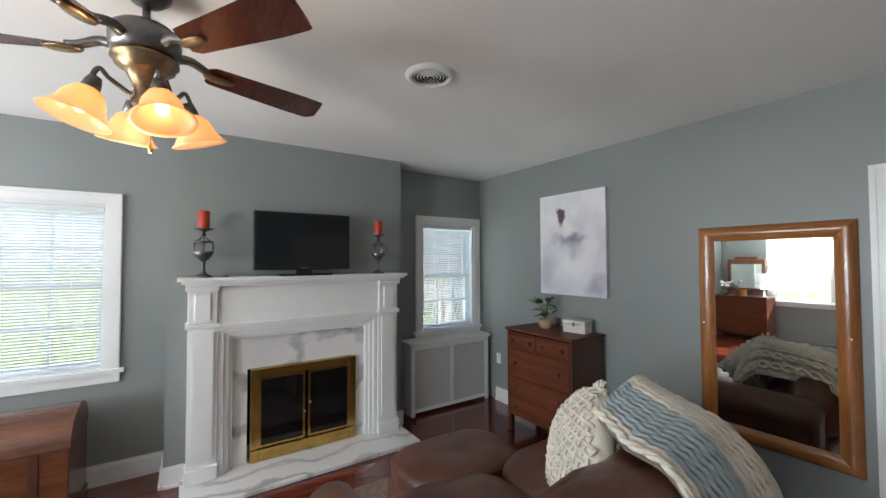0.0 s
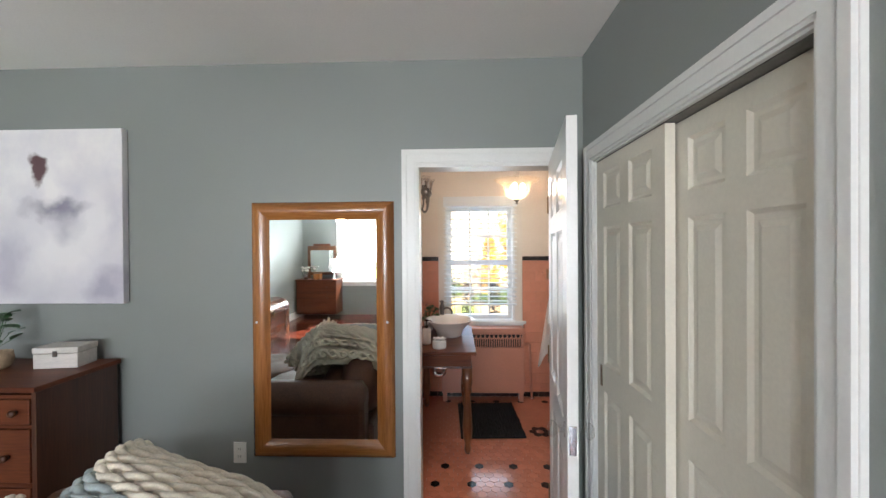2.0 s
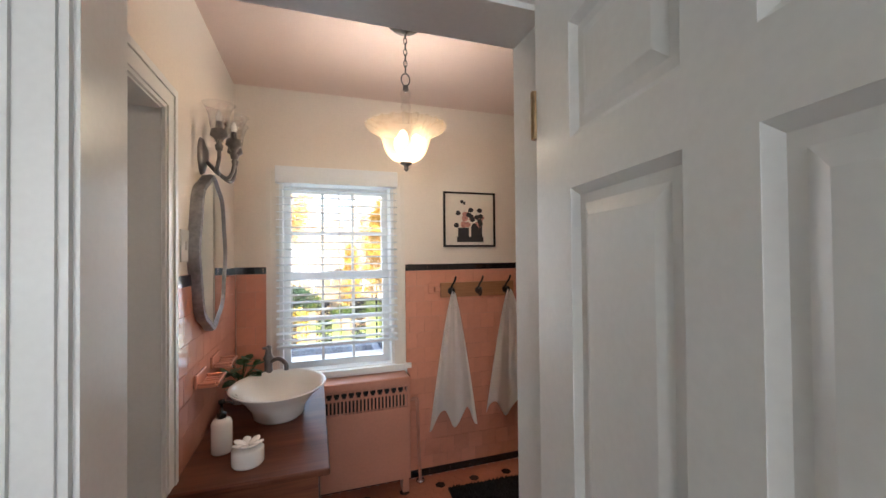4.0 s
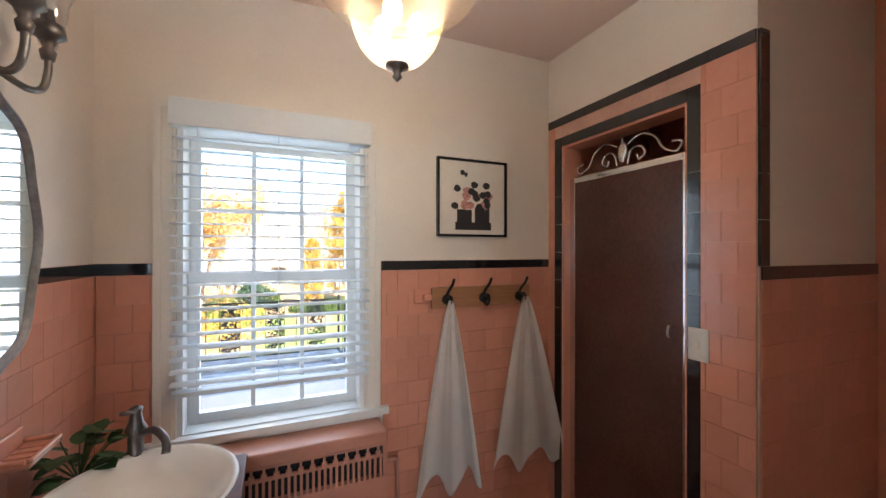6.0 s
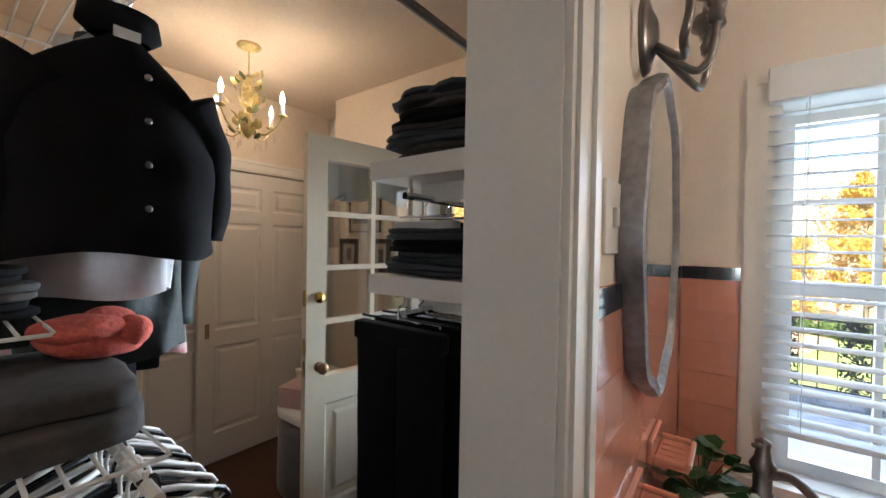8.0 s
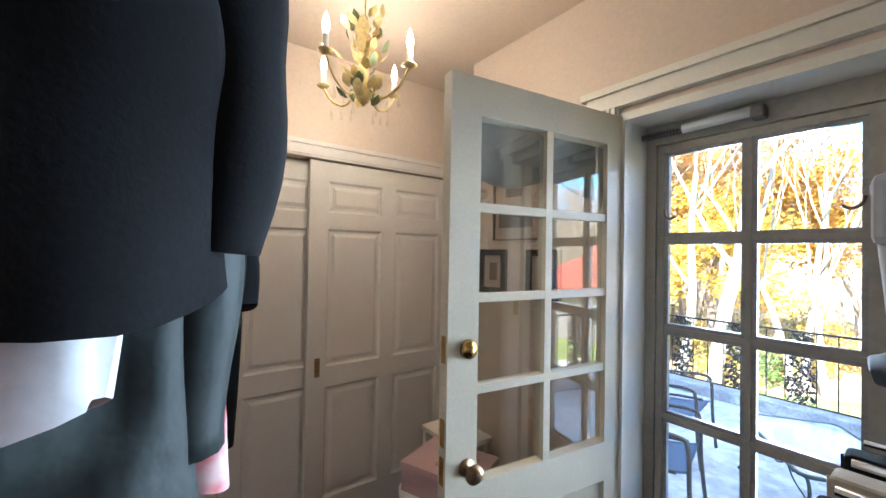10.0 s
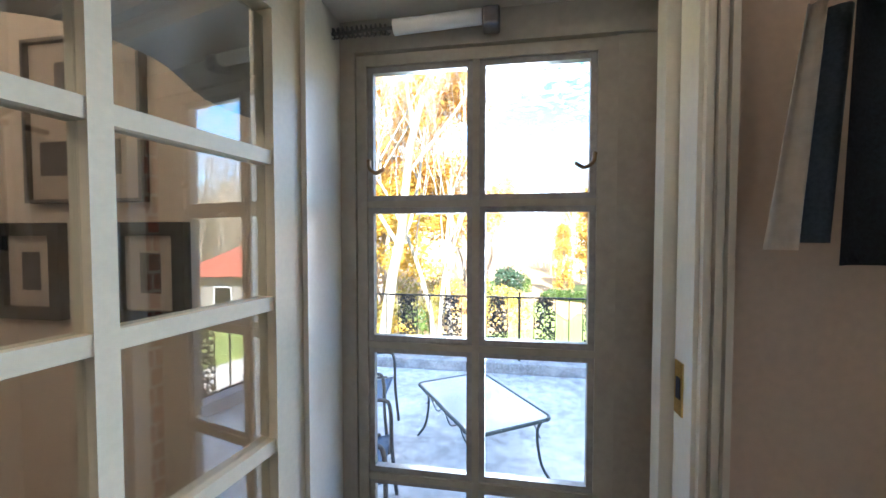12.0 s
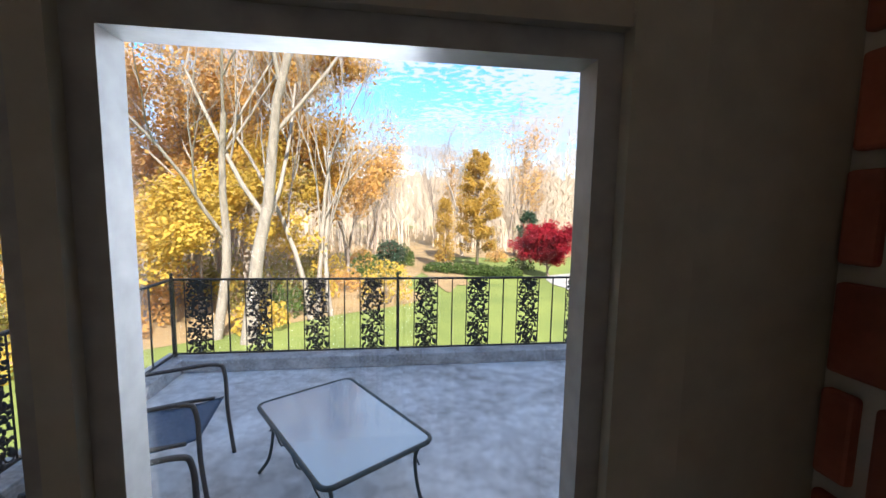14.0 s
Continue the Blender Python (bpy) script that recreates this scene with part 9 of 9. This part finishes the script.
def tiled(name, label, axis, plane, rz, a0, a1, z0, z1, holes=(), offset=0.0, cap=True, base=True):
    """Field of tiles on a wall; holes as (a0, a1, z0, z1)."""
    w = thing(name, 0, 0, 0, label, "tiled wall")
    w["kind"] = "structure"
    t = 0.004
    # grout bed
    bm = bmesh.new()
    cuts = sorted({a0, a1, *[h[0] for h in holes], *[h[1] for h in holes]})
    sgn = -1 if rz in (0, -90) else 1
    for c0, c1 in zip(cuts, cuts[1:]):
        zs = [(z0, z1)]
        for h in holes:
            if h[0] <= (c0 + c1) / 2 <= h[1]:
                zs = [(z0, h[2]), (h[3], z1)]
        for q0, q1 in zs:
            if q1 - q0 > 0.005:
                if axis == "y":
                    add_box(bm, c0, c1, plane, plane + (-t if rz == 0 else t), q0, q1)
                else:
                    add_box(bm, plane, plane + (-t if rz == -90 else t), c0, c1, q0, q1)
    part("grout", bm, M_GROUT, w)
    r, z = 0, z1
    rows = []
    if cap:
        rows.append((z - 0.045, z, True))
        z -= 0.045
    bottom = z0 + (0.05 if base else 0)
    while z - bottom > 0.02:
        rows.append((max(bottom, z - T), z, False))
        z -= T
    if base:
        rows.append((z0, bottom, True))
    for q0, q1, blk in rows:
        tw = 0.152 if blk else T * 1.0
        a = a0 + offset - (tw / 2 if r % 2 and not blk else 0) - tw
        while a < a1:
            s0, s1 = max(a, a0), min(a + tw, a1)
            a += tw
            spans = [(s0, s1)]
            for h in holes:
                if q0 < h[3] - 0.004 and q1 > h[2] + 0.004:
                    ns = []
                    for u, v in spans:
                        if v <= h[0] or u >= h[1]:
                            ns.append((u, v))
                        else:
                            if u < h[0]:
                                ns.append((u, h[0]))
                            if v > h[1]:
                                ns.append((h[1], v))
                    spans = ns
            for u, v in spans:
                if v - u > 0.008:
                    c = (u + v) / 2
                    if axis == "y":
                        tile(w, c, plane, (q0 + q1) / 2, rz, v - u, q1 - q0, blk)
                    else:
                        tile(w, plane, c, (q0 + q1) / 2, rz, v - u, q1 - q0, blk)
        r += 1
    return w


tiled("tile_wainscot_west", "pink glazed wall tiles with a black cap behind the sink", "x", BX0, 90, 5.125, BY1, 0, 1.48)
tiled("tile_wainscot_north", "pink glazed wall tiles with a black cap round the window", "y", BY1, 0, BX0 + 0.01, BX1, 0, 1.48, ((0.825, 1.71, 0.70, 1.6),))
tiled("tile_wall_shower", "pink glazed wall tiles framing the shower with black borders", "x", BX1, -90, 5.18, BY1 - 0.01, 0, 2.255, ((5.36, 6.165, -0.1, 2.145),))
tiled("tile_wainscot_alcove", "pink glazed wall tiles with a black cap beside the shower", "y", 5.18, 0, BX1 + 0.01, 3.5, 0, 1.48)
border = thing("shower_border", 0, 0, 0, "black glazed tile border round the shower opening", "tiled wall")
border["kind"] = "structure"
z = 0.0
while z < 2.13:
    h = min(0.152, 2.145 - z)
    for y in (5.385, 6.14):
        tile(border, BX1, y, z + h / 2, -90, 0.05, h, True)
    z += 0.152
y = 5.41
while y < 6.11:
    w = min(0.152, 6.115 - y)
    tile(border, BX1, y + w / 2, 2.12, -90, w, 0.05, True)
    y += 0.152
z = 1.48
while z < 2.25:
    h = min(0.152, 2.255 - z)
    tile(border, BX1 + 0.025, 5.18, z + h / 2, 0, 0.05, h, True)
    z += 0.152

# brick at the balcony door
brick_wall = structure("wall_brick_outside", B((-3.0, -0.80, 6.67, 6.682, -0.45, 2.6), (0.02, 0.85, 6.67, 6.682, -0.45, 2.6), (1.70, 3.4, 6.67, 6.682, -0.45, 2.6)), M_MORTAR, "red brick house wall beside the balcony door")
bk = fresh("brick", B((-0.0975, 0.0975, 0, 0.022, -0.0285, 0.0285)), M_BRICK)
count = 0
for r in range(38):
    z = -0.40 + r * 0.0667
    for c in range(16):
        x = -2.4 + c * 0.205 + (0.1025 if r % 2 else 0)
        if (-1.6 < x < -0.90) or (0.13 < x < 0.75):
            if count < 290:
                piece("brick", bk, brick_wall, x, 6.674, z)
                count += 1
# brick reveal between the door frame and the storm frame
reveal = structure("wall_brick_reveal", B((0.010, 0.0348, 6.5465, 6.6065, 0.03, 1.984)), M_MORTAR, "red brick reveal inside the storm door")
rb = [fresh("brick", B((-0.028, 0.002, -d, 0.0, -0.0265, 0.0265), bevel=0.0025), M_BRICK) for d in (0.018, 0.031)]
for r in range(30):
    z = 0.062 + r * 0.0632
    if r % 2:
        piece("brick", rb[0], reveal, 0.0325, 6.6045, z)
        piece("brick", rb[0], reveal, 0.0325, 6.578, z)
    else:
        piece("brick", rb[1], reveal, 0.0325, 6.6035, z)
